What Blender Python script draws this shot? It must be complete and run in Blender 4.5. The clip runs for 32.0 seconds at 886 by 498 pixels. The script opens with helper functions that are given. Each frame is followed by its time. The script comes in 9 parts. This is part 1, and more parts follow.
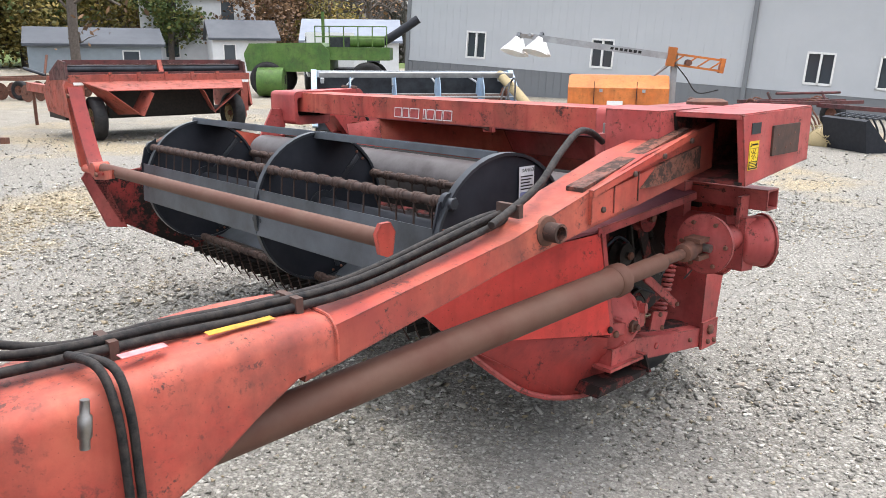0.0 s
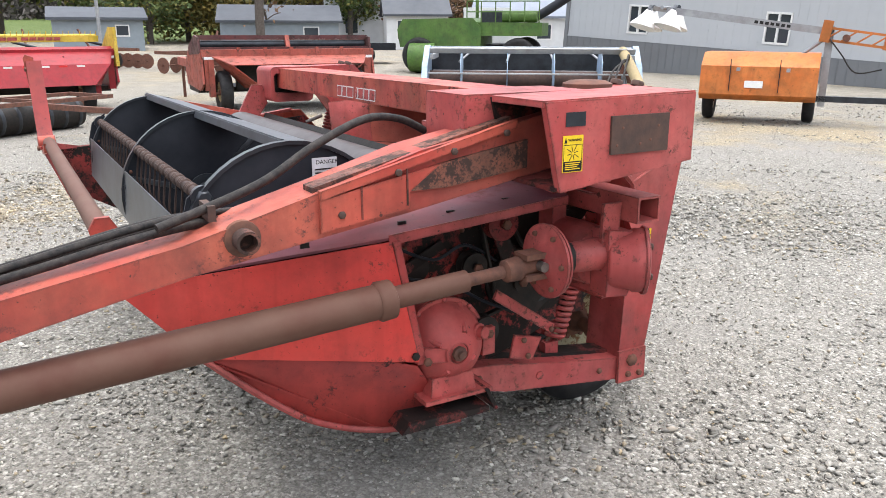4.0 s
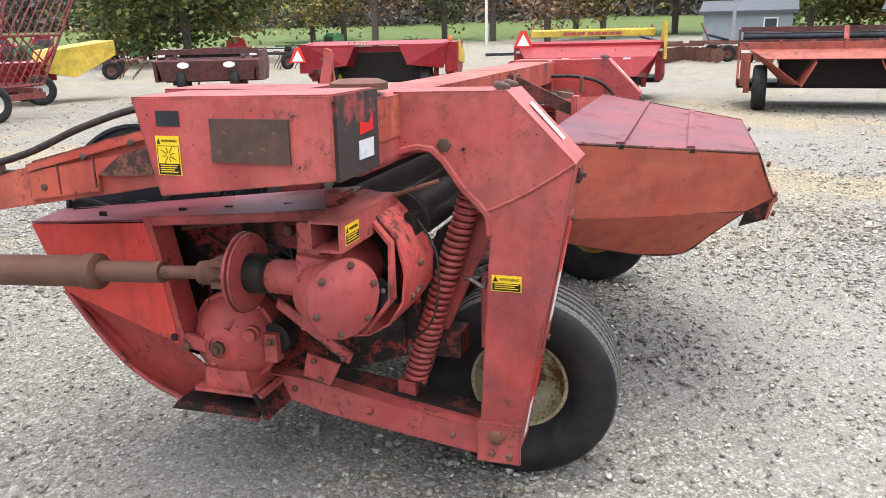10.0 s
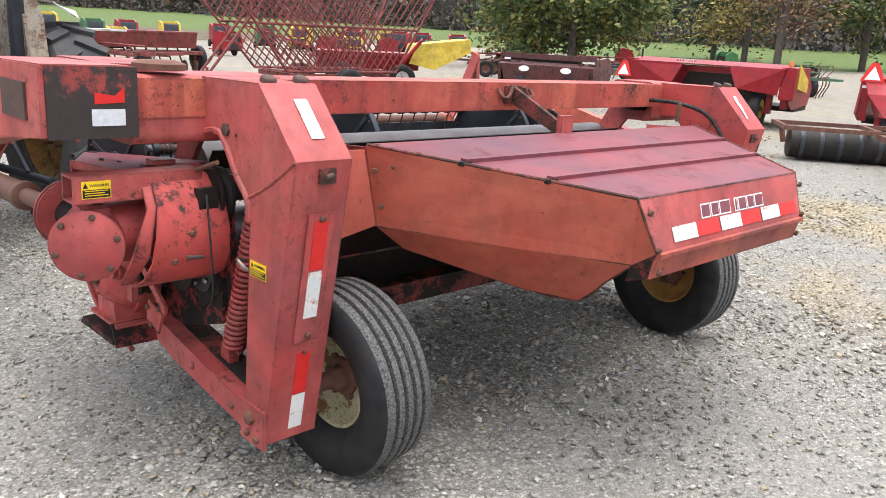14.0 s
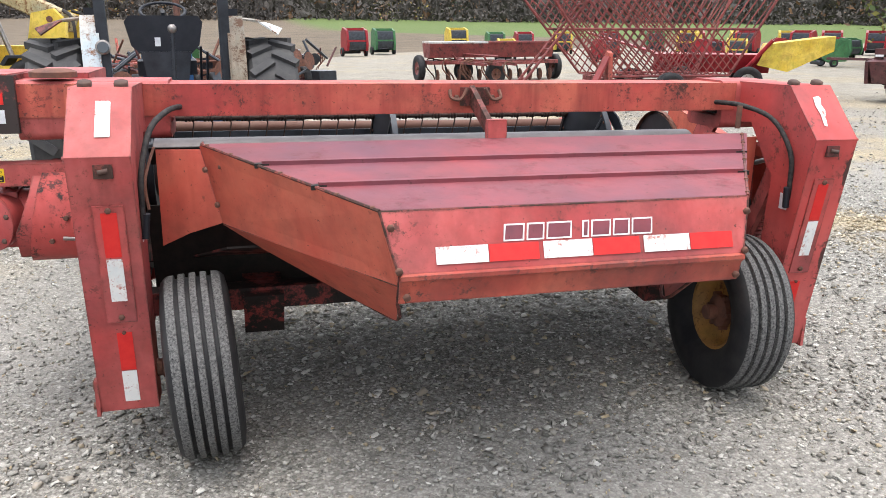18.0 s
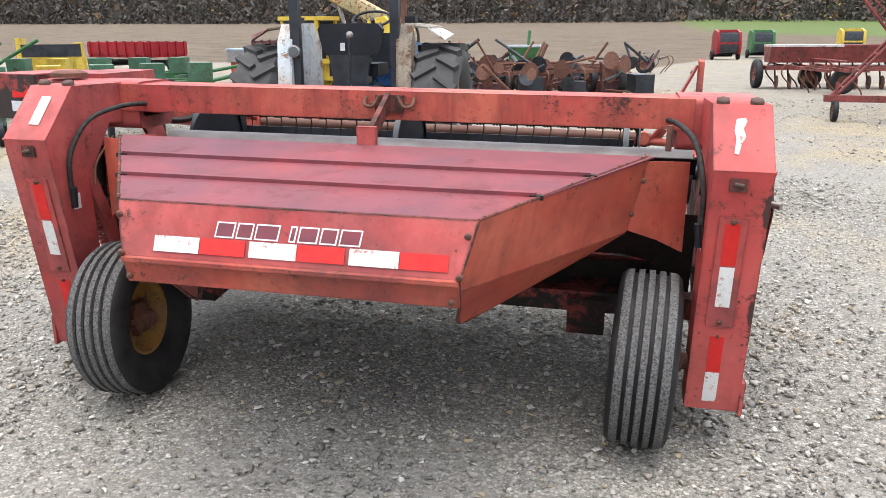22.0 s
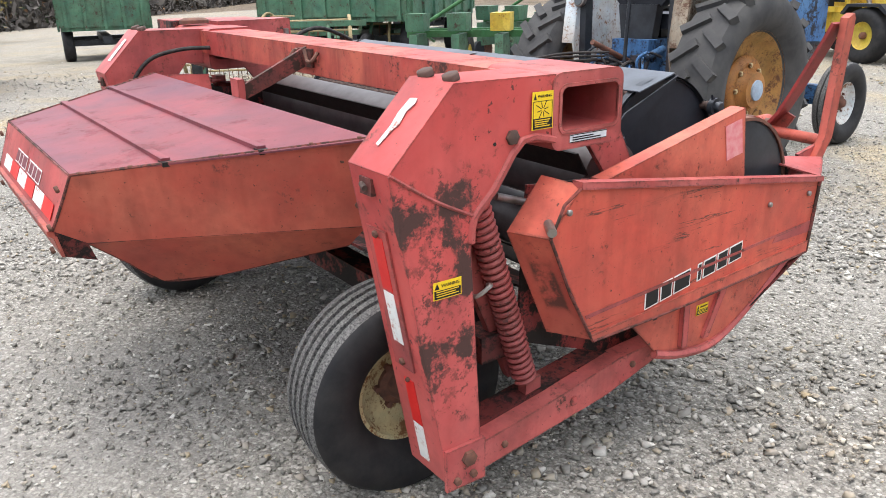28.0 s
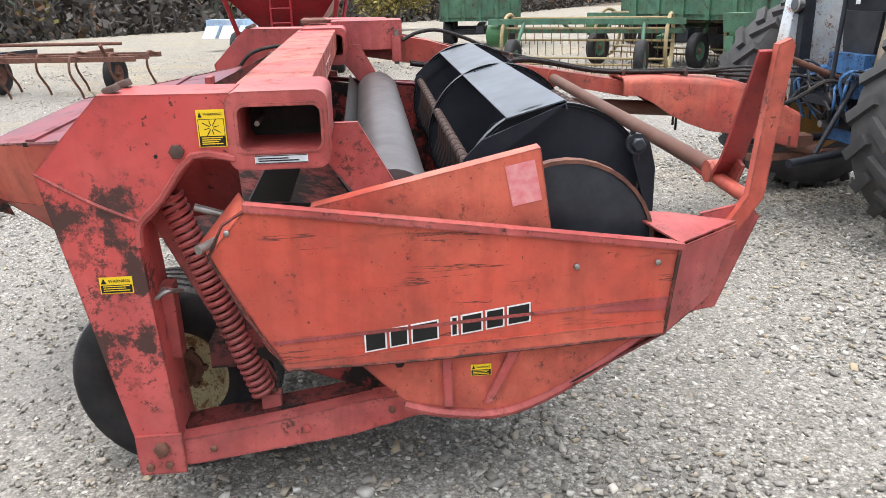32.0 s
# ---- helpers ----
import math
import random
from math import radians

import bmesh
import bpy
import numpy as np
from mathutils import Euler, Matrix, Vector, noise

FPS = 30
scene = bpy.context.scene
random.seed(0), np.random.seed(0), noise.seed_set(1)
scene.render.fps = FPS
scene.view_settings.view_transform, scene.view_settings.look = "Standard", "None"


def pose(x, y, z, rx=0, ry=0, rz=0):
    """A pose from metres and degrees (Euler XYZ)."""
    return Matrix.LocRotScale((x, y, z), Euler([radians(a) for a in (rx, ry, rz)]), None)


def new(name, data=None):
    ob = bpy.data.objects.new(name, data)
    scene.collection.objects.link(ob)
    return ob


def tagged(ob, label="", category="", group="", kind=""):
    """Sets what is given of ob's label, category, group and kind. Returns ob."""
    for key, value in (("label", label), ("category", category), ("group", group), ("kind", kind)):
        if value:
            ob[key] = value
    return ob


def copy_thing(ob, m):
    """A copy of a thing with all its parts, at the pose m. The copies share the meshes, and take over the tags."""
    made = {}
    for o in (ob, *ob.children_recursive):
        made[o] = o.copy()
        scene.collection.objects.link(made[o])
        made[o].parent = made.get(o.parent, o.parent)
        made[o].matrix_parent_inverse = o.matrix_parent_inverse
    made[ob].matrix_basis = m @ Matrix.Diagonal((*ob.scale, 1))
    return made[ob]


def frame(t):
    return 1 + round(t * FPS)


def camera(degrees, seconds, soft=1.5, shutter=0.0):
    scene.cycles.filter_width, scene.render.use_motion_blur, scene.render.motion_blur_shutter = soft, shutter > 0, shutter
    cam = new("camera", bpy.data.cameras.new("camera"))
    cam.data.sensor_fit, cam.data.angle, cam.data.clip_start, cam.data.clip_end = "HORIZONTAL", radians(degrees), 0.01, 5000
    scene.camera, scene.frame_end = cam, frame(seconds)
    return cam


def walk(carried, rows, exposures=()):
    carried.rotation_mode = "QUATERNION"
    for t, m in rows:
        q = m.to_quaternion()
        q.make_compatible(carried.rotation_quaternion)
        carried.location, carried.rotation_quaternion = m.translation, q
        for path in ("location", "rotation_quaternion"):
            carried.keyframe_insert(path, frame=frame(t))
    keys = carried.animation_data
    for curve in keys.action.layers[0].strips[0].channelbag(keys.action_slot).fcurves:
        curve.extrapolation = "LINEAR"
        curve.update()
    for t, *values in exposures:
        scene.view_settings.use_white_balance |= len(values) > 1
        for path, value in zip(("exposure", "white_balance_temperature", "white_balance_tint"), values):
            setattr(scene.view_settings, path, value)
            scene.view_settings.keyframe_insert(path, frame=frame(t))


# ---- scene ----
cam = camera(59.1, 32.0, soft=0.9)
METRES, EYE, TILT, LEAN, TURN = 15.577, 1.656, 0.0, 0.0, -133.0
ROWS = [
    (0.0, 0.0, 0.0, 0.0, 0.1, -14.26, -0.41),
    (0.5, 0.0067, 0.0042, -0.0004, 0.25, -15.16, -0.65),
    (1.0, 0.0164, 0.0079, -0.001, 0.77, -16.06, -0.88),
    (1.5, 0.0234, 0.0104, -0.0013, 1.69, -16.6, -1.06),
    (2.0, 0.0297, 0.0173, -0.002, 3.1, -16.66, -1.05),
    (2.5, 0.0392, 0.0278, -0.002, 5.02, -16.33, -0.94),
    (3.0, 0.0508, 0.0337, -0.0014, 7.34, -15.63, -0.63),
    (3.5, 0.0669, 0.0353, -0.0007, 10.39, -15.84, -0.48),
    (5.5, 0.1184, 0.0568, -0.0012, 24.37, -15.54, 0.5),
    (6.0, 0.1292, 0.0626, -0.001, 28.9, -15.66, 0.47),
    (6.5, 0.1363, 0.0763, -0.0027, 33.1, -15.76, 0.61),
    (7.0, 0.1455, 0.0885, -0.003, 37.98, -15.95, 1.19),
    (7.5, 0.1618, 0.0966, -0.0019, 42.57, -16.21, 1.48),
    (8.0, 0.17, 0.1072, -0.0026, 46.76, -16.5, 1.58),
    (8.5, 0.177, 0.1227, -0.002, 50.07, -16.7, 1.73),
    (9.0, 0.1889, 0.1334, -0.0024, 53.93, -16.35, 1.65),
    (9.5, 0.2039, 0.1443, -0.0017, 57.07, -16.14, 1.56),
    (10.0, 0.2093, 0.157, -0.0029, 60.24, -16.02, 1.3),
    (10.5, 0.2122, 0.1734, -0.002, 63.72, -15.97, 1.04),
    (11.0, 0.2192, 0.1874, -0.0022, 67.34, -16.02, 0.91),
    (11.5, 0.2304, 0.2026, -0.0011, 71.05, -16.01, 0.65),
    (12.0, 0.2322, 0.2162, -0.0025, 74.63, -16.04, 0.7),
    (12.5, 0.2301, 0.2318, -0.0029, 77.65, -15.75, -0.79),
    (13.0, 0.2344, 0.2457, -0.0028, 81.06, -15.53, -2.34),
    (13.5, 0.2431, 0.2616, -0.0024, 85.33, -15.57, -2.95),
    (14.0, 0.2407, 0.2741, -0.0036, 89.29, -15.55, -2.87),
    (14.5, 0.2357, 0.2885, -0.0024, 93.2, -15.35, -2.46),
    (15.0, 0.236, 0.3048, -0.0023, 96.8, -15.05, -1.93),
    (15.5, 0.2384, 0.3229, -0.0009, 100.06, -14.8, -1.46),
    (17.5, 0.2118, 0.3836, -0.0016, 114.35, -15.67, -0.79),
    (18.0, 0.2007, 0.3948, -0.0023, 118.08, -15.85, -0.07),
    (18.5, 0.1903, 0.4059, -0.0001, 121.4, -15.68, -0.2),
    (19.0, 0.1851, 0.4255, -0.0009, 124.96, -15.79, -0.17),
    (19.5, 0.1793, 0.4403, 0.0, 128.08, -15.89, -0.01),
    (20.0, 0.167, 0.4508, -0.0013, 131.41, -15.75, 0.06),
    (20.5, 0.1555, 0.4628, -0.0009, 134.96, -15.69, 0.1),
    (21.0, 0.1462, 0.4816, -0.0015, 138.53, -15.58, 0.13),
    (21.5, 0.135, 0.4895, -0.0018, 142.15, -15.56, 0.18),
    (22.0, 0.1173, 0.4931, -0.0007, 145.58, -15.65, 0.34),
    (22.5, 0.1035, 0.5022, -0.0009, 148.99, -15.77, 0.46),
    (23.0, 0.0895, 0.5155, -0.0006, 152.34, -16.04, 0.51),
    (23.5, 0.0777, 0.5191, -0.0014, 155.8, -16.32, 0.51),
    (24.0, 0.0612, 0.5197, -0.0017, 159.39, -16.54, 0.66),
    (24.5, 0.0457, 0.5243, -0.0017, 163.06, -16.7, 0.85),
    (26.5, -0.0188, 0.5257, -0.0022, 177.76, -17.5, -0.08),
    (27.0, -0.0364, 0.5286, -0.0031, 181.42, -17.97, 0.01),
    (27.5, -0.05, 0.5229, -0.0047, 185.0, -18.5, 0.43),
    (28.0, -0.0644, 0.5139, -0.0027, 187.59, -18.66, 1.4),
    (28.5, -0.0801, 0.5111, -0.0026, 190.32, -18.44, 2.18),
    (29.0, -0.0979, 0.5103, -0.0007, 193.78, -18.28, 2.17),
    (29.5, -0.1104, 0.5024, -0.0014, 197.67, -18.33, 1.55),
    (30.0, -0.1233, 0.4913, 0.0002, 201.07, -18.4, 0.72),
    (30.5, -0.1415, 0.4851, -0.0007, 204.92, -18.12, 0.54),
    (31.0, -0.1598, 0.4806, -0.0001, 208.83, -18.06, 0.52),
    (31.5, -0.1703, 0.4701, -0.0013, 212.67, -18.32, 0.56),
    (32.0, -0.1814, 0.4583, -0.0013, 217.38, -18.49, 1.27),
]
EXPOSURES = ((0.0, 1.70), (6.0, 1.72), (9.0, 1.76), (14.0, 1.72), (18.0, 1.68), (24.0, 1.66), (28.0, 1.68), (32.0, 1.70))
walk(cam, [(t, pose(-3.348, 3.456, EYE, TILT, LEAN, TURN) @ pose(METRES * x, METRES * y, METRES * z, 90 + pitch, roll, yaw)) for t, x, y, z, yaw, pitch, roll in ROWS], EXPOSURES)

# ---- daylight: an even overcast sky with a weak, wide sun ----
world = bpy.data.worlds.new("world")
scene.world = world
world.use_nodes = True
wn, wl = world.node_tree.nodes, world.node_tree.links
sky = wn.new("ShaderNodeTexSky")
sky.sky_type, sky.sun_disc = "NISHITA", False
sky.sun_elevation, sky.sun_rotation = radians(85), radians(190)
sky.air_density, sky.dust_density = 1.0, 3.5
veil = wn.new("ShaderNodeHueSaturation")
veil.inputs["Saturation"].default_value = 0.36
wl.new(sky.outputs[0], veil.inputs["Color"])
wl.new(veil.outputs[0], wn["Background"].inputs["Color"])
wn["Background"].inputs["Strength"].default_value = 0.15
sun = new("sun", bpy.data.lights.new("sun", "SUN"))
sun.data.energy, sun.data.angle, sun.data.color = 0.5, radians(95), (1.0, 0.985, 0.96)
sun.rotation_euler = (radians(5), 0, radians(-10))


# ---- materials ----
def nodes_of(name):
    m = bpy.data.materials.new(name)
    m.use_nodes = True
    return m, m.node_tree.nodes, m.node_tree.links, m.node_tree.nodes["Principled BSDF"]


def noise_tex(n, l, vec, scale, detail=4.0, rough=0.6):
    t = n.new("ShaderNodeTexNoise")
    t.inputs["Scale"].default_value, t.inputs["Detail"].default_value, t.inputs["Roughness"].default_value = scale, detail, rough
    l.new(vec, t.inputs["Vector"])
    return t.outputs["Fac"]


def ramp(n, l, fac, stops):
    r = n.new("ShaderNodeValToRGB")
    e = r.color_ramp.elements
    while len(e) < len(stops):
        e.new(0.5)
    for k, (p, c) in enumerate(stops):
        e[k].position = p
        e[k].color = (*c, 1) if isinstance(c, tuple) else (c, c, c, 1)
    l.new(fac, r.inputs[0])
    return r.outputs[0]


def mix(n, l, fac, a, b):
    m = n.new("ShaderNodeMix")
    m.data_type = "RGBA"
    for key, v in (("Factor", fac), ("A", a), ("B", b)):
        s = [i for i in m.inputs if i.name == key and (i.type == "RGBA" or key == "Factor")][0]
        if isinstance(v, tuple):
            s.default_value = (*v, 1)
        elif isinstance(v, (int, float)):
            s.default_value = v
        else:
            l.new(v, s)
    return [o for o in m.outputs if o.type == "RGBA"][0]


def coords(n, l, stretch=None):
    c = n.new("ShaderNodeTexCoord").outputs["Object"]
    if stretch:
        mp = n.new("ShaderNodeMapping")
        mp.inputs["Scale"].default_value = stretch
        l.new(c, mp.inputs["Vector"])
        c = mp.outputs[0]
    return c


def bump(n, l, height, b, strength=0.3, dist=0.01):
    k = n.new("ShaderNodeBump")
    k.inputs["Strength"].default_value, k.inputs["Distance"].default_value = strength, dist
    l.new(height, k.inputs["Height"])
    l.new(k.outputs[0], b.inputs["Normal"])


RUBBED = {}


def paint(name, base, faded, worn=(0.07, 0.035, 0.028), amount=0.4, rough=0.5, scale=1.0, streak=0.45, rub=1, weather=0.6, grime=0.5, edge=0.0, zone=None):
    """Old enamel: two tones of fading, run-down streaks, worn patches to dark rust, fine dirt, edges rubbed bare."""
    m, n, l, b = nodes_of(name)
    v = coords(n, l)
    tone = noise_tex(n, l, v, 2.2 * scale, 5, 0.65)
    c = mix(n, l, ramp(n, l, tone, [(0.35, 0.0), (0.68, 1.0)]), base, faded)
    # broad weathered clouds, duller and more purple than the sound paint
    cloud = noise_tex(n, l, v, 1.35 * scale, 4, 0.6)
    c = mix(n, l, ramp(n, l, cloud, [(0.48, 0.0), (0.68, weather)]), c, (base[0] * 0.52, base[1] * 0.72, base[2] * 0.95))
    sv = coords(n, l, (14 * scale, 14 * scale, 1.4 * scale))
    st = noise_tex(n, l, sv, 1.0, 3, 0.6)
    dark = tuple(x * 0.55 for x in base)
    k = n.new("ShaderNodeMath")
    k.operation = "MULTIPLY"
    k.inputs[1].default_value = streak
    l.new(ramp(n, l, st, [(0.5, 0.0), (0.75, 1.0)]), k.inputs[0])
    c = mix(n, l, k.outputs[0], c, dark)
    # thin brown film of grease and road dirt
    film_ = noise_tex(n, l, v, 3.4 * scale, 8, 0.7)
    c = mix(n, l, ramp(n, l, film_, [(0.44, 0.0), (0.68, grime)]), c, (worn[0] * 0.9, worn[1] * 0.9, worn[2] * 0.9))
    # soft brown stains a hand's width across
    stain = noise_tex(n, l, v, 8.5 * scale, 7, 0.66)
    c = mix(n, l, ramp(n, l, stain, [(0.48, 0.0), (0.74, 0.42)]), c, (base[0] * 0.36, base[1] * 0.6, base[2] * 0.7))
    patch = noise_tex(n, l, v, 6.5 * scale, 9, 0.72)
    if zone:
        # bare metal gathers on one stretch of the part
        where = n.new("ShaderNodeSeparateXYZ")
        l.new(v, where.inputs[0])
        total = None
        for axis, lo, hi in zone:
            mr = n.new("ShaderNodeMapRange")
            mr.interpolation_type = "SMOOTHSTEP"
            mr.inputs["From Min"].default_value, mr.inputs["From Max"].default_value = lo, hi
            l.new(where.outputs[axis], mr.inputs["Value"])
            if total is None:
                total = mr.outputs[0]
            else:
                mul = n.new("ShaderNodeMath")
                mul.operation = "MULTIPLY"
                l.new(total, mul.inputs[0])
                l.new(mr.outputs[0], mul.inputs[1])
                total = mul.outputs[0]
        gain = n.new("ShaderNodeMath")
        gain.operation = "MULTIPLY_ADD"
        gain.inputs[1].default_value, = (0.17,)
        l.new(total, gain.inputs[0])
        l.new(patch, gain.inputs[2])
        patch = gain.outputs[0]
    t = 0.72 - 0.25 * amount
    pm = ramp(n, l, patch, [(t, 0.0), (t + 0.05, 1.0)])
    c = mix(n, l, pm, c, worn)
    fleck = noise_tex(n, l, v, 40 * scale, 5, 0.75)
    near = n.new("ShaderNodeMath")
    near.operation = "MULTIPLY"
    l.new(ramp(n, l, fleck, [(0.53, 0.0), (0.58, 0.85)]), near.inputs[0])
    l.new(ramp(n, l, patch, [(t - 0.13, 0.0), (t - 0.02, 1.0)]), near.inputs[1])
    c = mix(n, l, near.outputs[0], c, tuple(x * 0.9 for x in worn))
    chip = noise_tex(n, l, v, 24 * scale, 6, 0.66)
    tc = 0.70 - 0.10 * amount
    c = mix(n, l, ramp(n, l, chip, [(tc, 0.0), (tc + 0.03, 0.9)]), c, tuple(x * 0.7 for x in worn))
    speck = noise_tex(n, l, v, 85 * scale, 3, 0.6)
    sm = ramp(n, l, speck, [(0.67, 0.0), (0.72, 0.85)])
    c = mix(n, l, sm, c, tuple(x * 0.7 for x in worn))
    if edge:
        # paint knocked off the corners
        bev = n.new("ShaderNodeBevel")
        bev.samples = 4
        bev.inputs["Radius"].default_value = 0.013
        geo = n.new("ShaderNodeNewGeometry")
        dot = n.new("ShaderNodeVectorMath")
        dot.operation = "DOT_PRODUCT"
        l.new(bev.outputs[0], dot.inputs[0])
        l.new(geo.outputs["Normal"], dot.inputs[1])
        em_ = n.new("ShaderNodeMath")
        em_.operation = "MULTIPLY"
        l.new(ramp(n, l, dot.outputs["Value"], [(0.80, edge), (0.985, 0.0)]), em_.inputs[0])
        l.new(ramp(n, l, noise_tex(n, l, v, 16, 6, 0.7), [(0.40, 0.0), (0.56, 1.0)]), em_.inputs[1])
        c = mix(n, l, em_.outputs[0], c, tuple(x * 0.9 for x in worn))
    l.new(c, b.inputs["Base Color"])
    l.new(ramp(n, l, patch, [(t - 0.1, rough), (t + 0.06, min(0.9, rough + 0.3))]), b.inputs["Roughness"])
    b.inputs["Specular IOR Level"].default_value = 0.28
    add = n.new("ShaderNodeMath")
    l.new(chip, add.inputs[0])
    l.new(patch, add.inputs[1])
    bump(n, l, add.outputs[0], b, 0.16, 0.004)
    if rub:
        # the same paint worn through along folds and edges
        RUBBED[name] = paint(name + "_rubbed", tuple(x * 0.8 for x in base), base, tuple(x * 0.75 for x in worn), 0.95, 0.6, 2.2, streak, 0, weather, grime)
    return m


def plain(name, base, other=None, rough=0.6, metal=0.0, scale=12.0, relief=0.15):
    m, n, l, b = nodes_of(name)
    v = coords(n, l)
    f = noise_tex(n, l, v, scale, 6, 0.65)
    c = mix(n, l, ramp(n, l, f, [(0.35, 0.0), (0.7, 1.0)]), base, other or tuple(x * 0.6 for x in base))
    l.new(c, b.inputs["Base Color"])
    b.inputs["Roughness"].default_value, b.inputs["Metallic"].default_value = rough, metal
    b.inputs["Specular IOR Level"].default_value = 0.3
    bump(n, l, f, b, relief, 0.004)
    return m


RED = paint("red_paint", (0.395, 0.056, 0.053), (0.48, 0.122, 0.110), amount=0.24, grime=0.5, weather=0.62, edge=0.9)
RED_WORN = paint("red_paint_worn", (0.40, 0.056, 0.053), (0.51, 0.130, 0.116), amount=0.36, grime=0.5, weather=0.55, edge=0.95)
RED_BARE = paint("red_paint_bare", (0.48, 0.062, 0.056), (0.58, 0.128, 0.114), worn=(0.070, 0.035, 0.030), amount=0.34, scale=0.5, edge=0.9, zone=((2, 1.20, 1.05), (1, .03, -.05), (2, .36, .48), (0, 1.50, 1.535)))
RED_SHIELD = paint("red_paint_shield", (0.44, 0.056, 0.051), (0.54, 0.115, 0.10), worn=(0.045, 0.030, 0.028), amount=0.62, scale=0.6, edge=0.8, rub=0)
BEAM_RED = paint("red_paint_mottled", (0.44, 0.058, 0.050), (0.52, 0.145, 0.088), worn=(0.075, 0.032, 0.026), amount=0.42, scale=1.0, grime=0.5, streak=0.8, edge=0.95)
RED_TOP = paint("red_paint_sunburnt", (0.235, 0.046, 0.054), (0.115, 0.055, 0.078), worn=(0.12, 0.04, 0.042), amount=0.30, rough=0.55, scale=0.6, weather=0.9, rub=0, edge=0.6)
TONGUE_PAINT = paint("weathered_tongue_paint", (0.40, 0.058, 0.044), (0.52, 0.135, 0.085), worn=(0.085, 0.045, 0.042), amount=0.36, grime=0.6, weather=0.85, edge=0.95)
RUST_FLAKE = paint("flaking_rust", (0.15, 0.068, 0.048), (0.30, 0.095, 0.062), worn=(0.05, 0.030, 0.025), amount=0.9, scale=2.6, rub=0)
HOOD_SIDE = paint("hood_side_paint", (0.40, 0.064, 0.044), (0.48, 0.125, 0.078), amount=0.10, grime=0.28, weather=0.35)
ORANGE_RED = paint("orange_red_paint", (0.47, 0.064, 0.046), (0.58, 0.145, 0.092), amount=0.26, grime=0.5, weather=0.5, edge=0.9)
BRIGHT_RED = paint("bright_red_paint", (0.68, 0.062, 0.052), (0.64, 0.085, 0.068), amount=0.16, weather=0.25, grime=0.3)
PANEL = paint("scratched_panel_paint", (0.55, 0.074, 0.050), (0.57, 0.118, 0.072), amount=0.10, grime=0.32, weather=0.35, edge=0.9)
# oil stains, with the interior's deep shade darkened into the paint
INNER_RED = paint("oily_shaded_inner_paint", (0.33, 0.038, 0.032), (0.20, 0.028, 0.025), worn=(0.012, 0.009, 0.008), amount=0.98, grime=0.95, rub=0)
HOUSING_END = paint("blackened_end_paint", (0.30, 0.05, 0.044), (0.24, 0.05, 0.045), worn=(0.040, 0.031, 0.029), amount=1.15, scale=0.5, rub=0, edge=0.5)
WHITE_TAPE = paint("white_reflector_tape", (0.74, 0.74, 0.72), (0.64, 0.64, 0.62), worn=(0.42, 0.11, 0.07), amount=0.55, streak=0.1, weather=0.0, grime=0.1, rub=0)
SEAM = paint("rusty_seam", (0.16, 0.045, 0.036), (0.24, 0.05, 0.04), worn=(0.05, 0.026, 0.02), amount=0.9, scale=2.0, rub=0)


def scratch(m):
    """Long shallow scrapes along the panel, down to dark primer."""
    n, l = m.node_tree.nodes, m.node_tree.links
    b = n["Principled BSDF"]
    old = b.inputs["Base Color"].links[0].from_socket
    v = coords(n, l, (1, 1.6, 26))
    f = noise_tex(n, l, v, 1.3, 8, .62)
    near = noise_tex(n, l, coords(n, l), 3.0, 3, .5)
    k = n.new("ShaderNodeMath")
    k.operation = "MULTIPLY"
    l.new(ramp(n, l, f, [(.57, 0.0), (.59, 1.0), (.605, 1.0), (.62, 0.0)]), k.inputs[0])
    l.new(ramp(n, l, near, [(.42, 0.0), (.54, .9)]), k.inputs[1])
    l.new(mix(n, l, k.outputs[0], old, (0.06, 0.03, 0.025)), b.inputs["Base Color"])


scratch(PANEL)
SKID_RED = paint("shoe_red_paint", (0.40, 0.050, 0.042), (0.30, 0.040, 0.035), worn=(0.03, 0.018, 0.016), amount=0.18, grime=0.4)
# oily red, darkened further to hold the shade of undersides and insides
DARK_RED = paint("oily_shaded_red_paint", (0.20, 0.03, 0.024), (0.10, 0.022, 0.02), worn=(0.014, 0.010, 0.009), amount=1.0, rough=0.45)
RUST = plain("rust", (0.17, 0.075, 0.05), (0.075, 0.04, 0.032), 0.8, scale=18, relief=0.4)
SHAFT = plain("shaft_rust", (0.125, 0.066, 0.047), (0.098, 0.038, 0.026), 0.65, scale=5, relief=0.2)
BLACK = plain("black_paint", (0.008, 0.010, 0.015), (0.018, 0.020, 0.027), 0.55, scale=9)
# base colour lightened and blued for the sky's reflection on the bats
BAT = plain("blue_black_plate", (0.115, 0.130, 0.155), (0.055, 0.060, 0.066), 0.38, 0.35, scale=4)
BLACK_STEEL = plain("worn_black_steel", (0.05, 0.056, 0.066), (0.022, 0.024, 0.028), 0.33, 0.35, scale=5)
# black grease; also painted as the shade inside throats, bores and slots
GREASE_AND_SHADE = plain("black_grease_and_shade", (0.008, 0.0075, 0.007), (0.022, 0.016, 0.013), 0.6, scale=25, relief=0.5)
STEEL = plain("bare_steel", (0.33, 0.32, 0.31), (0.19, 0.16, 0.14), 0.38, 0.8, scale=14)
ROLL_STEEL = plain("rubbed_roll_steel", (0.115, 0.105, 0.105), (0.06, 0.05, 0.05), 0.45, 0.4, scale=7)
TINE_RUST = plain("dark_tine_rust", (0.075, 0.045, 0.036), (0.035, 0.026, 0.024), 0.7, 0.1, scale=30, relief=0.4)
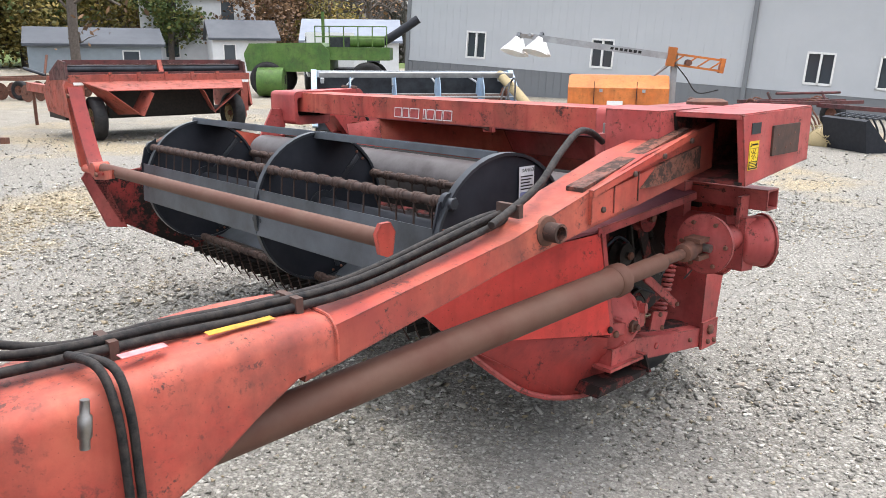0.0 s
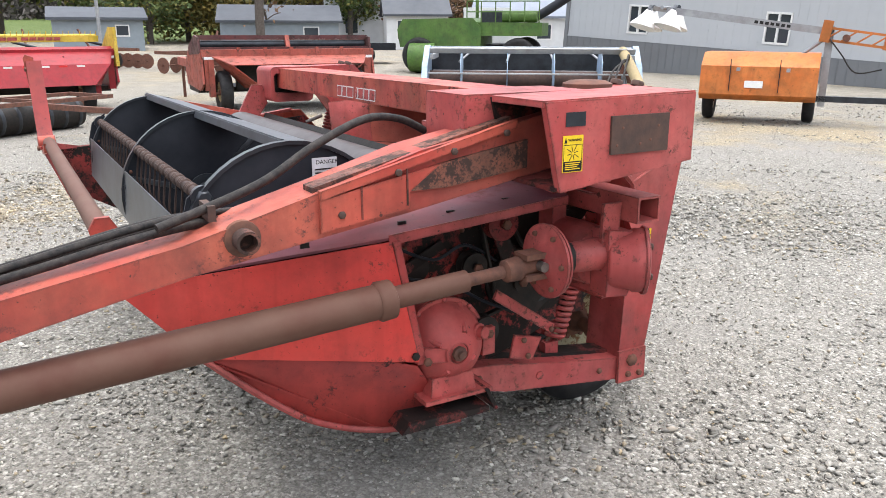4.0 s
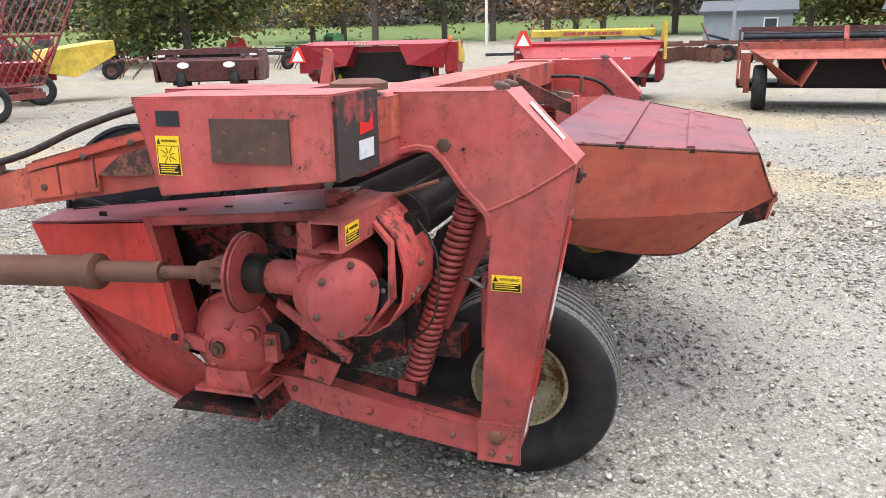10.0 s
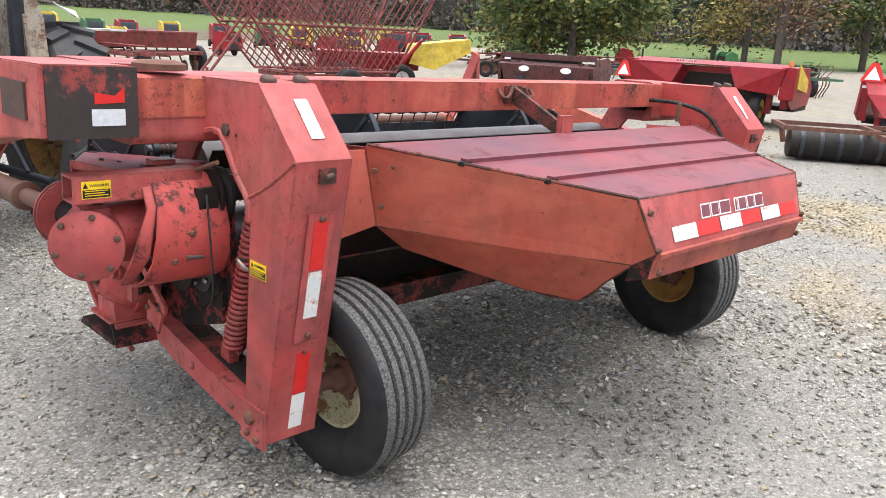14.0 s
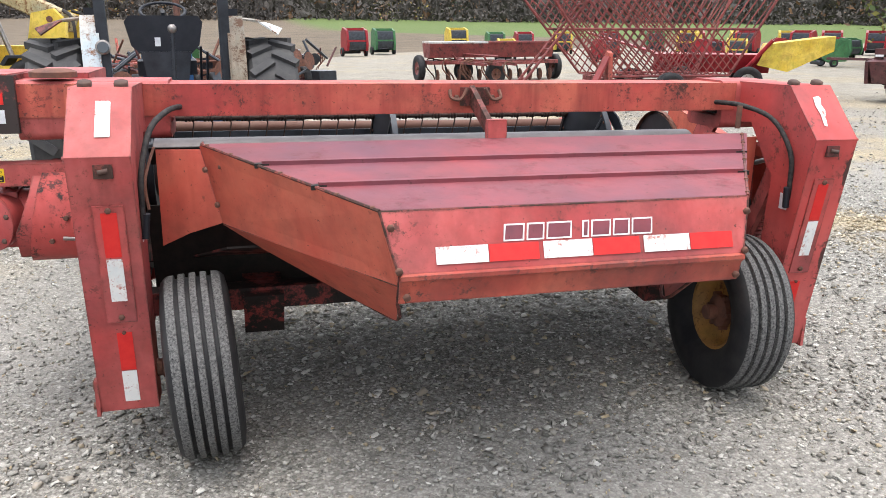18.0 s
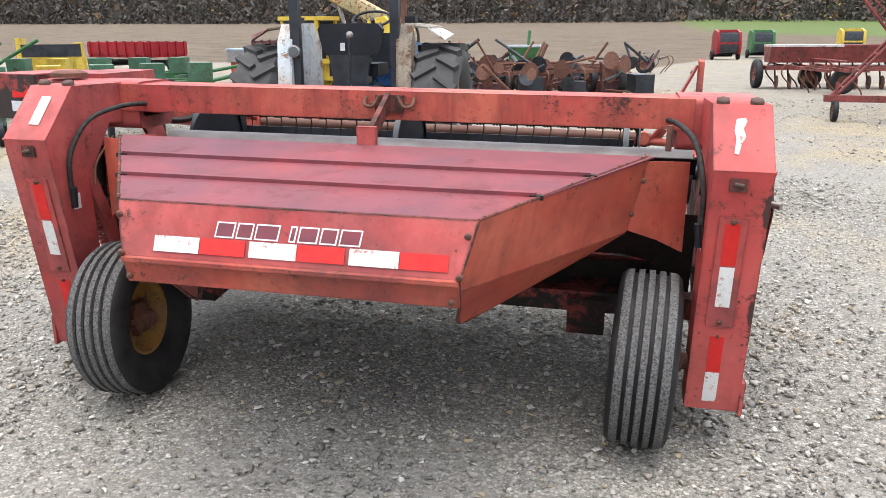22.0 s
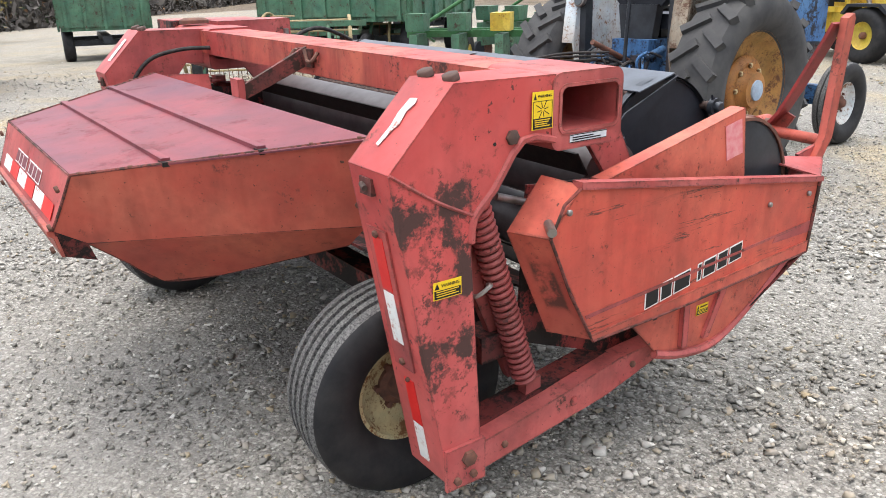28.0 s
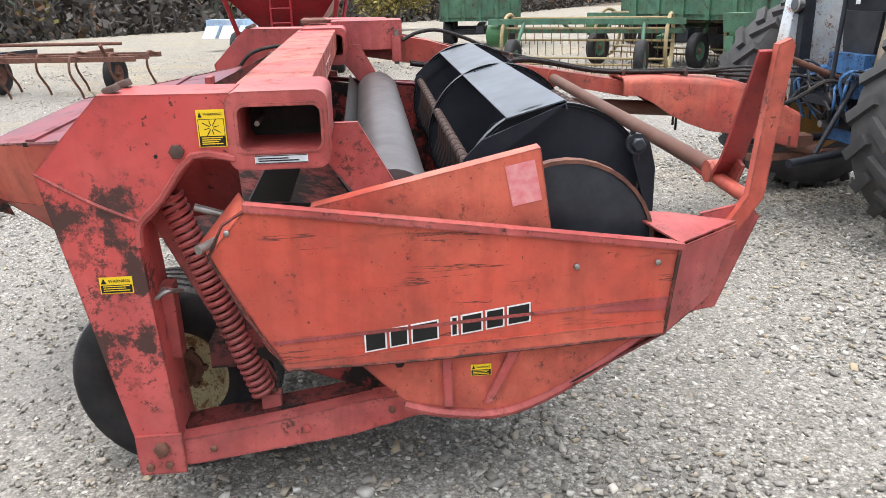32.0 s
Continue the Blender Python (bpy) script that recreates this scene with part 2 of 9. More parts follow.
DARK_RUST = plain("dark_plate_rust", (0.060, 0.040, 0.034), (0.10, 0.055, 0.042), 0.75, 0.0, scale=22, relief=0.5)
RUBBER = plain("tyre_rubber", (0.008, 0.008, 0.010), (0.026, 0.025, 0.025), 0.66, scale=9, relief=0.25)
DUSTY_RUBBER = plain("dusty_rubber", (0.040, 0.040, 0.042), (0.075, 0.073, 0.070), 0.8, scale=5, relief=0.3)
TREAD = plain("dusty_tread", (0.165, 0.163, 0.158), (0.006, 0.006, 0.008), 0.85, scale=120, relief=0.6)
HOSE = plain("hose_rubber", (0.010, 0.010, 0.011), (0.048, 0.040, 0.036), 0.72, scale=45, relief=0.6)
CREAM = paint("cream_rim_paint", (0.50, 0.42, 0.24), (0.42, 0.33, 0.17), worn=(0.16, 0.075, 0.03), amount=0.75, scale=1.6)
RIM_ORANGE = paint("orange_disc_paint", (0.36, 0.14, 0.035), (0.42, 0.20, 0.06), worn=(0.12, 0.05, 0.03), amount=0.5, scale=1.6)
OCHRE = paint("ochre_rim_paint", (0.40, 0.20, 0.05), (0.34, 0.16, 0.05), worn=(0.11, 0.05, 0.025), amount=0.6, scale=1.6)
FADED_YELLOW = plain("faded_sticker_yellow", (0.55, 0.34, 0.03), (0.40, 0.16, 0.04), 0.5, scale=40, relief=0.0)
YELLOW = plain("label_yellow", (0.80, 0.56, 0.02), (0.72, 0.48, 0.02), 0.5, scale=30, relief=0.0)
INK = plain("label_ink", (0.012, 0.012, 0.012), None, 0.5, relief=0.0)
WHITE = plain("reflector_white", (0.74, 0.74, 0.72), (0.62, 0.62, 0.61), 0.4, scale=25, relief=0.0)
RED_TAPE = plain("reflector_red", (0.55, 0.018, 0.018), (0.62, 0.03, 0.025), 0.4, scale=25, relief=0.0)
# pink sticker colour, also the painted sky glare on the tongue
PINK = plain("pink_label_and_glare", (0.62, 0.17, 0.19), (0.66, 0.32, 0.31), 0.6, scale=30, relief=0.0)
LABEL_WHITE = plain("paper_white", (0.62, 0.64, 0.66), (0.48, 0.5, 0.53), 0.55, scale=40, relief=0.0)


# ---- building blocks ----
def link_mesh(name, bm, material, parent=None, label="", sharp=50):
    bmesh.ops.recalc_face_normals(bm, faces=bm.faces)
    me = bpy.data.meshes.new(name)
    bm.to_mesh(me)
    bm.free()
    me.set_sharp_from_angle(angle=radians(sharp))
    me.materials.append(material)
    if material.name in RUBBED:
        me.materials.append(RUBBED[material.name])
    ob = new(name, me)
    ob.parent = parent
    if label:
        ob["label"] = label
    return ob


part = link_mesh


def thing(name, label, category, m=None, group=""):
    ob = new(name)
    ob.empty_display_size = 0.1
    if m is not None:
        ob.matrix_basis = m
    return tagged(ob, label, category, group)


def add_box(bm, lo, hi, m=None):
    x0, y0, z0 = lo
    x1, y1, z1 = hi
    v = [bm.verts.new(p) for p in ((x0, y0, z0), (x1, y0, z0), (x1, y1, z0), (x0, y1, z0), (x0, y0, z1), (x1, y0, z1), (x1, y1, z1), (x0, y1, z1))]
    for f in ((0, 3, 2, 1), (4, 5, 6, 7), (0, 1, 5, 4), (1, 2, 6, 5), (2, 3, 7, 6), (3, 0, 4, 7)):
        bm.faces.new([v[i] for i in f])
    if m is not None:
        bmesh.ops.transform(bm, matrix=m, verts=v)
    return bm


def soften(bm, r, seg=2):
    if r:
        es = [e for e in bm.edges if len(e.link_faces) == 2 and e.calc_face_angle(0) > 0.5]
        made = bmesh.ops.bevel(bm, geom=es, offset=r, segments=seg, affect="EDGES", profile=0.5, clamp_overlap=True)
        for f in made["faces"]:
            f.smooth = True
            f.material_index = 1
    return bm


def box(lo, hi, r=0.004, m=None):
    return soften(add_box(bmesh.new(), lo, hi, m), r)


def spot(axis, a, u, v):
    return (a, u, v) if axis == "x" else (u, a, v) if axis == "y" else (u, v, a)


def add_prism(bm, pts, axis, a, b):
    """A flat outline (the two other axes, in order) pushed from a to b along axis."""
    lo = [bm.verts.new(spot(axis, a, u, v)) for u, v in pts]
    hi = [bm.verts.new(spot(axis, b, u, v)) for u, v in pts]
    bm.faces.new(lo), bm.faces.new(hi[::-1])
    for i in range(len(pts)):
        j = (i + 1) % len(pts)
        bm.faces.new((lo[i], hi[i], hi[j], lo[j]))
    return bm


def prism(pts, axis, a, b, r=0.004):
    return soften(add_prism(bmesh.new(), pts, axis, a, b), r)


def basis(d):
    d = Vector(d).normalized()
    u = d.cross(Vector((0, 0, 1)) if abs(d.z) < 0.9 else Vector((1, 0, 0))).normalized()
    return d, u, d.cross(u)


def add_lathe(bm, origin, direction, profile, n=20, closed=True):
    """Rings of (distance along, radius) about a line."""
    d, u, w = basis(direction)
    o = Vector(origin)
    rings = []
    for h, r in profile:
        rings.append([bm.verts.new(o + d * h + (u * math.cos(6.28319 * k / n) + w * math.sin(6.28319 * k / n)) * r) for k in range(n)])
    for p, q in zip(rings, rings[1:]):
        for k in range(n):
            bm.faces.new((p[k], p[(k + 1) % n], q[(k + 1) % n], q[k])).smooth = True
    if closed:
        bm.faces.new(rings[0][::-1]), bm.faces.new(rings[-1])
    return bm


def lathe(origin, direction, profile, n=20, closed=True):
    return add_lathe(bmesh.new(), origin, direction, profile, n, closed)


def add_rod(bm, p, q, r, n=10, r2=None):
    p, q = Vector(p), Vector(q)
    return add_lathe(bm, p, q - p, [(0, r), ((q - p).length, r if r2 is None else r2)], n)


def rod(p, q, r, n=14, r2=None):
    return add_rod(bmesh.new(), p, q, r, n, r2)


def smooth_path(pts, per=6):
    pts = [Vector(p) for p in pts]
    out = []
    for i in range(len(pts) - 1):
        a, b, c, d = pts[max(i - 1, 0)], pts[i], pts[i + 1], pts[min(i + 2, len(pts) - 1)]
        for k in range(per):
            t = k / per
            out.append(0.5 * (2 * b + (c - a) * t + (2 * a - 5 * b + 4 * c - d) * t * t + (3 * b - a - 3 * c + d) * t ** 3))
    return out + [pts[-1]]


def add_pipe(bm, pts, r, n=8):
    pts = [Vector(p) for p in pts]
    prev = None
    u = None
    for i, p in enumerate(pts):
        d = (pts[min(i + 1, len(pts) - 1)] - pts[max(i - 1, 0)]).normalized()
        if u is None:
            d, u, w = basis(d)
        u = (u - d * u.dot(d)).normalized()
        w = d.cross(u)
        ring = [bm.verts.new(p + (u * math.cos(6.28319 * k / n) + w * math.sin(6.28319 * k / n)) * r) for k in range(n)]
        if prev:
            for k in range(n):
                bm.faces.new((prev[k], prev[(k + 1) % n], ring[(k + 1) % n], ring[k])).smooth = True
        else:
            bm.faces.new(ring[::-1])
        prev = ring
    bm.faces.new(prev)
    return bm


def pipe(pts, r, n=8, per=6):
    return add_pipe(bmesh.new(), smooth_path(pts, per), r, n)


def sheet(corners, thick, r=0.0):
    """A flat plate from 3 or more corners, given its thickness along its normal."""
    bm = bmesh.new()
    c = [Vector(p) for p in corners]
    nrm = (c[1] - c[0]).cross(c[2] - c[0]).normalized() * thick
    lo, hi = [bm.verts.new(p) for p in c], [bm.verts.new(p + nrm) for p in c]
    bm.faces.new(lo[::-1]), bm.faces.new(hi)
    for i in range(len(c)):
        j = (i + 1) % len(c)
        bm.faces.new((lo[i], lo[j], hi[j], hi[i]))
    return soften(bm, r)


def curved_sheet(profile, thick=.008):
    """A sheet bent along x: rows of (y, z, x from, x to), with its thickness towards the inside of the bend."""
    bm = bmesh.new()
    cy, cz = sum(p[0] for p in profile) / len(profile), sum(p[1] for p in profile) / len(profile)
    rows = []
    for y, z, xa, xb in profile:
        d = Vector((cy - y, cz - z)).normalized() * thick
        rows.append([bm.verts.new(q) for q in ((xa, y, z), (xb, y, z), (xb, y + d.x, z + d.y), (xa, y + d.x, z + d.y))])
    for a, b in zip(rows, rows[1:]):
        for k in range(4):
            bm.faces.new((a[k], a[(k + 1) % 4], b[(k + 1) % 4], b[k])).smooth = True
    bm.faces.new(rows[0][::-1]), bm.faces.new(rows[-1])
    return bm


def ribbon(path, y0, y1, thick=.012):
    """A flat bar bent the easy way: its line runs in x and z, its breadth along y."""
    bm = bmesh.new()
    rows = []
    pts = [Vector(p) for p in path]
    for k, p in enumerate(pts):
        d = (pts[min(k + 1, len(pts) - 1)] - pts[max(k - 1, 0)]).normalized() * thick
        rows.append([bm.verts.new(q) for q in ((p.x, y0, p.y), (p.x, y1, p.y), (p.x - d.y, y1, p.y + d.x), (p.x - d.y, y0, p.y + d.x))])
    for a, b in zip(rows, rows[1:]):
        for k in range(4):
            bm.faces.new((a[k], a[(k + 1) % 4], b[(k + 1) % 4], b[k])).smooth = True
    bm.faces.new(rows[0][::-1]), bm.faces.new(rows[-1])
    return bm


def rounded(y0, y1, z0, z1, r, seg=5):
    """Corners of a rounded rectangle, going round once."""
    out = []
    for cy, cz, a0 in ((y1 - r, z1 - r, 0), (y0 + r, z1 - r, 90), (y0 + r, z0 + r, 180), (y1 - r, z0 + r, 270)):
        out += [(cy + r * math.cos(radians(a0 + 90 * k / seg)), cz + r * math.sin(radians(a0 + 90 * k / seg))) for k in range(seg + 1)]
    return out


def square_tube(x0, x1, outer, inner, r_out, r_in):
    """A hollow tube along x with rounded corners; outer and inner are (y0, y1, z0, z1)."""
    bm = bmesh.new()
    o, i = rounded(*outer, r_out), rounded(*inner, r_in)
    rings = [[bm.verts.new((x, *q)) for q in ring] for x, ring in ((x0, o), (x1, o), (x1, i), (x0, i))]
    n = len(o)
    for a, b in ((0, 1), (1, 2), (2, 3), (3, 0)):
        for k in range(n):
            bm.faces.new((rings[a][k], rings[a][(k + 1) % n], rings[b][(k + 1) % n], rings[b][k])).smooth = True
    return bm


def bolts(parent, spots, direction, r=0.012, h=0.01, material=None, name="bolt"):
    """Hexagon heads, each of its own, sharing one mesh."""
    d = Vector(direction).normalized()
    base = None
    for p in spots:
        if base is None:
            base = link_mesh(name, lathe((0, 0, 0), d, [(0, r), (h * 0.8, r), (h, r * 0.8)], 6), material or RUST, parent)
            base.location = p
        else:
            o = new(name, base.data)
            o.parent, o.location = parent, p
    return base


def words(text, size, material, m, parent, name="lettering", depth=0.0006):
    cu = bpy.data.curves.new(name, "FONT")
    cu.body, cu.size, cu.extrude, cu.align_x, cu.align_y = text, size, depth, "CENTER", "CENTER"
    tmp = bpy.data.objects.new("tmp", cu)
    scene.collection.objects.link(tmp)
    me = bpy.data.meshes.new_from_object(tmp.evaluated_get(bpy.context.evaluated_depsgraph_get()))
    bpy.data.objects.remove(tmp)
    me.name = name
    me.materials.clear()
    me.materials.append(material)
    ob = new(name, me)
    ob.parent, ob.matrix_basis = parent, m
    return ob


def facing(origin, right, up):
    """A pose whose x runs along right, y along up, and z out of the surface."""
    r = Vector(right).normalized()
    u = Vector(up)
    u = (u - r * u.dot(r)).normalized()
    m = Matrix((r, u, r.cross(u))).transposed().to_4x4()
    m.translation = origin
    return m


def plate_at(m, w, h, t=0.0015, r=0.0):
    return add_box(bmesh.new(), (-w / 2, -h / 2, 0), (w / 2, h / 2, t), m)


def flat_bars(m, rects, t0=0.0015, t1=0.0026):
    bm = bmesh.new()
    for x0, y0, x1, y1 in rects:
        add_box(bm, (x0, y0, t0), (x1, y1, t1), m)
    return bm


def logo_bars(m, w, h, count, parent, face, label, inside=None):
    """A brand mark as plain slanted blocks in two runs, broad and narrow."""
    broad = (1.0, .86, 1.25, 0, .34, 1.0, .86, 1.08)[:count] if count <= 8 else (1.0, .86, 1.25, 0) + (.95,) * (count - 4)
    unit = w / sum(b + .12 if b else .42 for b in broad)
    edge = min(.0048, h * .12)
    x = -w / 2
    for b in broad:
        if not b:
            x += .42 * unit
            continue
        e = x + b * unit
        def block(q, z0, z1):
            return add_prism(bmesh.new(), [(x + q, -h / 2 + q), (e - q, -h / 2 + q), (e - q + h * .12, h / 2 - q), (x + q + h * .12, h / 2 - q)], "z", z0, z1)
        o = part("brand_block", block(0, .0006, .002), face, parent, label)
        o.matrix_basis = m
        part("block_face", block(edge, .002, .0028), inside or RED_WORN, o)
        x = e + .12 * unit


def warning_label(parent, m, w=0.078, h=0.106, tall=True):
    lab = part("warning_label", plate_at(m, w, h), YELLOW, parent, "yellow and black warning label")
    if tall:
        part("border", flat_bars(m, [(-w * .46, h * .24, w * .46, h * .255), (-w * .46, -h * .48, -w * .44, h * .25), (w * .44, -h * .48, w * .46, h * .25), (-w * .46, -h * .48, w * .46, -h * .2)], 0.0012, 0.0022), INK, lab)
        for k in range(8):
            part("burst_ray", flat_bars(m @ Matrix.Translation((0, h * .02, 0)) @ Matrix.Rotation(.25 + k * .785, 4, "Z"), [(w * .07, -w * .014, w * (.36 if k % 2 else .27), w * .014)], 0.0012, 0.0022), INK, lab)
        part("small_print", flat_bars(m, [(-w * .38, -h * (.26 + .055 * k), w * (.36 - .07 * (k % 3)), -h * (.235 + .055 * k)) for k in range(4)], 0.0022, 0.0027), YELLOW, lab)
        words("WARNING", min(h * .15, w * .135), INK, m @ Matrix.Translation((w * .08, h * .375, 0.002)), lab)
        part("triangle", add_prism(bmesh.new(), [(-w * .44, h * .3), (-w * .3, h * .3), (-w * .37, h * .45)], "z", .0012, .0022), INK, lab).matrix_basis = m
    else:
        part("text_panel", flat_bars(m, [(-w * .47, -h * .45, w * .47, h * .02)], 0.0012, 0.0022), INK, lab)
        part("small_print", flat_bars(m, [(-w * .4, -h * (.08 + .13 * k), w * (.4 - .12 * (k % 2)), -h * (.03 + .13 * k)) for k in range(3)], 0.0022, 0.0027), YELLOW, lab)
        words("WARNING", min(h * .36, w * .135), INK, m @ Matrix.Translation((w * .1, h * .25, 0.002)), lab)
        part("triangle", add_prism(bmesh.new(), [(-w * .46, h * .1), (-w * .28, h * .1), (-w * .37, h * .43)], "z", .0012, .0022), INK, lab).matrix_basis = m
    return lab


def spring(name, p, q, r, wire, turns, material, parent, label=""):
    p, q = Vector(p), Vector(q)
    d, u, w = basis(q - p)
    length = (q - p).length
    n = turns * 12
    pts = [p + d * (length * k / n) + (u * math.cos(k * 6.28319 / 12) + w * math.sin(k * 6.28319 / 12)) * r for k in range(n + 1)]
    return part(name, add_pipe(bmesh.new(), pts, wire, 6), material, parent, label)


def ribbed_wheel(parent, centre, axis_m, R, W, rim_r, rim_mat, ribs=5, name="wheel", lug=False, hub_mat=None, inner=None):
    """Tyre with ribs (or lugs), rim and hub, as one wheel part with sub-parts. The axle is the local x of axis_m."""
    m = Matrix.Translation(centre) @ axis_m
    tw = W / 2
    prof = [(-tw * .55, rim_r), (-tw * .9, rim_r + (R - rim_r) * .25), (-tw, rim_r + (R - rim_r) * .55), (-tw * .93, R * .93), (-tw * .8, R * .975)]
    n_seg = ribs * 4
    if not lug:
        for k in range(1, n_seg):
            s = -tw * .8 + 1.6 * tw * k / n_seg
            low = k % 4 == 0
            crown = R * (1 - 0.02 * (s / tw) ** 2)
            if low:
                prof += [(s - tw * .07, crown), (s - tw * .055, crown - .016), (s + tw * .055, crown - .016), (s + tw * .07, crown)]
            else:
                prof.append((s, crown))
    else:
        prof += [(0, R * .97)]
    prof += [(tw * .8, R * .975), (tw * .93, R * .93), (tw, rim_r + (R - rim_r) * .55), (tw * .9, rim_r + (R - rim_r) * .25), (tw * .55, rim_r)]
    tyre_bm = lathe((0, 0, 0), (1, 0, 0), prof, 48, False)
    me_mats = [RUBBER, TREAD]
    bmesh.ops.transform(tyre_bm, matrix=m, verts=tyre_bm.verts)
    tyre = part("tyre", tyre_bm, DUSTY_RUBBER if lug else RUBBER, parent)
    tyre.data.materials.append(TREAD)
    inv = m.inverted()
    for f in tyre.data.polygons:
        c = inv @ f.center
        if math.hypot(c.y, c.z) > R * .9655 and not lug:
            f.material_index = 1
    if lug:
        cnt, shared = 20, None
        for side in (-1, 1):
            for k in range(cnt):
                a = 6.28319 * (k + (0.5 if side > 0 else 0)) / cnt
                mm = m @ Matrix.Rotation(a, 4, "X") @ Matrix.Translation((side * W * .24, 0, R * .985)) @ Matrix.Rotation(side * radians(38), 4, "Z")
                if shared is None:
                    lug_ = part("tread_lug", soften(add_box(bmesh.new(), (-W * .28, -.034, -.035), (W * .26, .034, .024)), .009, 1), DUSTY_RUBBER, tyre)
                    shared = lug_.data
                else:
                    lug_ = new("tread_lug", shared)
                    lug_.parent = tyre
                lug_.matrix_basis = mm
    rb = lathe((0, 0, 0), (1, 0, 0), [(-tw * .62, rim_r + .012), (-tw * .58, rim_r + .014), (-tw * .52, rim_r - .012), (-tw * .2, rim_r * .86), (-tw * .05, rim_r * .72), (tw * .02, rim_r * .4), (tw * .02, .02)], 32, False)
    bmesh.ops.transform(rb, matrix=m, verts=rb.verts)
    rim = part("rim", rb, rim_mat, parent)
    rb = lathe((0, 0, 0), (1, 0, 0), [(tw * .62, rim_r + .012), (tw * .58, rim_r + .014), (tw * .52, rim_r - .012), (tw * .2, rim_r * .86), (tw * .1, rim_r * .72), (tw * .08, rim_r * .4), (tw * .08, .02)], 32, False)
    bmesh.ops.transform(rb, matrix=m, verts=rb.verts)
    part("rim", rb, inner or rim_mat, parent)
    hb = lathe((-tw * .55, 0, 0), (1, 0, 0), [(0, .03), (tw * .1, .042), (tw * .4, .05), (tw * .45, .075), (tw * .9, .075), (tw * 1.0, .05), (tw * 1.05, .03)], 16)
    bmesh.ops.transform(hb, matrix=m, verts=hb.verts)
    part("hub", hb, hub_mat or RUST, parent)
    for k in range(6):
        a = 6.28319 * k / 6
        bb = lathe((-tw * .14, math.cos(a) * rim_r * .45, math.sin(a) * rim_r * .45), (1, 0, 0), [(0, .012), (tw * .5, .012)], 6)
        bmesh.ops.transform(bb, matrix=m, verts=bb.verts)
        part("wheel_nut", bb, RUST, rim)
    return tyre


# ---- ground ----
SLOPES = (.008, -.006, -.012, .002, -.030, -.045, -.052, -.004)  # east, then every 45 degrees round to the left


FAR_RISE = (.022, .022, .036, .022, 0, 0, 0, 0)  # beyond 62 metres


def ground_z(x, y):
    """Level yard that tips gently into the land round it."""
    r = math.hypot(x, y)
    q = (math.degrees(math.atan2(y, x)) % 360) / 45
    i, t = int(q) % 8, q - int(q)
    t = t * t * (3 - 2 * t)
    k = SLOPES[i] * (1 - t) + SLOPES[(i + 1) % 8] * t
    d = max(min(r, 180) - 11, 0)
    far = max(min(r, 230) - 62, 0) * (FAR_RISE[i] * (1 - t) + FAR_RISE[(i + 1) % 8] * t)
    return k * d * d / (d + 6) + far


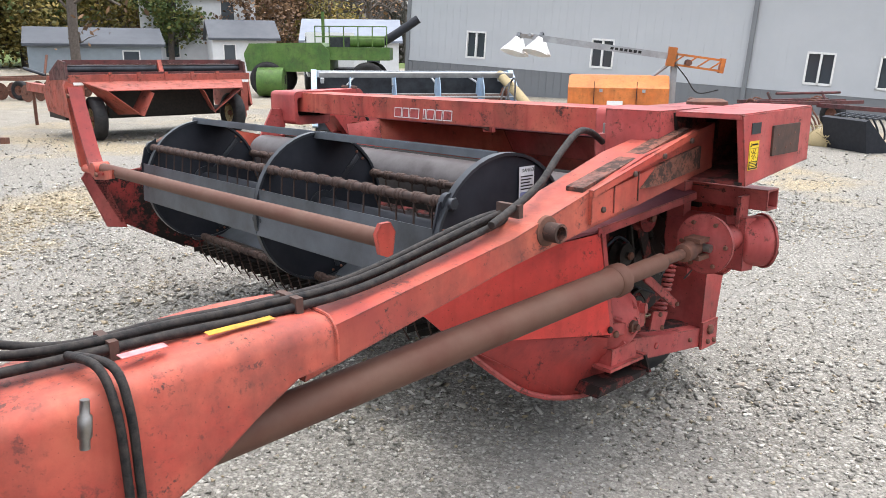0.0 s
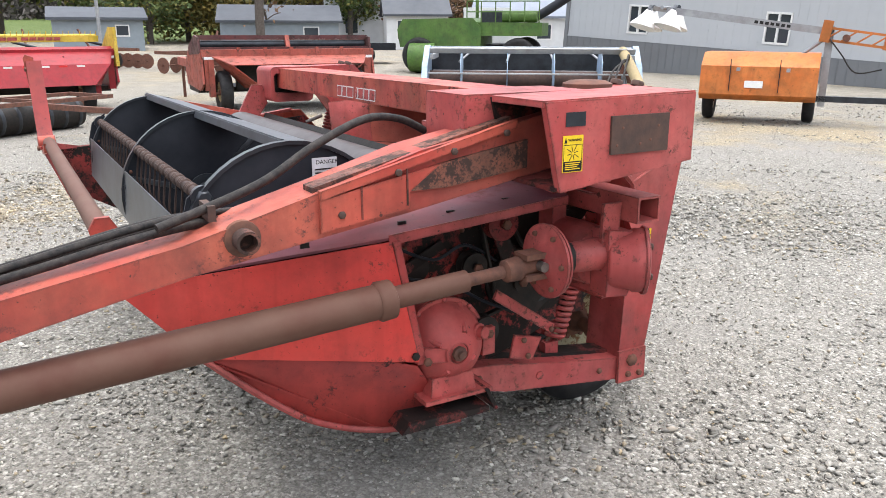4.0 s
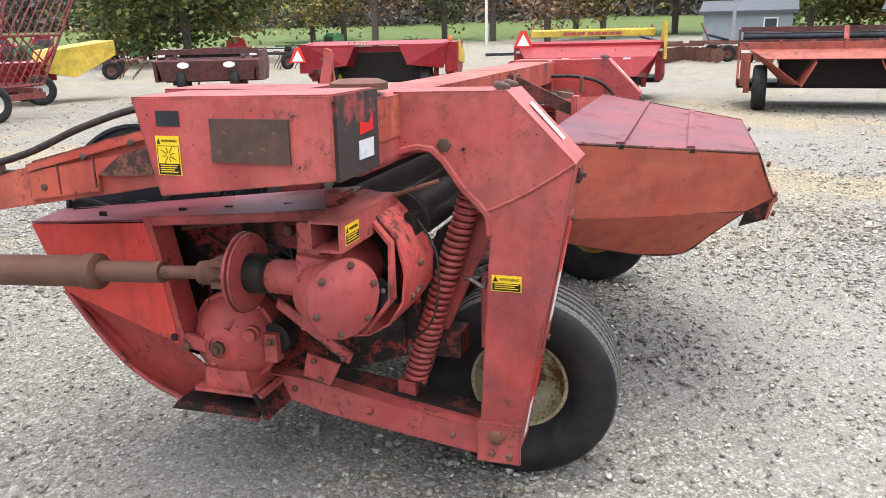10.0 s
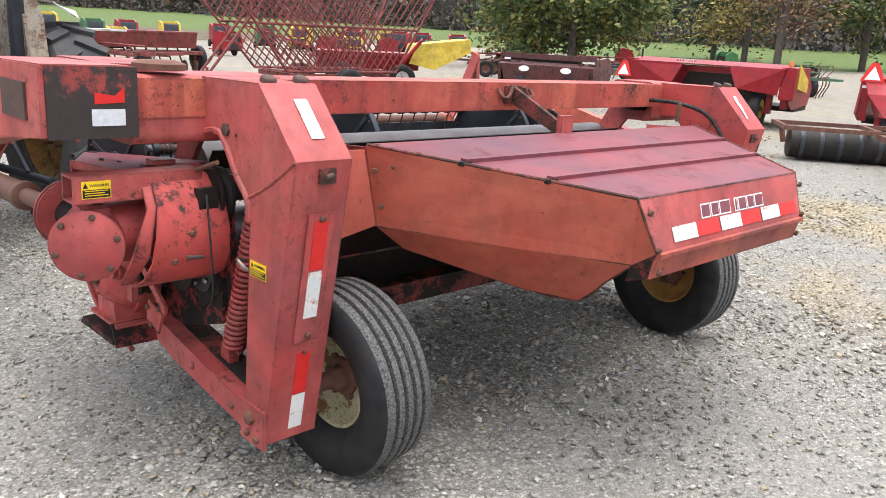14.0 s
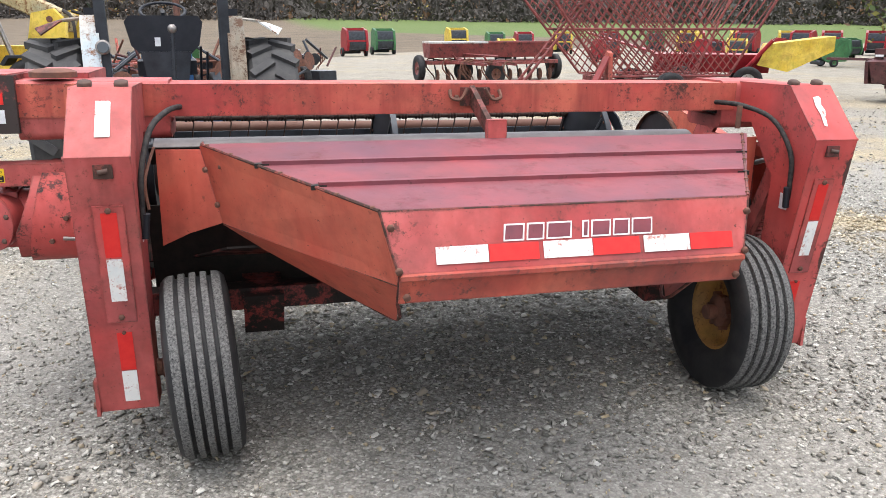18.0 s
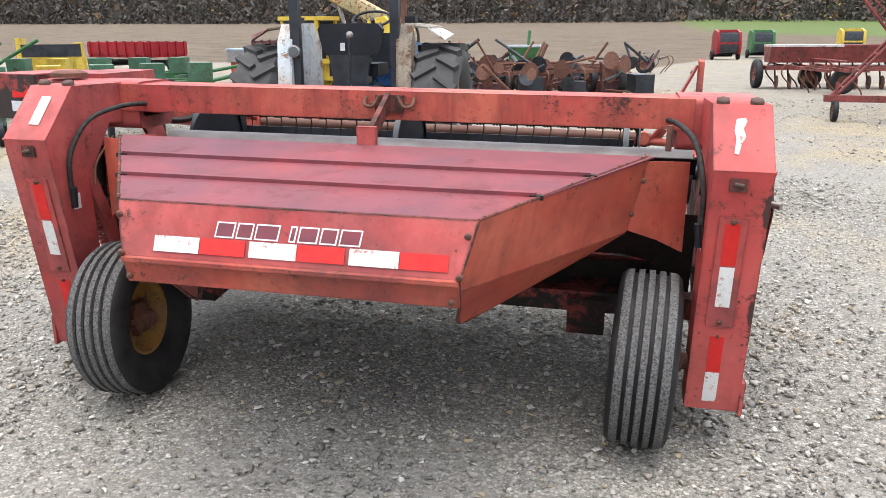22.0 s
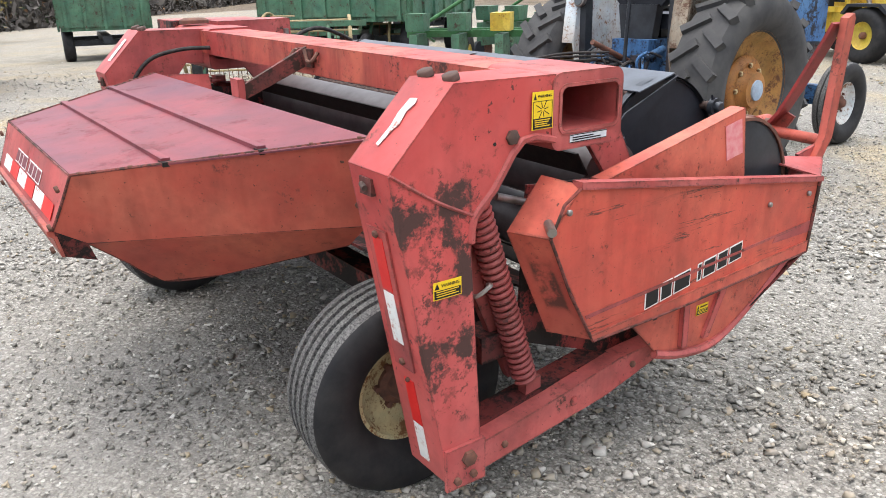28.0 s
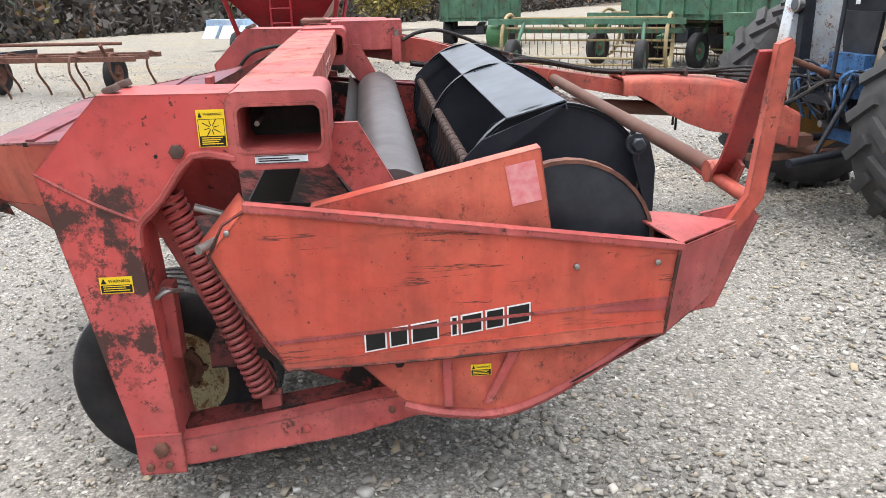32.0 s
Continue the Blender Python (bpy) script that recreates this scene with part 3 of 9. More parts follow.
def ground_material():
    m, n, l, b = nodes_of("gravel")
    v = n.new("ShaderNodeTexCoord").outputs["Object"]
    big = noise_tex(n, l, v, .35, 6, .6)
    mid = noise_tex(n, l, v, 2.2, 6, .65)
    cells = []
    for sc in (62.0, 150.0):
        vo = n.new("ShaderNodeTexVoronoi")
        vo.inputs["Scale"].default_value = sc
        l.new(v, vo.inputs["Vector"])
        cells.append(vo)
    stone = n.new("ShaderNodeSeparateColor")
    l.new(cells[0].outputs["Color"], stone.inputs[0])
    fine = n.new("ShaderNodeSeparateColor")
    l.new(cells[1].outputs["Color"], fine.inputs[0])
    c1 = ramp(n, l, stone.outputs[0], [(0.0, (.094, .087, .075)), (.40, (.206, .195, .17)), (.75, (.335, .319, .281)), (.92, (.452, .434, .388)), (1.0, (.648, .627, .57))])
    c2 = ramp(n, l, fine.outputs[0], [(0.0, (.083, .079, .068)), (.5, (.236, .223, .196)), (1.0, (.472, .453, .406))])
    c = mix(n, l, .42, c1, c2)
    # shade in the gaps between stones, painted into the colour
    edge = ramp(n, l, cells[0].outputs["Distance"], [(.4, 0.0), (.75, .5)])
    c = mix(n, l, edge, c, (.13, .125, .115))
    # packed pale dust and yellow-tan patches
    c = mix(n, l, ramp(n, l, big, [(.50, 0.0), (.66, .55)]), c, (.27, .258, .238))
    tan = noise_tex(n, l, v, .28, 6, .62)
    tanc = ramp(n, l, stone.outputs[1], [(0.0, (.144, .108, .063)), (.55, (.333, .261, .149)), (1.0, (.558, .477, .324))])
    away = n.new("ShaderNodeVectorMath")
    away.operation = "LENGTH"
    l.new(v, away.inputs[0])
    far_ = n.new("ShaderNodeMapRange")
    far_.inputs["From Min"].default_value, far_.inputs["From Max"].default_value = 3.0, 5.0
    l.new(away.outputs["Value"], far_.inputs["Value"])
    spot_ = n.new("ShaderNodeVectorMath")
    spot_.operation = "DISTANCE"
    spot_.inputs[1].default_value = (4.0, .9, 0)
    l.new(v, spot_.inputs[0])
    beside = n.new("ShaderNodeMapRange")
    beside.inputs["From Min"].default_value, beside.inputs["From Max"].default_value = 3.1, 1.2
    l.new(spot_.outputs["Value"], beside.inputs["Value"])
    most = n.new("ShaderNodeMath")
    most.operation = "MAXIMUM"
    l.new(far_.outputs[0], most.inputs[0])
    l.new(beside.outputs[0], most.inputs[1])
    both_ = n.new("ShaderNodeMath")
    both_.operation = "MULTIPLY"
    l.new(ramp(n, l, tan, [(.50, 0.0), (.60, .75)]), both_.inputs[0])
    l.new(most.outputs[0], both_.inputs[1])
    c = mix(n, l, both_.outputs[0], c, tanc)
    c = mix(n, l, ramp(n, l, mid, [(.3, .15), (.6, 0.0)]), c, (.2, .19, .18))
    # the far yard is dirtier and browner
    dull = n.new("ShaderNodeMapRange")
    dull.inputs["From Min"].default_value, dull.inputs["From Max"].default_value, dull.inputs["To Max"].default_value = 7.0, 20.0, .62
    l.new(away.outputs["Value"], dull.inputs["Value"])
    c = mix(n, l, dull.outputs[0], c, mix(n, l, ramp(n, l, mid, [(.35, 0.0), (.65, 1.0)]), (.20, .175, .135), (.30, .275, .225)))
    # fields beyond the yard
    sep = n.new("ShaderNodeSeparateXYZ")
    l.new(v, sep.inputs[0])
    def step(sock, a, e):
        mr = n.new("ShaderNodeMapRange")
        mr.inputs["From Min"].default_value, mr.inputs["From Max"].default_value = a, e
        l.new(sock, mr.inputs["Value"])
        return mr.outputs[0]
    wob = n.new("ShaderNodeMath")
    wob.operation = "MULTIPLY_ADD"
    l.new(big, wob.inputs[0])
    wob.inputs[1].default_value = 9.0
    l.new(sep.outputs[1], wob.inputs[2])
    jog = n.new("ShaderNodeMapRange")
    jog.inputs["From Min"].default_value, jog.inputs["From Max"].default_value = 2.5, 8.5
    jog.inputs["To Max"].default_value = -25.0
    l.new(sep.outputs[0], jog.inputs["Value"])
    edge_ = n.new("ShaderNodeMath")
    l.new(wob.outputs[0], edge_.inputs[0])
    l.new(jog.outputs[0], edge_.inputs[1])
    earth_rows = n.new("ShaderNodeTexWave")
    earth_rows.bands_direction = "Y"
    earth_rows.inputs["Scale"].default_value, earth_rows.inputs["Distortion"].default_value = .35, 1.5
    l.new(v, earth_rows.inputs["Vector"])
    flat = n.new("ShaderNodeMapping")
    flat.inputs["Scale"].default_value = (.25, 1.0, 1.0)
    l.new(v, flat.inputs["Vector"])
    clods = ramp(n, l, noise_tex(n, l, flat.outputs[0], 1.1, 8, .8), [(.36, 0.0), (.62, 1.0)])
    earth = mix(n, l, clods, (.05, .039, .028), (.165, .13, .092))
    earth = mix(n, l, ramp(n, l, earth_rows.outputs["Fac"], [(.3, 0.0), (.8, .25)]), earth, (.17, .13, .09))
    c = mix(n, l, step(edge_.outputs[0], 42, 44.5), c, earth)
    grass = mix(n, l, noise_tex(n, l, v, .8, 8, .7), (.05, .095, .025), (.13, .155, .05))
    gx = n.new("ShaderNodeMath")
    gx.operation = "MULTIPLY_ADD"
    l.new(big, gx.inputs[0])
    gx.inputs[1].default_value = 6.0
    l.new(sep.outputs[0], gx.inputs[2])
    c = mix(n, l, step(gx.outputs[0], 62, 66), c, grass)
    gs = n.new("ShaderNodeMath")
    gs.operation = "MULTIPLY_ADD"
    l.new(sep.outputs[0], gs.inputs[0])
    gs.inputs[1].default_value = 1.5
    l.new(sep.outputs[1], gs.inputs[2])
    both = n.new("ShaderNodeMath")
    both.operation = "MULTIPLY"
    l.new(step(gs.outputs[0], 150, 156), both.inputs[0])
    l.new(step(sep.outputs[0], 12, 18), both.inputs[1])
    c = mix(n, l, both.outputs[0], c, grass)
    l.new(c, b.inputs["Base Color"])
    b.inputs["Roughness"].default_value = .9
    b.inputs["Specular IOR Level"].default_value = .2
    h = n.new("ShaderNodeMath")
    h.operation = "MULTIPLY_ADD"
    l.new(cells[0].outputs["Distance"], h.inputs[0])
    h.inputs[1].default_value = -1.0
    l.new(fine.outputs[1], h.inputs[2])
    bump(n, l, h.outputs[0], b, .7, .007)
    return m


GRAVEL = ground_material()


def ground():
    def axis():
        a = [0.0]
        step = .5
        while a[-1] < 900:
            a.append(a[-1] + step)
            if a[-1] > 12:
                step *= 1.12
        return [-q for q in a[:0:-1]] + a
    xs = axis()
    n = len(xs)
    verts = []
    for y in xs:
        for x in xs:
            u = .012 * noise.noise(Vector((x * .6, y * .6, 0))) if abs(x) < 14 and abs(y) < 14 else 0
            verts.append((x, y, ground_z(x, y) + u - .006))
    faces = [(j * n + i, j * n + i + 1, (j + 1) * n + i + 1, (j + 1) * n + i) for j in range(n - 1) for i in range(n - 1)]
    me = bpy.data.meshes.new("ground")
    me.from_pydata(verts, [], faces)
    me.shade_smooth()
    me.materials.append(GRAVEL)
    return tagged(new("ground", me), "pale crushed gravel yard running out to ploughed field and grass", "ground", kind="structure")


ground()


def stone_material():
    m, n, l, b = nodes_of("stones")
    g = n.new("ShaderNodeNewGeometry")
    c = ramp(n, l, g.outputs["Random Per Island"], [(0.0, (.118, .111, .094)), (.3, (.197, .187, .163)), (.55, (.285, .271, .239)), (.66, (.37, .29, .17)), (.70, (.30, .255, .19)), (.78, (.344, .327, .289)), (.92, (.442, .424, .378)), (1.0, (.648, .627, .57))])
    v = n.new("ShaderNodeTexCoord").outputs["Object"]
    c = mix(n, l, ramp(n, l, noise_tex(n, l, v, 60, 4, .6), [(.4, 0.0), (.75, .6)]), c, (.27, .26, .245))
    # a spread of yellow stone beside the machine
    spot_ = n.new("ShaderNodeVectorMath")
    spot_.operation = "DISTANCE"
    spot_.inputs[1].default_value = (4.0, .9, 0)
    l.new(v, spot_.inputs[0])
    beside = n.new("ShaderNodeMapRange")
    beside.inputs["From Min"].default_value, beside.inputs["From Max"].default_value, beside.inputs["To Max"].default_value = 3.3, 1.6, 1.0
    l.new(spot_.outputs["Value"], beside.inputs["Value"])
    k = n.new("ShaderNodeMath")
    k.operation = "MULTIPLY"
    l.new(ramp(n, l, noise_tex(n, l, v, .28, 6, .62), [(.46, 0.0), (.56, .75)]), k.inputs[0])
    l.new(beside.outputs[0], k.inputs[1])
    c = mix(n, l, k.outputs[0], c, ramp(n, l, g.outputs["Random Per Island"], [(0.0, (.15, .11, .06)), (.6, (.36, .28, .16)), (1.0, (.62, .53, .36))]))
    l.new(c, b.inputs["Base Color"])
    b.inputs["Roughness"].default_value = .85
    return m


def stones(name, label, count, inner, outer, lo, hi, seed):
    """Crushed stones: six-sided chips with every corner knocked about."""
    rng = np.random.default_rng(seed)
    base = np.array([(x, y, z) for z in (-1, 1) for y in (-1, 1) for x in (-1, 1)], float) * .6
    quad = np.array([(0, 2, 3, 1), (4, 5, 7, 6), (0, 1, 5, 4), (1, 3, 7, 5), (3, 2, 6, 7), (2, 0, 4, 6)])
    ang = rng.uniform(0, 2 * math.pi, count)
    rad = np.sqrt(rng.uniform(inner ** 2, outer ** 2, count)) * rng.uniform(.84, 1.24, count)
    size = lo * (hi / lo) ** (rng.random(count) ** 2.7)
    # driven-over stretches are ground finer than the loose ones between them
    gx, gy = rad * np.cos(ang), .6 + rad * np.sin(ang)
    field = np.sin(gx * 1.3 + 1.1 * np.sin(gy * .9)) + np.sin(gy * 1.7 + 1.4 * np.sin(gx * .7 + 2)) + .6 * np.sin(gx * 3.1 - gy * 2.3) + rng.normal(0, .35, count)
    size *= np.interp(field, (-1.0, .9), (.55, 1.12))
    v = base[None] + rng.uniform(-.5, .5, (count, 8, 3))
    v[:, 4:, :2] *= rng.uniform(.55, 1.0, (count, 1, 1))
    v *= size[:, None, None]
    v[:, :, 0] *= rng.uniform(.8, 1.6, count)[:, None]
    v[:, :, 2] *= rng.uniform(.28, .6, count)[:, None]
    tilt = rng.normal(0, .2, (count, 2))
    v[:, :, 2] += v[:, :, 0] * tilt[:, :1] + v[:, :, 1] * tilt[:, 1:]
    yaw = rng.uniform(0, 2 * math.pi, count)
    c, s = np.cos(yaw)[:, None], np.sin(yaw)[:, None]
    x = v[:, :, 0] * c - v[:, :, 1] * s + (rad * np.cos(ang))[:, None]
    y = v[:, :, 0] * s + v[:, :, 1] * c + (.6 + rad * np.sin(ang))[:, None]
    z = v[:, :, 2] + (size * .12)[:, None]
    verts = np.stack([x, y, z], -1).reshape(-1)
    faces = (quad[None] + (np.arange(count) * 8)[:, None, None]).reshape(-1)
    me = bpy.data.meshes.new(name)
    me.vertices.add(count * 8)
    me.vertices.foreach_set("co", verts)
    me.loops.add(count * 24)
    me.loops.foreach_set("vertex_index", faces)
    me.polygons.add(count * 6)
    me.polygons.foreach_set("loop_start", np.arange(count * 6) * 4)
    me.update(calc_edges=True)
    me.validate()
    me.materials.append(STONE)
    return tagged(new(name, me), label, "gravel", kind="stuff")


STONE = stone_material()
stones("loose_gravel", "loose crushed limestone gravel in many pale greys", 150000, 0, 5.8, .0042, .0225, 3)
stones("scattered_gravel", "scattered pale stones across the yard", 60000, 5.8, 17.0, .008, .030, 4)


# ---- the mower-conditioner ----
ROLL = radians(0.85)
mower = thing("mower_conditioner", "faded red pull-type mower conditioner with worn paint standing on gravel", "mower conditioner", Matrix.Rotation(ROLL, 4, "Y"))


def leg(s):
    """One of the two rear stands: a bent box leg with its arm, plates, reflectors and bolts."""
    xo, xi = 1.54 * s, 1.335 * s
    outline = [(.27, 1.395), (-.085, 1.40), (-.29, 1.19), (-.118, .20), (.008, .20), (-.035, 1.0), (.02, 1.05), (.15, 1.215), (.27, 1.205)]
    ob = part("stand_leg", prism(outline, "x", xi, xo, .008), RED if s < 0 else RED_BARE, mower, "tapered red box leg with bare rusty patches" if s > 0 else "")
    # rolled lip along the inside of the bend
    part("lip", pipe([(xo, -.03, .96), (xo, -.02, 1.03), (xo, .05, 1.10), (xo, .15, 1.222), (xo, .27, 1.21)], .012, 6, 3), RED, ob)
    part("weld_seam", pipe([(xo, -.288, 1.19), (xo, -.15, 1.10), (xo, -.02, 1.035)], .006, 6, 3), RED_WORN, ob)
    # foot plate and pin
    part("foot_plate", box((min(xo, xo + .014 * s), -.135, .19), (max(xo, xo + .014 * s), .01, .33), .006), RED_WORN, ob)
    bolts(ob, [(xo + .014 * s, -.055, .285)], (s, 0, 0), .026, .016, RUST, "pivot_pin")
    bolts(ob, [(xo + .014 * s, -.04, .225), (xo + .014 * s, -.1, .22)], (s, 0, 0), .013, .014)
    bolts(ob, [(xo, .11, 1.237)], (s, 0, 0), .022, .012, DARK_RUST, "knob")
    # black disc painted as the dark of a hole
    bolts(ob, [(xo, .05, 1.225)], (s, 0, 0), .006, .002, GREASE_AND_SHADE, "hole")
    bolts(ob, [(s * 1.372, -.055, 1.40), (s * 1.49, -.055, 1.40)], (0, -.3, .95), .026, .02, DARK_RUST, "top_bolt")
    # slanted top reflector
    up = Vector((0, .2, .21)).normalized()
    top = facing((s * 1.425, -.185, 1.302), (1, 0, 0), up)
    if s < 0:
        part("white_reflector", plate_at(top, .048, .15), WHITE_TAPE, ob)
    else:
        part("white_reflector", add_prism(bmesh.new(), [(-.02, -.08), (-.006, -.085), (.008, -.03), (.02, -.01), (.012, .03), (.025, .06), (.02, .075), (-.01, .07), (-.018, .02), (-.012, -.02)], "z", 0, .0015), WHITE_TAPE, ob, "torn white reflector").matrix_basis = top
    # rear face: mounting plate with red and white reflectors
    def rear(z, x=0.0, lift=.0005):
        y = -.29 + (1.19 - z) * .1737
        return facing((s * 1.425 + x, y - lift, z), (1, 0, 0), (0, -.1712, .985))
    pl = part("reflector_plate", box((-.05, -.225, 0), (.05, .225, .006), .012), RED, ob)
    pl.matrix_basis = rear(.80)
    for name, mt, z, h, lift in (("red_reflector", RED_TAPE, .915, .165, .0068), ("white_reflector", WHITE_TAPE, .745, .165, .0068), ("red_reflector", RED_TAPE, .455, .16, .0005), ("white_reflector", WHITE_TAPE, .305, .135, .0005)):
        part(name, plate_at(rear(z, 0, lift), .052, h), mt, ob)
    for z in (1.005, .60):
        bolts(ob, [rear(z, 0, .007).translation], (0, -1, -.17), .011, .01)
    bolts(ob, [rear(.535, 0, .001).translation], (0, -1, -.17), .007, .01)
    part("hook_plate", box((s * 1.425 - .03, -.292, 1.118), (s * 1.425 + .03, -.276, 1.165), .006), SEAM, ob)
    part("hook_loop", rod((s * 1.41, -.294, 1.145), (s * 1.44, -.302, 1.14), .008), DARK_RUST, ob)
    # side warning label
    wz = .845 if s > 0 else .81
    side = facing((xo + .001 * s, -.085 if s < 0 else -.115, wz), (0, s, 0), (0, 0, 1))
    warning_label(ob, side, .095, .052, False)
    # inner small white decal
    part("decal", plate_at(facing((xi - .001 * s, -.14, .90), (0, -s, 0), (0, 0, 1)), .05, .07), LABEL_WHITE, ob)
    # gusset where the wheel arm meets the leg
    part("wheel_strut", box((s * 1.42 - .03, -.02, .55), (s * 1.42 + .03, .02, .80), .004), RED, ob)
    return ob


left_leg, right_leg = leg(-1), leg(1)

# upper arm tubes; the one with the open end carries the hazard label
for s in (-1, 1):
    x0, x1 = sorted((s * 1.24, s * (1.545 if s > 0 else 1.79)))
    arm = part("arm_tube", square_tube(x0, x1, (.255, .540, 1.175, 1.398), (.288, .517, 1.232, 1.356), .034, .022), RED, mower, sharp=40)
    part("arm_lip", square_tube(x1 - .004 if s > 0 else x0 - .004, x1 + .005 if s > 0 else x0 + .004, (.278, .527, 1.222, 1.366), (.288, .517, 1.232, 1.356), .028, .022), RED_WORN, arm)
    if s > 0:
        warning_label(arm, facing((1.5465, .215, 1.30), (0, 1, 0), (0, 0, 1)), .078, .105, True)
        ser = part("serial_label", plate_at(facing((1.5465, .40, 1.205), (0, 1, 0), (0, 0, 1)), .15, .024), LABEL_WHITE, arm)
        part("small_print", flat_bars(facing((1.5465, .40, 1.205), (0, 1, 0), (0, 0, 1)), [(-.065, .001, .02, .0045), (-.065, -.0055, .05, -.002), (-.074, .0095, .074, .0115), (-.074, -.0115, .074, -.0095)]), INK, ser)
        # black cap painted as the shade deep in the open tube
        part("bore_shade_cap", box((1.300, .27, 1.20), (1.308, .53, 1.37), 0), GREASE_AND_SHADE, arm)
        part("bore_rod", rod((1.31, .33, 1.30), (1.47, .33, 1.295), .008, 8), STEEL, arm)

beam = part("cross_beam", box((-1.80, .25, 1.262), (1.305, .478, 1.388), .012), BEAM_RED, mower, "long square red frame beam")
bmark = facing((.005, .479, 1.305), (-1, 0, 0), (0, 0, 1))
logo_bars(bmark, .50, .058, 8, beam, WHITE, "white block of a brand mark")
# centre bracket that holds up the hood
cb = part("hood_bracket", sheet([(-.012, .25, 1.30), (-.012, .25, 1.38), (-.012, -.06, 1.235), (-.012, -.06, 1.175)], .022), SEAM, mower, "dark maroon flat bar bracing the hood")
part("bracket_foot", box((-.055, .236, 1.295), (.075, .25, 1.372), .004), SEAM, cb)
part("bracket_post", box((-.035, -.085, 1.17), (.045, -.055, 1.27), .004), RED, cb)
part("bracket_hook", pipe([(-.10, .245, 1.36), (-.10, .22, 1.33), (-.06, .215, 1.325), (-.03, .22, 1.37)], .008, 6, 4), RUST, cb)
part("bracket_hook", pipe([(.12, .245, 1.36), (.12, .22, 1.33), (.08, .215, 1.325), (.05, .22, 1.37)], .008, 6, 4), RUST, cb)
bolts(cb, [(-.07, .249, 1.33), (.09, .249, 1.33)], (0, -1, 0), .012, .01)

# swath hood over the rear
hood = part("hood_top", sheet([(-1.115, -.085, 1.192), (-.61, -.855, 1.097), (.61, -.855, 1.097), (1.145, -.085, 1.192)], .006, .002), RED_TOP, mower, "sun-faded purplish red sheet with two raised ribs")
for f in (.36, .68):
    y, z, w = -.085 - .77 * f, 1.20 - .097 * f, 1.10 - .505 * f
    part("rib", box((-w, y - .014, z - .012), (w, y + .014, z + .011), .008), RED_TOP, hood)
    for s in (-1, 1):
        part("slot_tab", box((s * w * 1.0 - .024, y - .016, z - .012), (s * w * 1.0 + .024, y + .016, z + .003), .003), GREASE_AND_SHADE, hood)
rear_sheet = part("hood_rear", sheet([(-.61, -.857, 1.097), (-.565, -.925, .925), (.565, -.925, .925), (.61, -.857, 1.097)], .006, .002), RED, mower)
part("hood_lip", prism([(-.922, .93), (-.945, .925), (-.945, .912), (-.93, .90), (-.915, .835), (-.905, .836), (-.917, .90), (-.92, .915)], "x", -.565, .565, .002), TONGUE_PAINT, rear_sheet)
rm = facing((0.0, -.9035, .982), (1, 0, 0), (0, .068, .172))
for k, (x0, x1) in enumerate(((-.455, -.295), (-.292, -.135), (-.12, .04), (.043, .20), (.215, .375), (.378, .53))):
    ob = part("white_reflector" if k % 2 == 0 else "red_reflector", plate_at(rm @ Matrix.Translation(((x0 + x1) / 2, -.012, .008)), x1 - x0, .052), WHITE_TAPE if k % 2 == 0 else RED_TAPE, rear_sheet)
logo_bars(rm @ Matrix.Translation((.005, .046, .0062)), .50, .052, 8, rear_sheet, WHITE, "white outlined block of a brand mark", RED_TOP)
bolts(rear_sheet, [(s * .585, -.893, 1.06) for s in (-1, 1)] + [(s * .568, -.93, .94) for s in (-1, 1)] + [(s * .545, -.93, .86) for s in (-1, 1)], (0, -1, -.3), .012, .012)
for s in (-1, 1):
    a = [(s * 1.12, -.085, 1.195), (s * .61, -.857, 1.10), (s * .565, -.925, .925), (s * .548, -.83, .862), (s * 1.055, -.085, .90)]
    side = part("hood_side", sheet(a if s > 0 else a[::-1], .005, .0015), HOOD_SIDE, mower)
    b = [(s * 1.055, -.085, .90), (s * .548, -.83, .862), (s * .505, -.60, .665), (s * .60, -.42, .675), (s * .92, -.08, .80)]
    part("hood_side_flange", sheet(b if s > 0 else b[::-1], .005, .0015), HOOD_SIDE, side)
    c = [(s * .548, -.83, .862), (s * .565, -.925, .925), (s * .54, -.915, .835), (s * .545, -.81, .80)]
    part("corner_tab", sheet(c if s > 0 else c[::-1], .005, .0015), DARK_RED, side)
    # sheet in front of the hood side
    e = [(s * 1.12, .20, 1.17), (s * 1.12, -.085, 1.188), (s * 1.055, -.085, .90), (s * 1.06, .20, .92)]
    fr = part("throat_side", sheet(e if s > 0 else e[::-1], .005, .0015), RED_WORN, side)
    wing = [(s * 1.122, -.078, 1.178), (s * 1.285, .03, 1.165), (s * 1.285, .03, .80), (s * 1.18, -.03, .86), (s * 1.06, -.078, .905)]
    part("throat_wing", sheet(wing if s > 0 else wing[::-1], .005, .0015), HOOD_SIDE, side, "weathered orange-red sheet closing the gap to the leg")
    bolts(side, [(s * 1.105, -.12, 1.11), (s * 1.07, -.12, .98)], (s, -.6, 0), .011, .012)
    # black hydraulic hose loop behind the leg top
    part("hydraulic_hose", pipe([(s * 1.20, .26, 1.30), (s * 1.24, .1, 1.298), (s * 1.29, -.06, 1.25), (s * 1.320, -.16, 1.12), (s * 1.326, -.175, .98), (s * 1.326, -.17, .90)], .011, 8), HOSE, mower)
    part("hose_end", rod((s * 1.315, -.175, .97), (s * 1.325, -.168, .88), .014), BLACK, mower)

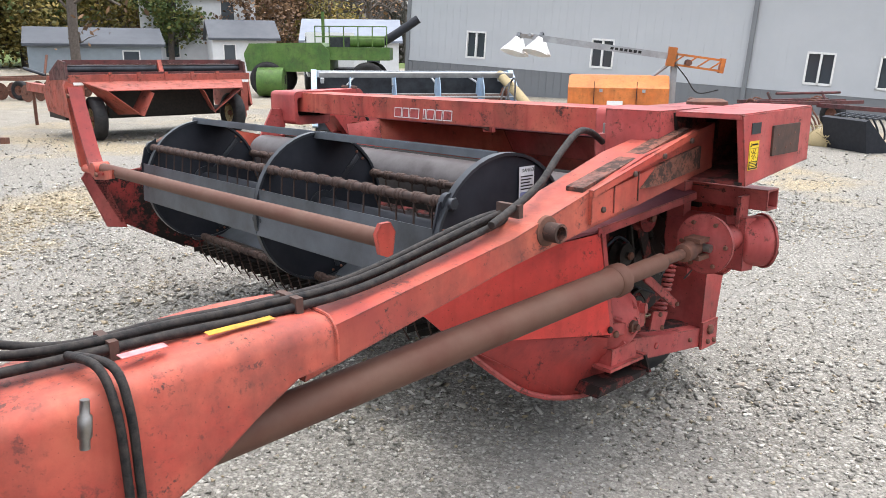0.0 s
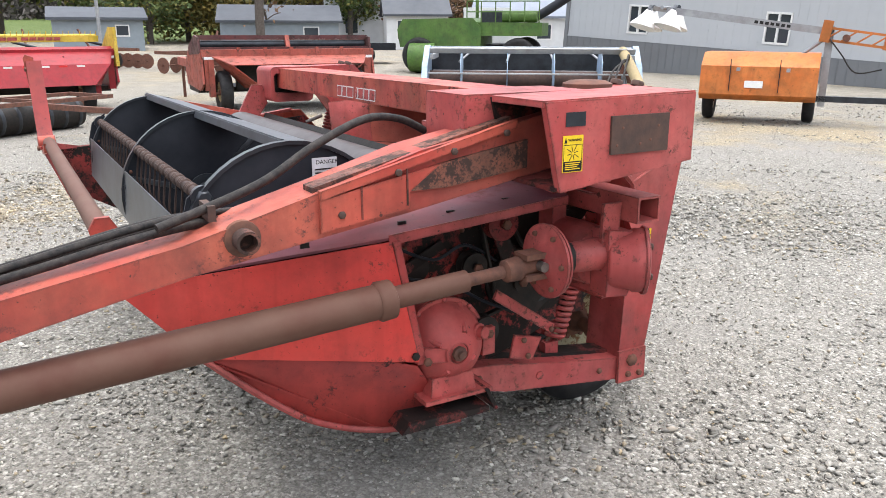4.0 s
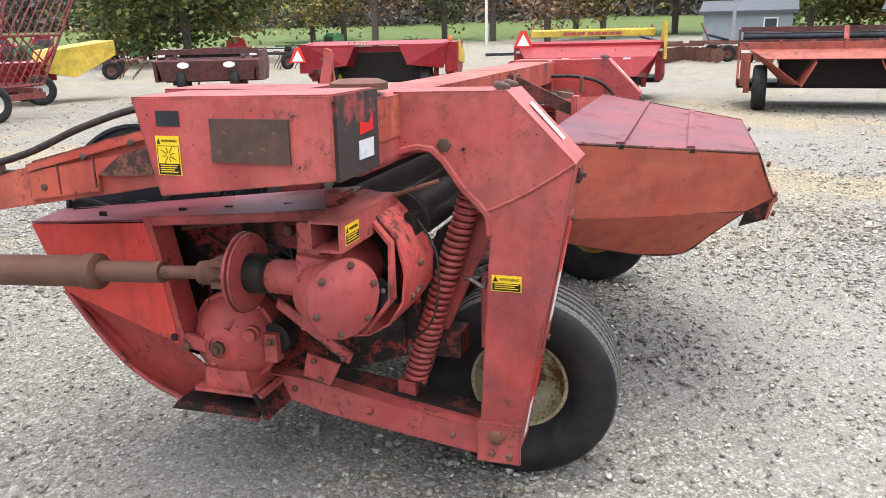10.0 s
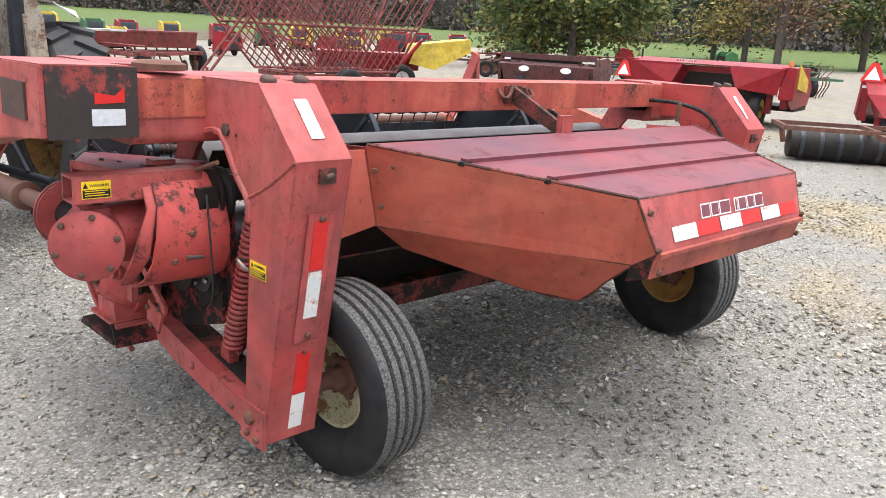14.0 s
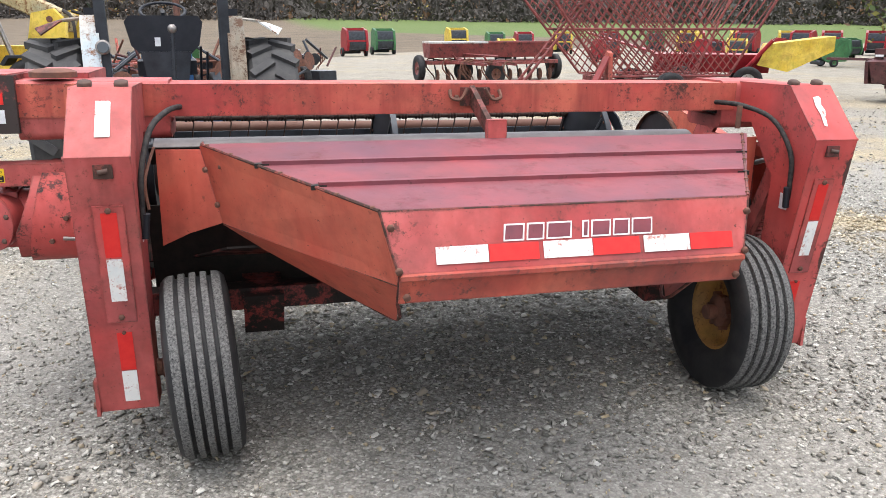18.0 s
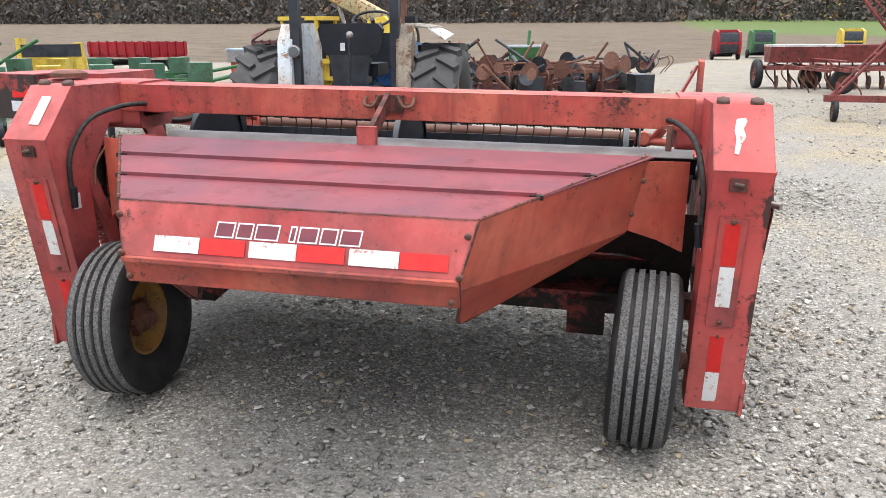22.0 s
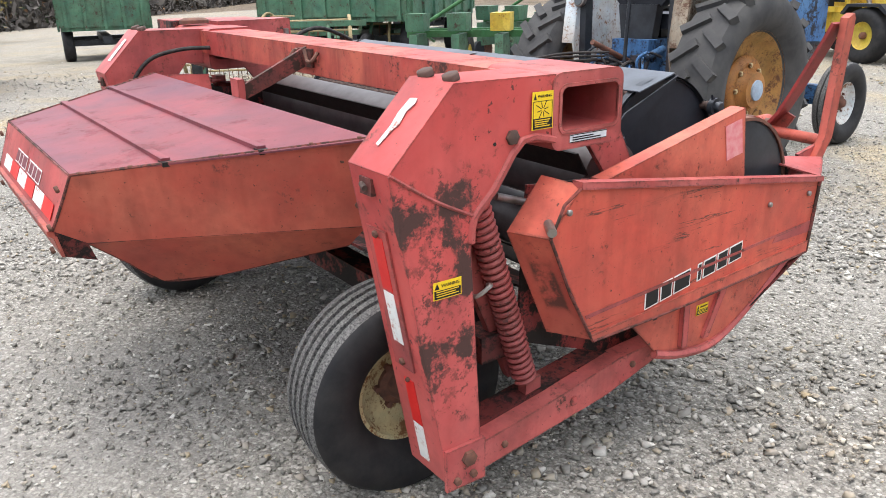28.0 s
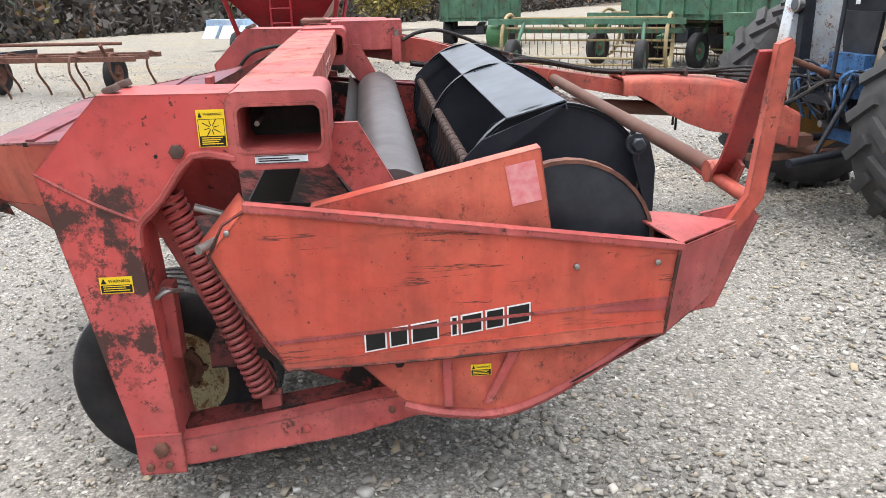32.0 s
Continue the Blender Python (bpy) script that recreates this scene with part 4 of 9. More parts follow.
# throat behind the rolls and under the hood, its shade put into dark colours
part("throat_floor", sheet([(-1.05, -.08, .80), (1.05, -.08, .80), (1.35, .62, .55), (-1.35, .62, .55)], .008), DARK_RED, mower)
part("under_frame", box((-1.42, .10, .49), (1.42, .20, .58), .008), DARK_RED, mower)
part("throat_back", sheet([(-1.35, .30, .53), (1.35, .30, .53), (1.35, .20, .92), (-1.35, .20, .92)], .006), GREASE_AND_SHADE, mower)
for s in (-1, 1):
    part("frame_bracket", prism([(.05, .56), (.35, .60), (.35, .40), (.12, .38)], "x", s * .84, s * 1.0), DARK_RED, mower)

# wheels on their swing arms
for s in (-1, 1):
    lean = Matrix.Rotation(-ROLL, 4, "Y") @ Matrix.Rotation(radians(2.5 * s), 4, "Y") @ Matrix.Rotation(radians(-3 * s), 4, "Z")
    cx = 1.165 if s > 0 else -1.165
    cz = .355 + .0148 * cx
    wheel = part("wheel_axle", rod((s * 1.36, -.06, cz), (s * 1.06, -.06, cz), .034), RUST, mower)
    ribbed_wheel(wheel, (cx, -.06, cz), lean @ Matrix.Rotation(0 if s < 0 else math.pi, 4, "Z"), .358, .255, .178, CREAM, 5, inner=OCHRE)
    ax0, ax1 = sorted((s * 1.46, s * 1.535))
    arm = part("swing_arm", prism([(-.09, .30), (-.09, .21), (.02, .205), (.55, .275), (.80, .34), (.80, .41), (.62, .40), (.32, .345), (.02, .30)], "x", ax0, ax1, .006), RED_WORN, mower)
    part("arm_inner_flange", prism([(.0, .31), (.0, .29), (.62, .385), (.62, .40)], "x", s * 1.38, s * 1.47, .002), DARK_RED, arm)
    bolts(arm, [(s * 1.535, .40, .31)], (s, 0, 0), .018, .006, RED_WORN, "plug")
    part("spring_lug", box((s * 1.44 - .02, .255, .33), (s * 1.44 + .02, .32, .40), .006), RED, arm)
    part("spring_hook", pipe([(s * 1.44, .27, .36), (s * 1.44, .30, .395), (s * 1.44, .275, .42), (s * 1.44, .25, .40)], .009, 6), RUST, arm)
    spring("coil_spring", (s * 1.44, .045, 1.09), (s * 1.44, .262, .405), .035, .0095, 31, RED if s < 0 else RED_WORN, mower, "long red coil suspension spring")
    part("spring_channel", prism([(-.045, 1.03), (.025, 1.05), (.30, .415), (.235, .39)], "x", s * 1.365, s * 1.395, .006), RED_WORN, mower)
    part("latch_handle", pipe([(s * 1.47, .0, .80), (s * 1.53, -.01, .79), (s * 1.55, .03, .82), (s * 1.50, .06, .80)], .007, 6), STEEL, mower)

# ---- hitch pivot housing and tongue ----
bx = part("pivot_housing", prism([(.805, 1.412), (.236, 1.42), (.236, 1.212), (.745, 1.155)], "x", -2.062, -2.036, .011), RED_WORN, mower)
part("housing_top", prism([(.81, 1.416), (.232, 1.425), (.232, 1.407), (.81, 1.397)], "x", -2.056, -1.80, .006), RED_WORN, bx)
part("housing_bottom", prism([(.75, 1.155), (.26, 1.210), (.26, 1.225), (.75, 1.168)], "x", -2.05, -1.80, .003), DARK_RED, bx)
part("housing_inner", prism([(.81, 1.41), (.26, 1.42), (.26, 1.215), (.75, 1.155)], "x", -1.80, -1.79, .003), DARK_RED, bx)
back = part("housing_end", soften(add_box(bmesh.new(), (-2.046, .226, 1.207), (-1.778, .262, 1.421)), .017, 3), HOUSING_END, bx, "dark blackened end plate with peeling stickers")
em = facing((-1.87, .2255, 1.30), (1, 0, 0), (0, 0, 1))
part("sticker", plate_at(em @ Matrix.Translation((0, -.03, 0)), .10, .05), LABEL_WHITE, back)
part("sticker", add_prism(bmesh.new(), [(-.04, .01), (.05, .015), (.05, .06), (.02, .035), (-.04, .045)], "z", 0, .0012), RED_TAPE, back).matrix_basis = em
pm = facing((-2.0625, .46, 1.308), (0, -1, 0), (0, 0, 1))
plt = part("access_plate", box((-.112, -.056, 0), (.112, .056, .008), .006), DARK_RUST, bx, "rusty brown access plate")
plt.matrix_basis = pm
bolts(plt, [(-.07, .02, .006), (.07, .02, .006), (.0, -.03, .006), (-.09, -.03, .006), (.04, -.02, .006)], (0, 0, 1), .005, .003)
warning_label(bx, facing((-2.0630, .707, 1.265), (0, -1, 0), (0, 0, 1)), .072, .104, True)
part("dark_decal", plate_at(facing((-2.0630, .70, 1.362), (0, -1, 0), (0, 0, 1)), .07, .04), BLACK_STEEL, bx)
end_block = part("beam_end_block", box((-1.79, .44, 1.235), (-1.55, .90, 1.42), .02), RED_WORN, mower)
part("pivot_cap", lathe((-1.66, .33, 1.41), (0, 0, 1), [(0, .085), (.02, .085), (.03, .06), (.032, .02)], 24), RUST, mower)
part("pivot_lug", box((-1.56, .83, 1.16), (-1.50, .89, 1.32), .01), RED, mower)
part("lug_pin", rod((-1.53, .86, 1.14), (-1.53, .86, 1.36), .016), STEEL, mower)

TX = -1.86
tongue_side = [(.60, 1.365), (1.08, 1.275), (1.39, 1.183), (1.75, 1.085), (2.48, .955), (2.50, .845), (1.97, .955), (1.75, 1.0), (1.38, 1.06), (1.12, 1.10), (.60, 1.19)]
tongue = part("tongue_beam", prism(tongue_side, "x", TX + .012, TX + .19, .012), TONGUE_PAINT, mower, "orange-red drawbar beam with rust and chipped paint")
part("reinforcing_plate", prism([(.76, 1.348), (1.39, 1.19), (1.39, 1.165), (.76, 1.322)], "x", TX - .006, TX + .014, .003), ORANGE_RED, tongue)
part("rusty_insert", prism([(.72, 1.285), (1.02, 1.235), (1.12, 1.165), (1.0, 1.165), (.72, 1.20)], "x", TX - .004, TX + .014, .003), RUST_FLAKE, tongue)
part("reinforcing_plate", prism([(1.02, 1.235), (1.39, 1.165), (1.39, 1.075), (1.12, 1.115), (1.12, 1.165)], "x", TX - .002, TX + .014, .003), ORANGE_RED, tongue)
part("top_strap", prism([(.76, 1.353), (1.40, 1.195), (1.40, 1.18), (.76, 1.338)], "x", TX + .03, TX + .10, .003), RUST_FLAKE, tongue)
for y, z0, z1 in ((1.13, 1.125, 1.235), (1.27, 1.10, 1.205)):
    part("plate_seam", box((TX - .0055, y - .0025, z0), (TX - .001, y + .0025, z1), .001), SEAM, tongue)
bolts(tongue, [(TX - .006, .80, 1.31), (TX - .006, .98, 1.268), (TX - .006, 1.16, 1.222), (TX - .002, 1.33, 1.12)], (-1, 0, 0), .011, .009, DARK_RUST)
part("stand_pipe", lathe((TX + .02, 1.60, 1.085), (-1, 0, 0), [(0, .031), (.065, .031), (.066, .023), (.02, .023)], 20), RUST_FLAKE, tongue, "rusty steel pipe stub")
part("pipe_collar", lathe((TX + .02, 1.60, 1.085), (-1, 0, 0), [(0, .05), (.012, .048), (.016, .036)], 20), RUST, tongue)
# heavy front section of the tongue, swung towards the tractor
front_sect = ((2.42, .992, -1.70, .115, .165), (2.53, .997, -1.70, .125, .172), (2.65, .997, -1.70, .19, .175), (2.76, .99, -1.70, .26, .175), (2.88, .98, -1.70, .31, .175), (3.05, .968, -1.69, .36, .172), (3.30, .93, -1.64, .36, .16), (3.62, .74, -1.44, .24, .10))
bm = bmesh.new()
prev = None
for y, zt, xm, h, w in front_sect:
    # an inverted trough: outside skin, then back along the inside
    shape = [(-1, -h), (-1, -.045), (-.93, -.016), (-.78, 0), (.78, 0), (.93, -.016), (1, -.045), (1, -h)]
    ring = [bm.verts.new((xm + dx * w, y, zt + dz)) for dx, dz in shape] + [bm.verts.new((xm + dx * (w - .014), y, zt + max(dz, -h) - (.012 if dz > -.1 else 0))) for dx, dz in shape[::-1]]
    if prev:
        for i in range(16):
            bm.faces.new((prev[i], prev[(i + 1) % 16], ring[(i + 1) % 16], ring[i])).smooth = True
    else:
        for i in range(7):
            bm.faces.new((ring[i], ring[i + 1], ring[14 - i], ring[15 - i]))
    prev = ring
for i in range(7):
    bm.faces.new((prev[15 - i], prev[14 - i], prev[i + 1], prev[i]))
tongue_front = part("tongue_front", bm, TONGUE_PAINT, mower, "thick orange-red front section of the tongue")
part("weld_seam", pipe([(-1.868, 2.415, .885), (-1.868, 2.415, .95), (-1.845, 2.415, .984), (-1.80, 2.415, .995), (-1.60, 2.415, .995)], .005, 6, 3), ORANGE_RED, tongue_front)
part("hitch_clevis", box((-1.50, 3.56, .50), (-1.36, 3.74, .58), .01), RUST, tongue_front)
dm = facing((-1.79, 2.63, 1.0085), (0, -1, 0), (-1, 0, 0))
dec = part("faded_decal", plate_at(dm, .17, .028), FADED_YELLOW, tongue_front, "yellow sticker half hidden by the hoses")
part("small_print", flat_bars(dm, [(-.08 + .022 * q, -.009, -.067 + .022 * q, .009) for q in range(7)]), ORANGE_RED, dec)
# sky glare on glossy worn paint, painted as a thin pale plate
part("glare_patch", plate_at(facing((-1.79, 2.86, 1.0065), (0, -1, .017), (-1, 0, 0)), .10, .03), PINK, tongue_front, "pale patch painted as sky glare on worn paint")
# hoses along the tongue
for k in range(4):
    o = .021 * k
    tail = [(-1.60 + .02 * k, .95, 1.13), (-1.62 + .3 * o, 1.25, 1.09), (-1.655 + o * .4, 1.52, 1.10), (-1.775 + o, 1.80, 1.108 + .004 * (k % 2))]
    pts = tail + [(-1.775 + o, 2.25, 1.024), (-1.755 + o, 2.55, 1.006), (-1.735 + o, 2.78, 1.006), (-1.71 + o, 3.0, 1.0), (-1.62 + 2 * o, 3.24, .98 + .02 * k), (-1.45 + 2 * o, 3.55, .98 + .02 * k)]
    pts = [(x, y, z + (.018 if k == 1 else .012 if k == 3 else 0)) for x, y, z in pts]
    part("hydraulic_hose", pipe(pts, .0098 if k else .0115, 10), HOSE, mower)
part("hose_loop", pipe([(-1.54, .90, 1.29), (-1.555, 1.00, 1.335), (-1.60, 1.14, 1.345), (-1.67, 1.33, 1.285), (-1.735, 1.52, 1.20), (-1.80, 1.80, 1.125)], .0125, 10), HOSE, mower)
for y, z, x in ((1.66, 1.145, -1.745), (2.46, 1.012, -1.73), (2.90, 1.0, -1.69)):
    part("hose_clamp", box((x - .048, y - .010, z - .02), (x + .048, y + .010, z + .022), .004), DARK_RUST, mower)
for k in range(2):
    part("hanging_hose", pipe([(-1.72, 2.99, 1.01), (-1.84 - .006 * k, 2.97 - .024 * k, 1.012), (-1.890 - .004 * k, 2.96 - .024 * k, .93), (-1.895, 2.955 - .024 * k, .78), (-1.89, 2.95 - .024 * k, .55 + .04 * k)], .0095, 10), HOSE, mower)
cp = part("hose_coupler", lathe((-1.90, 3.02, .98), (0, .1, -1), [(0, .009), (.03, .010), (.034, .014), (.075, .014), (.08, .010), (.10, .010)], 12), STEEL, mower, "steel quick coupler hanging from a hose")

# ---- drive shaft, slip clutch and gearboxes on the drive side ----
SX, SZ = -1.862, .885
slope = -.070
def on_shaft(y):
    return (SX + .035 * (y - .664), y, SZ + slope * (y - .664))
part("shaft_outer_tube", rod(on_shaft(1.20), on_shaft(2.97), .052, 24), SHAFT, mower, "rust-brown drive shaft tube")
part("shaft_collar", lathe(on_shaft(1.17), (0, 1, slope), [(0, .036), (.01, .058), (.05, .06), (.06, .052)], 24), SHAFT, mower)
part("shaft_inner_tube", rod(on_shaft(.93), on_shaft(1.2), .034, 20), SHAFT, mower)
part("shaft_core", rod(on_shaft(.72), on_shaft(.94), .021, 12), RUST, mower)
part("shaft_front_tube", rod(on_shaft(2.93), (-1.36, 3.80, .46), .046, 20), SHAFT, mower)
yk = part("universal_joint", lathe(on_shaft(.80), (0, -1, -slope), [(0, .02), (.01, .036), (.06, .04), (.07, .03), (.13, .028)], 16), RUST, mower)
for a in (-1, 1):
    part("yoke_ear", box((SX - .035, .655, SZ + a * .034 - .009), (SX + .035, .735, SZ + a * .034 + .009), .006), RUST, yk)
part("joint_cross", rod((SX - .05, .675, SZ), (SX + .05, .675, SZ), .016), STEEL, yk)
clutch = part("slip_clutch", lathe((SX, .615, SZ + .005), (0, 1, 0), [(0, .085), (.003, .118), (.010, .118), (.011, .10), (.016, .10), (.017, .122), (.026, .122), (.03, .07), (.05, .045)], 32), RED_WORN, mower, "grimy red twin clutch discs")
part("clutch_hub", lathe((SX, .50, SZ + .005), (0, 1, 0), [(0, .044), (.05, .046), (.06, .06), (.115, .06)], 20), GREASE_AND_SHADE, clutch)
for k in range(6):
    bolts(clutch, [(SX + .095 * math.cos(k * 1.047), .642, SZ + .005 + .095 * math.sin(k * 1.047))], (0, 1, 0), .009, .012, RUST)
gb = part("gearbox_snout", lathe((SX, .38, SZ), (0, 1, 0), [(0, .07), (.03, .062), (.06, .054), (.165, .050), (.175, .040)], 24), RED, mower)
# the box is set at an angle, its round cap turned back and out
GA = Vector((-.56, -.83, 0))
GC = Vector((-1.932, .290, .860))
gb_body = part("gearbox_housing", lathe(GC, -GA, [(0, .108), (.03, .108), (.04, .100), (.11, .096), (.12, .085)], 32), RED_WORN, mower, "angled red bevel gearbox")
part("gearbox_block", soften(add_lathe(bmesh.new(), (-1.60, .40, .865), (-1, 0, 0), [(0, .10), (.16, .105), (.24, .10)], 24), 0), RED_WORN, gb_body)
part("cast_wing", prism([(.33, .965), (.43, .975), (.43, .75), (.34, .74), (.31, .80)], "x", -1.925, -1.84, .014), RED, gb_body)
cap = part("gearbox_cap", lathe(GC, GA, [(0, .116), (.010, .116), (.014, .108), (.016, .07), (.019, .066), (.020, .02)], 36), RED, gb_body)
side_ = Vector((0, 0, 1)).cross(GA)
bolts(cap, [GC + GA * .013 + side_ * (.098 * math.cos(a)) + Vector((0, 0, .098 * math.sin(a))) for a in (0.3, 1.35, 2.4, 3.44, 4.5, 5.5)], GA, .011, .009, DARK_RUST)
part("hanger_plate", prism([(.435, 1.06), (.36, 1.06), (.37, .93), (.44, .93)], "x", -1.90, -1.885, .003), RED_WORN, gb_body)
part("breather", rod((-1.86, .38, .96), (-1.86, .38, 1.0), .014), RUST, gb_body)
# square carrier tube above the gearbox
ct = part("carrier_tube", prism([(.265, 1.0), (.36, 1.0), (.36, 1.008), (.273, 1.008), (.273, 1.078), (.352, 1.078), (.352, 1.008), (.36, 1.008), (.36, 1.086), (.265, 1.086)], "x", -1.975, -1.55, 0), RED_WORN, mower)
# black filling stands in for shade within the hollow tube
part("tube_inside", box((-1.84, .274, 1.009), (-1.70, .351, 1.077), 0), GREASE_AND_SHADE, ct)
warning_label(ct, facing((-1.905, .2645, 1.043), (1, 0, 0), (0, 0, 1)), .09, .055, False)
part("carrier_arm", prism([(.40, 1.10), (.46, 1.10), (.46, .76), (.40, .80)], "x", -1.66, -1.58, .004), RED_WORN, mower)
part("gearbox_shield", curved_sheet([(.40, 1.085, -1.71, -1.50), (.28, 1.065, -1.725, -1.50), (.20, .99, -1.74, -1.50), (.165, .89, -1.76, -1.50), (.17, .80, -1.775, -1.50), (.21, .735, -1.79, -1.50), (.27, .70, -1.80, -1.50), (.34, .69, -1.80, -1.56)]), RED_SHIELD, mower, "bent red shield behind the gearbox with bare patches")
part("shield_strap", curved_sheet([(.40, 1.075, -1.78, -1.71), (.28, 1.055, -1.76, -1.725), (.205, .98, -1.77, -1.74), (.19, .82, -1.83, -1.775), (.27, .715, -1.84, -1.80)], .012), RED_WORN, mower)
# no opening is cut: a black block gives the slot its shade
part("shield_slot", box((-1.60, .19, .95), (-1.53, .225, 1.03), .002), GREASE_AND_SHADE, mower)
bolts(mower, [(-1.64, .165, .89), (-1.56, .215, 1.01), (-1.70, .172, .80)], (0, -1, 0), .011, .012)
part("grease_fitting", rod((-1.58, .18, .80), (-1.66, .165, .81), .008), STEEL, mower)

low = part("lower_gearbox", lathe((-1.50, .865, .560), (-1, 0, 0), [(0, .145), (.06, .152), (.10, .150), (.15, .125), (.185, .075), (.20, .055)], 32), RED, mower, "domed red knife-drive gearbox")
part("gearbox_flange", lathe((-1.575, .865, .560), (-1, 0, 0), [(0, .165), (.02, .165)], 32), RED_WORN, low)
bolts(low, [(-1.595, .865 + .157 * math.cos(a), .560 + .157 * math.sin(a)) for a in (0.2, 0.9, 1.6, 2.3, 3.0, 3.6, 5.9)], (-1, 0, 0), .009, .008, RED_WORN)
part("bearing_nut", lathe((-1.70, .865, .560), (-1, 0, 0), [(0, .026), (.014, .026), (.016, .014), (.03, .014)], 8), RUST, low)
part("bearing_boss", lathe((-1.685, .865, .560), (-1, 0, 0), [(0, .058), (.010, .054), (.018, .042), (.019, .036), (.012, .034), (.012, .026)], 24), RED_WORN, low)
part("filler_neck", lathe((-1.62, .775, .60), (-1, -.3, .1), [(0, .03), (.05, .03), (.052, .022), (.075, .022), (.076, .012)], 14), RED, low)
for a in (0.5, 2.0, 3.6, 5.2):
    part("casting_rib", rod((-1.60, .865 + .15 * math.cos(a), .560 + .15 * math.sin(a)), (-1.69, .865 + .07 * math.cos(a), .560 + .07 * math.sin(a)), .010, 8), RED, low)
part("gearbox_foot", prism([(.95, .47), (.79, .47), (.775, .395), (.955, .395)], "x", -1.67, -1.52, .008), RED_WORN, low)
part("foot_plate", prism([(.985, .40), (.72, .40), (.72, .385), (.985, .385)], "x", -1.69, -1.50, .003), RED_WORN, low)
part("grease_plug", rod((-1.64, .79, .565), (-1.672, .785, .565), .016), RED_WORN, low)
part("knife_arm", prism([(1.02, .55), (.99, .60), (.87, .575), (.87, .53)], "x", -1.70, -1.68, .004), RED, low)
bolts(low, [(-1.702, .985, .555)], (-1, 0, 0), .015, .012, RUST)
part("skid_end", prism([(1.05, .345), (.74, .335), (.74, .315), (1.08, .31)], "x", -1.70, -1.45, .004), DARK_RED, low)
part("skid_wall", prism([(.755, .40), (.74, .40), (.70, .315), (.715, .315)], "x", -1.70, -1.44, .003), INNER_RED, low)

# drive-side sheets
fp = part("front_side_panel", sheet([(-1.687, 1.10, .975), (-1.70, 1.015, .56), (-1.50, 1.66, .635), (-1.40, 1.875, .862)][::-1], .006, .002), BRIGHT_RED, mower)
part("panel_edge_flange", prism([(1.10, .975), (1.075, .975), (.99, .57), (1.015, .56)], "x", -1.70, -1.60, .002), RED_WORN, fp)
bolts(fp, [(-1.705, 1.03, .585)], (-1, 0, 0), .014, .01, GREASE_AND_SHADE)
rim_pts = [(-1.50, 1.66, .635), (-1.535, 1.50, .49), (-1.56, 1.33, .365), (-1.585, 1.10, .285), (-1.60, .80, .255)]
up_pts = [(-1.50, 1.66, .635), (-1.55, 1.48, .61), (-1.60, 1.30, .595), (-1.66, 1.12, .57), (-1.69, 1.015, .54)]
bm = bmesh.new()
for lo_, hi_ in ((0, 0),):
    a = [bm.verts.new(q) for q in up_pts]
    b = [bm.verts.new(Vector(p).lerp(Vector(q), .5) + Vector((.035, 0, -.01))) for p, q in zip(up_pts, rim_pts)]
    c = [bm.verts.new(q) for q in rim_pts]
    for r0, r1 in ((a, b), (b, c)):
        for k in range(4):
            if len({r0[k].co.to_tuple(4), r0[k + 1].co.to_tuple(4), r1[k].co.to_tuple(4), r1[k + 1].co.to_tuple(4)}) == 4:
                bm.faces.new((r0[k], r0[k + 1], r1[k + 1], r1[k])).smooth = True
skid = part("skid_sheet", bm, SKID_RED, mower, "dark red curved shoe sheet under the drive side")
sol = skid.modifiers.new("thickness", "SOLIDIFY")
sol.thickness = .006
part("skid_rim", pipe(rim_pts, .012, 6), RED_WORN, mower)
part("skid_runner", sheet([(-1.50, 1.66, .63), (-1.585, 1.10, .28), (-1.40, 1.15, .34), (-1.40, 1.62, .66)], .006), SKID_RED, mower)
part("front_sheet", sheet([(-1.40, 1.875, .862), (-1.50, 1.66, .635), (-1.42, 1.56, .66), (-1.38, 1.72, .88)], .005), RED_WORN, mower)
tf = part("top_flange", sheet([(-1.40, 1.88, .866), (-1.69, 1.10, .98), (-1.69, .42, 1.05), (-1.45, .42, 1.075), (-1.42, 1.70, .93)], .008, .002), RED_TOP, mower)
part("flange_edge", sheet([(-1.695, 1.11, .998), (-1.695, .42, 1.052), (-1.695, .42, 1.022), (-1.695, 1.11, .965)], .005), RED_WORN, tf)
# black blocks carry the shade of the slots in their colour
for y in (.62, .84, 1.02, 1.35):
    part("slot", box((-1.606, y - .014, 1.05 - .088 * (y - .42)), (-1.598, y + .014, 1.066 - .088 * (y - .42)), 0), GREASE_AND_SHADE, tf)
# wall colour holds both oil stains and the shade of the drive side
inner = part("drive_wall", prism([(1.52, .94), (.30, 1.06), (.28, .50), (.70, .36), (1.15, .42), (1.48, .68)], "x", -1.47, -1.455, .002), INNER_RED, mower, "inner wall of the drive side, oil stains and shade in its colour")
# pulleys, belts and levers inside the drive side
def pulley(y, z, r, x, mt, nm="pulley"):
    p = part(nm, lathe((x, y, z), (-1, 0, 0), [(0, r), (.012, r), (.022, r * .86), (.032, r * .86), (.042, r), (.054, r), (.056, r * .3), (.07, r * .3)], 28), mt, mower)
    bolts(p, [(x - .07, y, z)], (-1, 0, 0), .018, .012)
    return p
pulley(.62, .955, .062, -1.54, INNER_RED)
part("idler_arm", prism([(.66, 1.04), (.58, 1.04), (.60, .90), (.64, .90)], "x", -1.50, -1.475, .004), GREASE_AND_SHADE, mower)
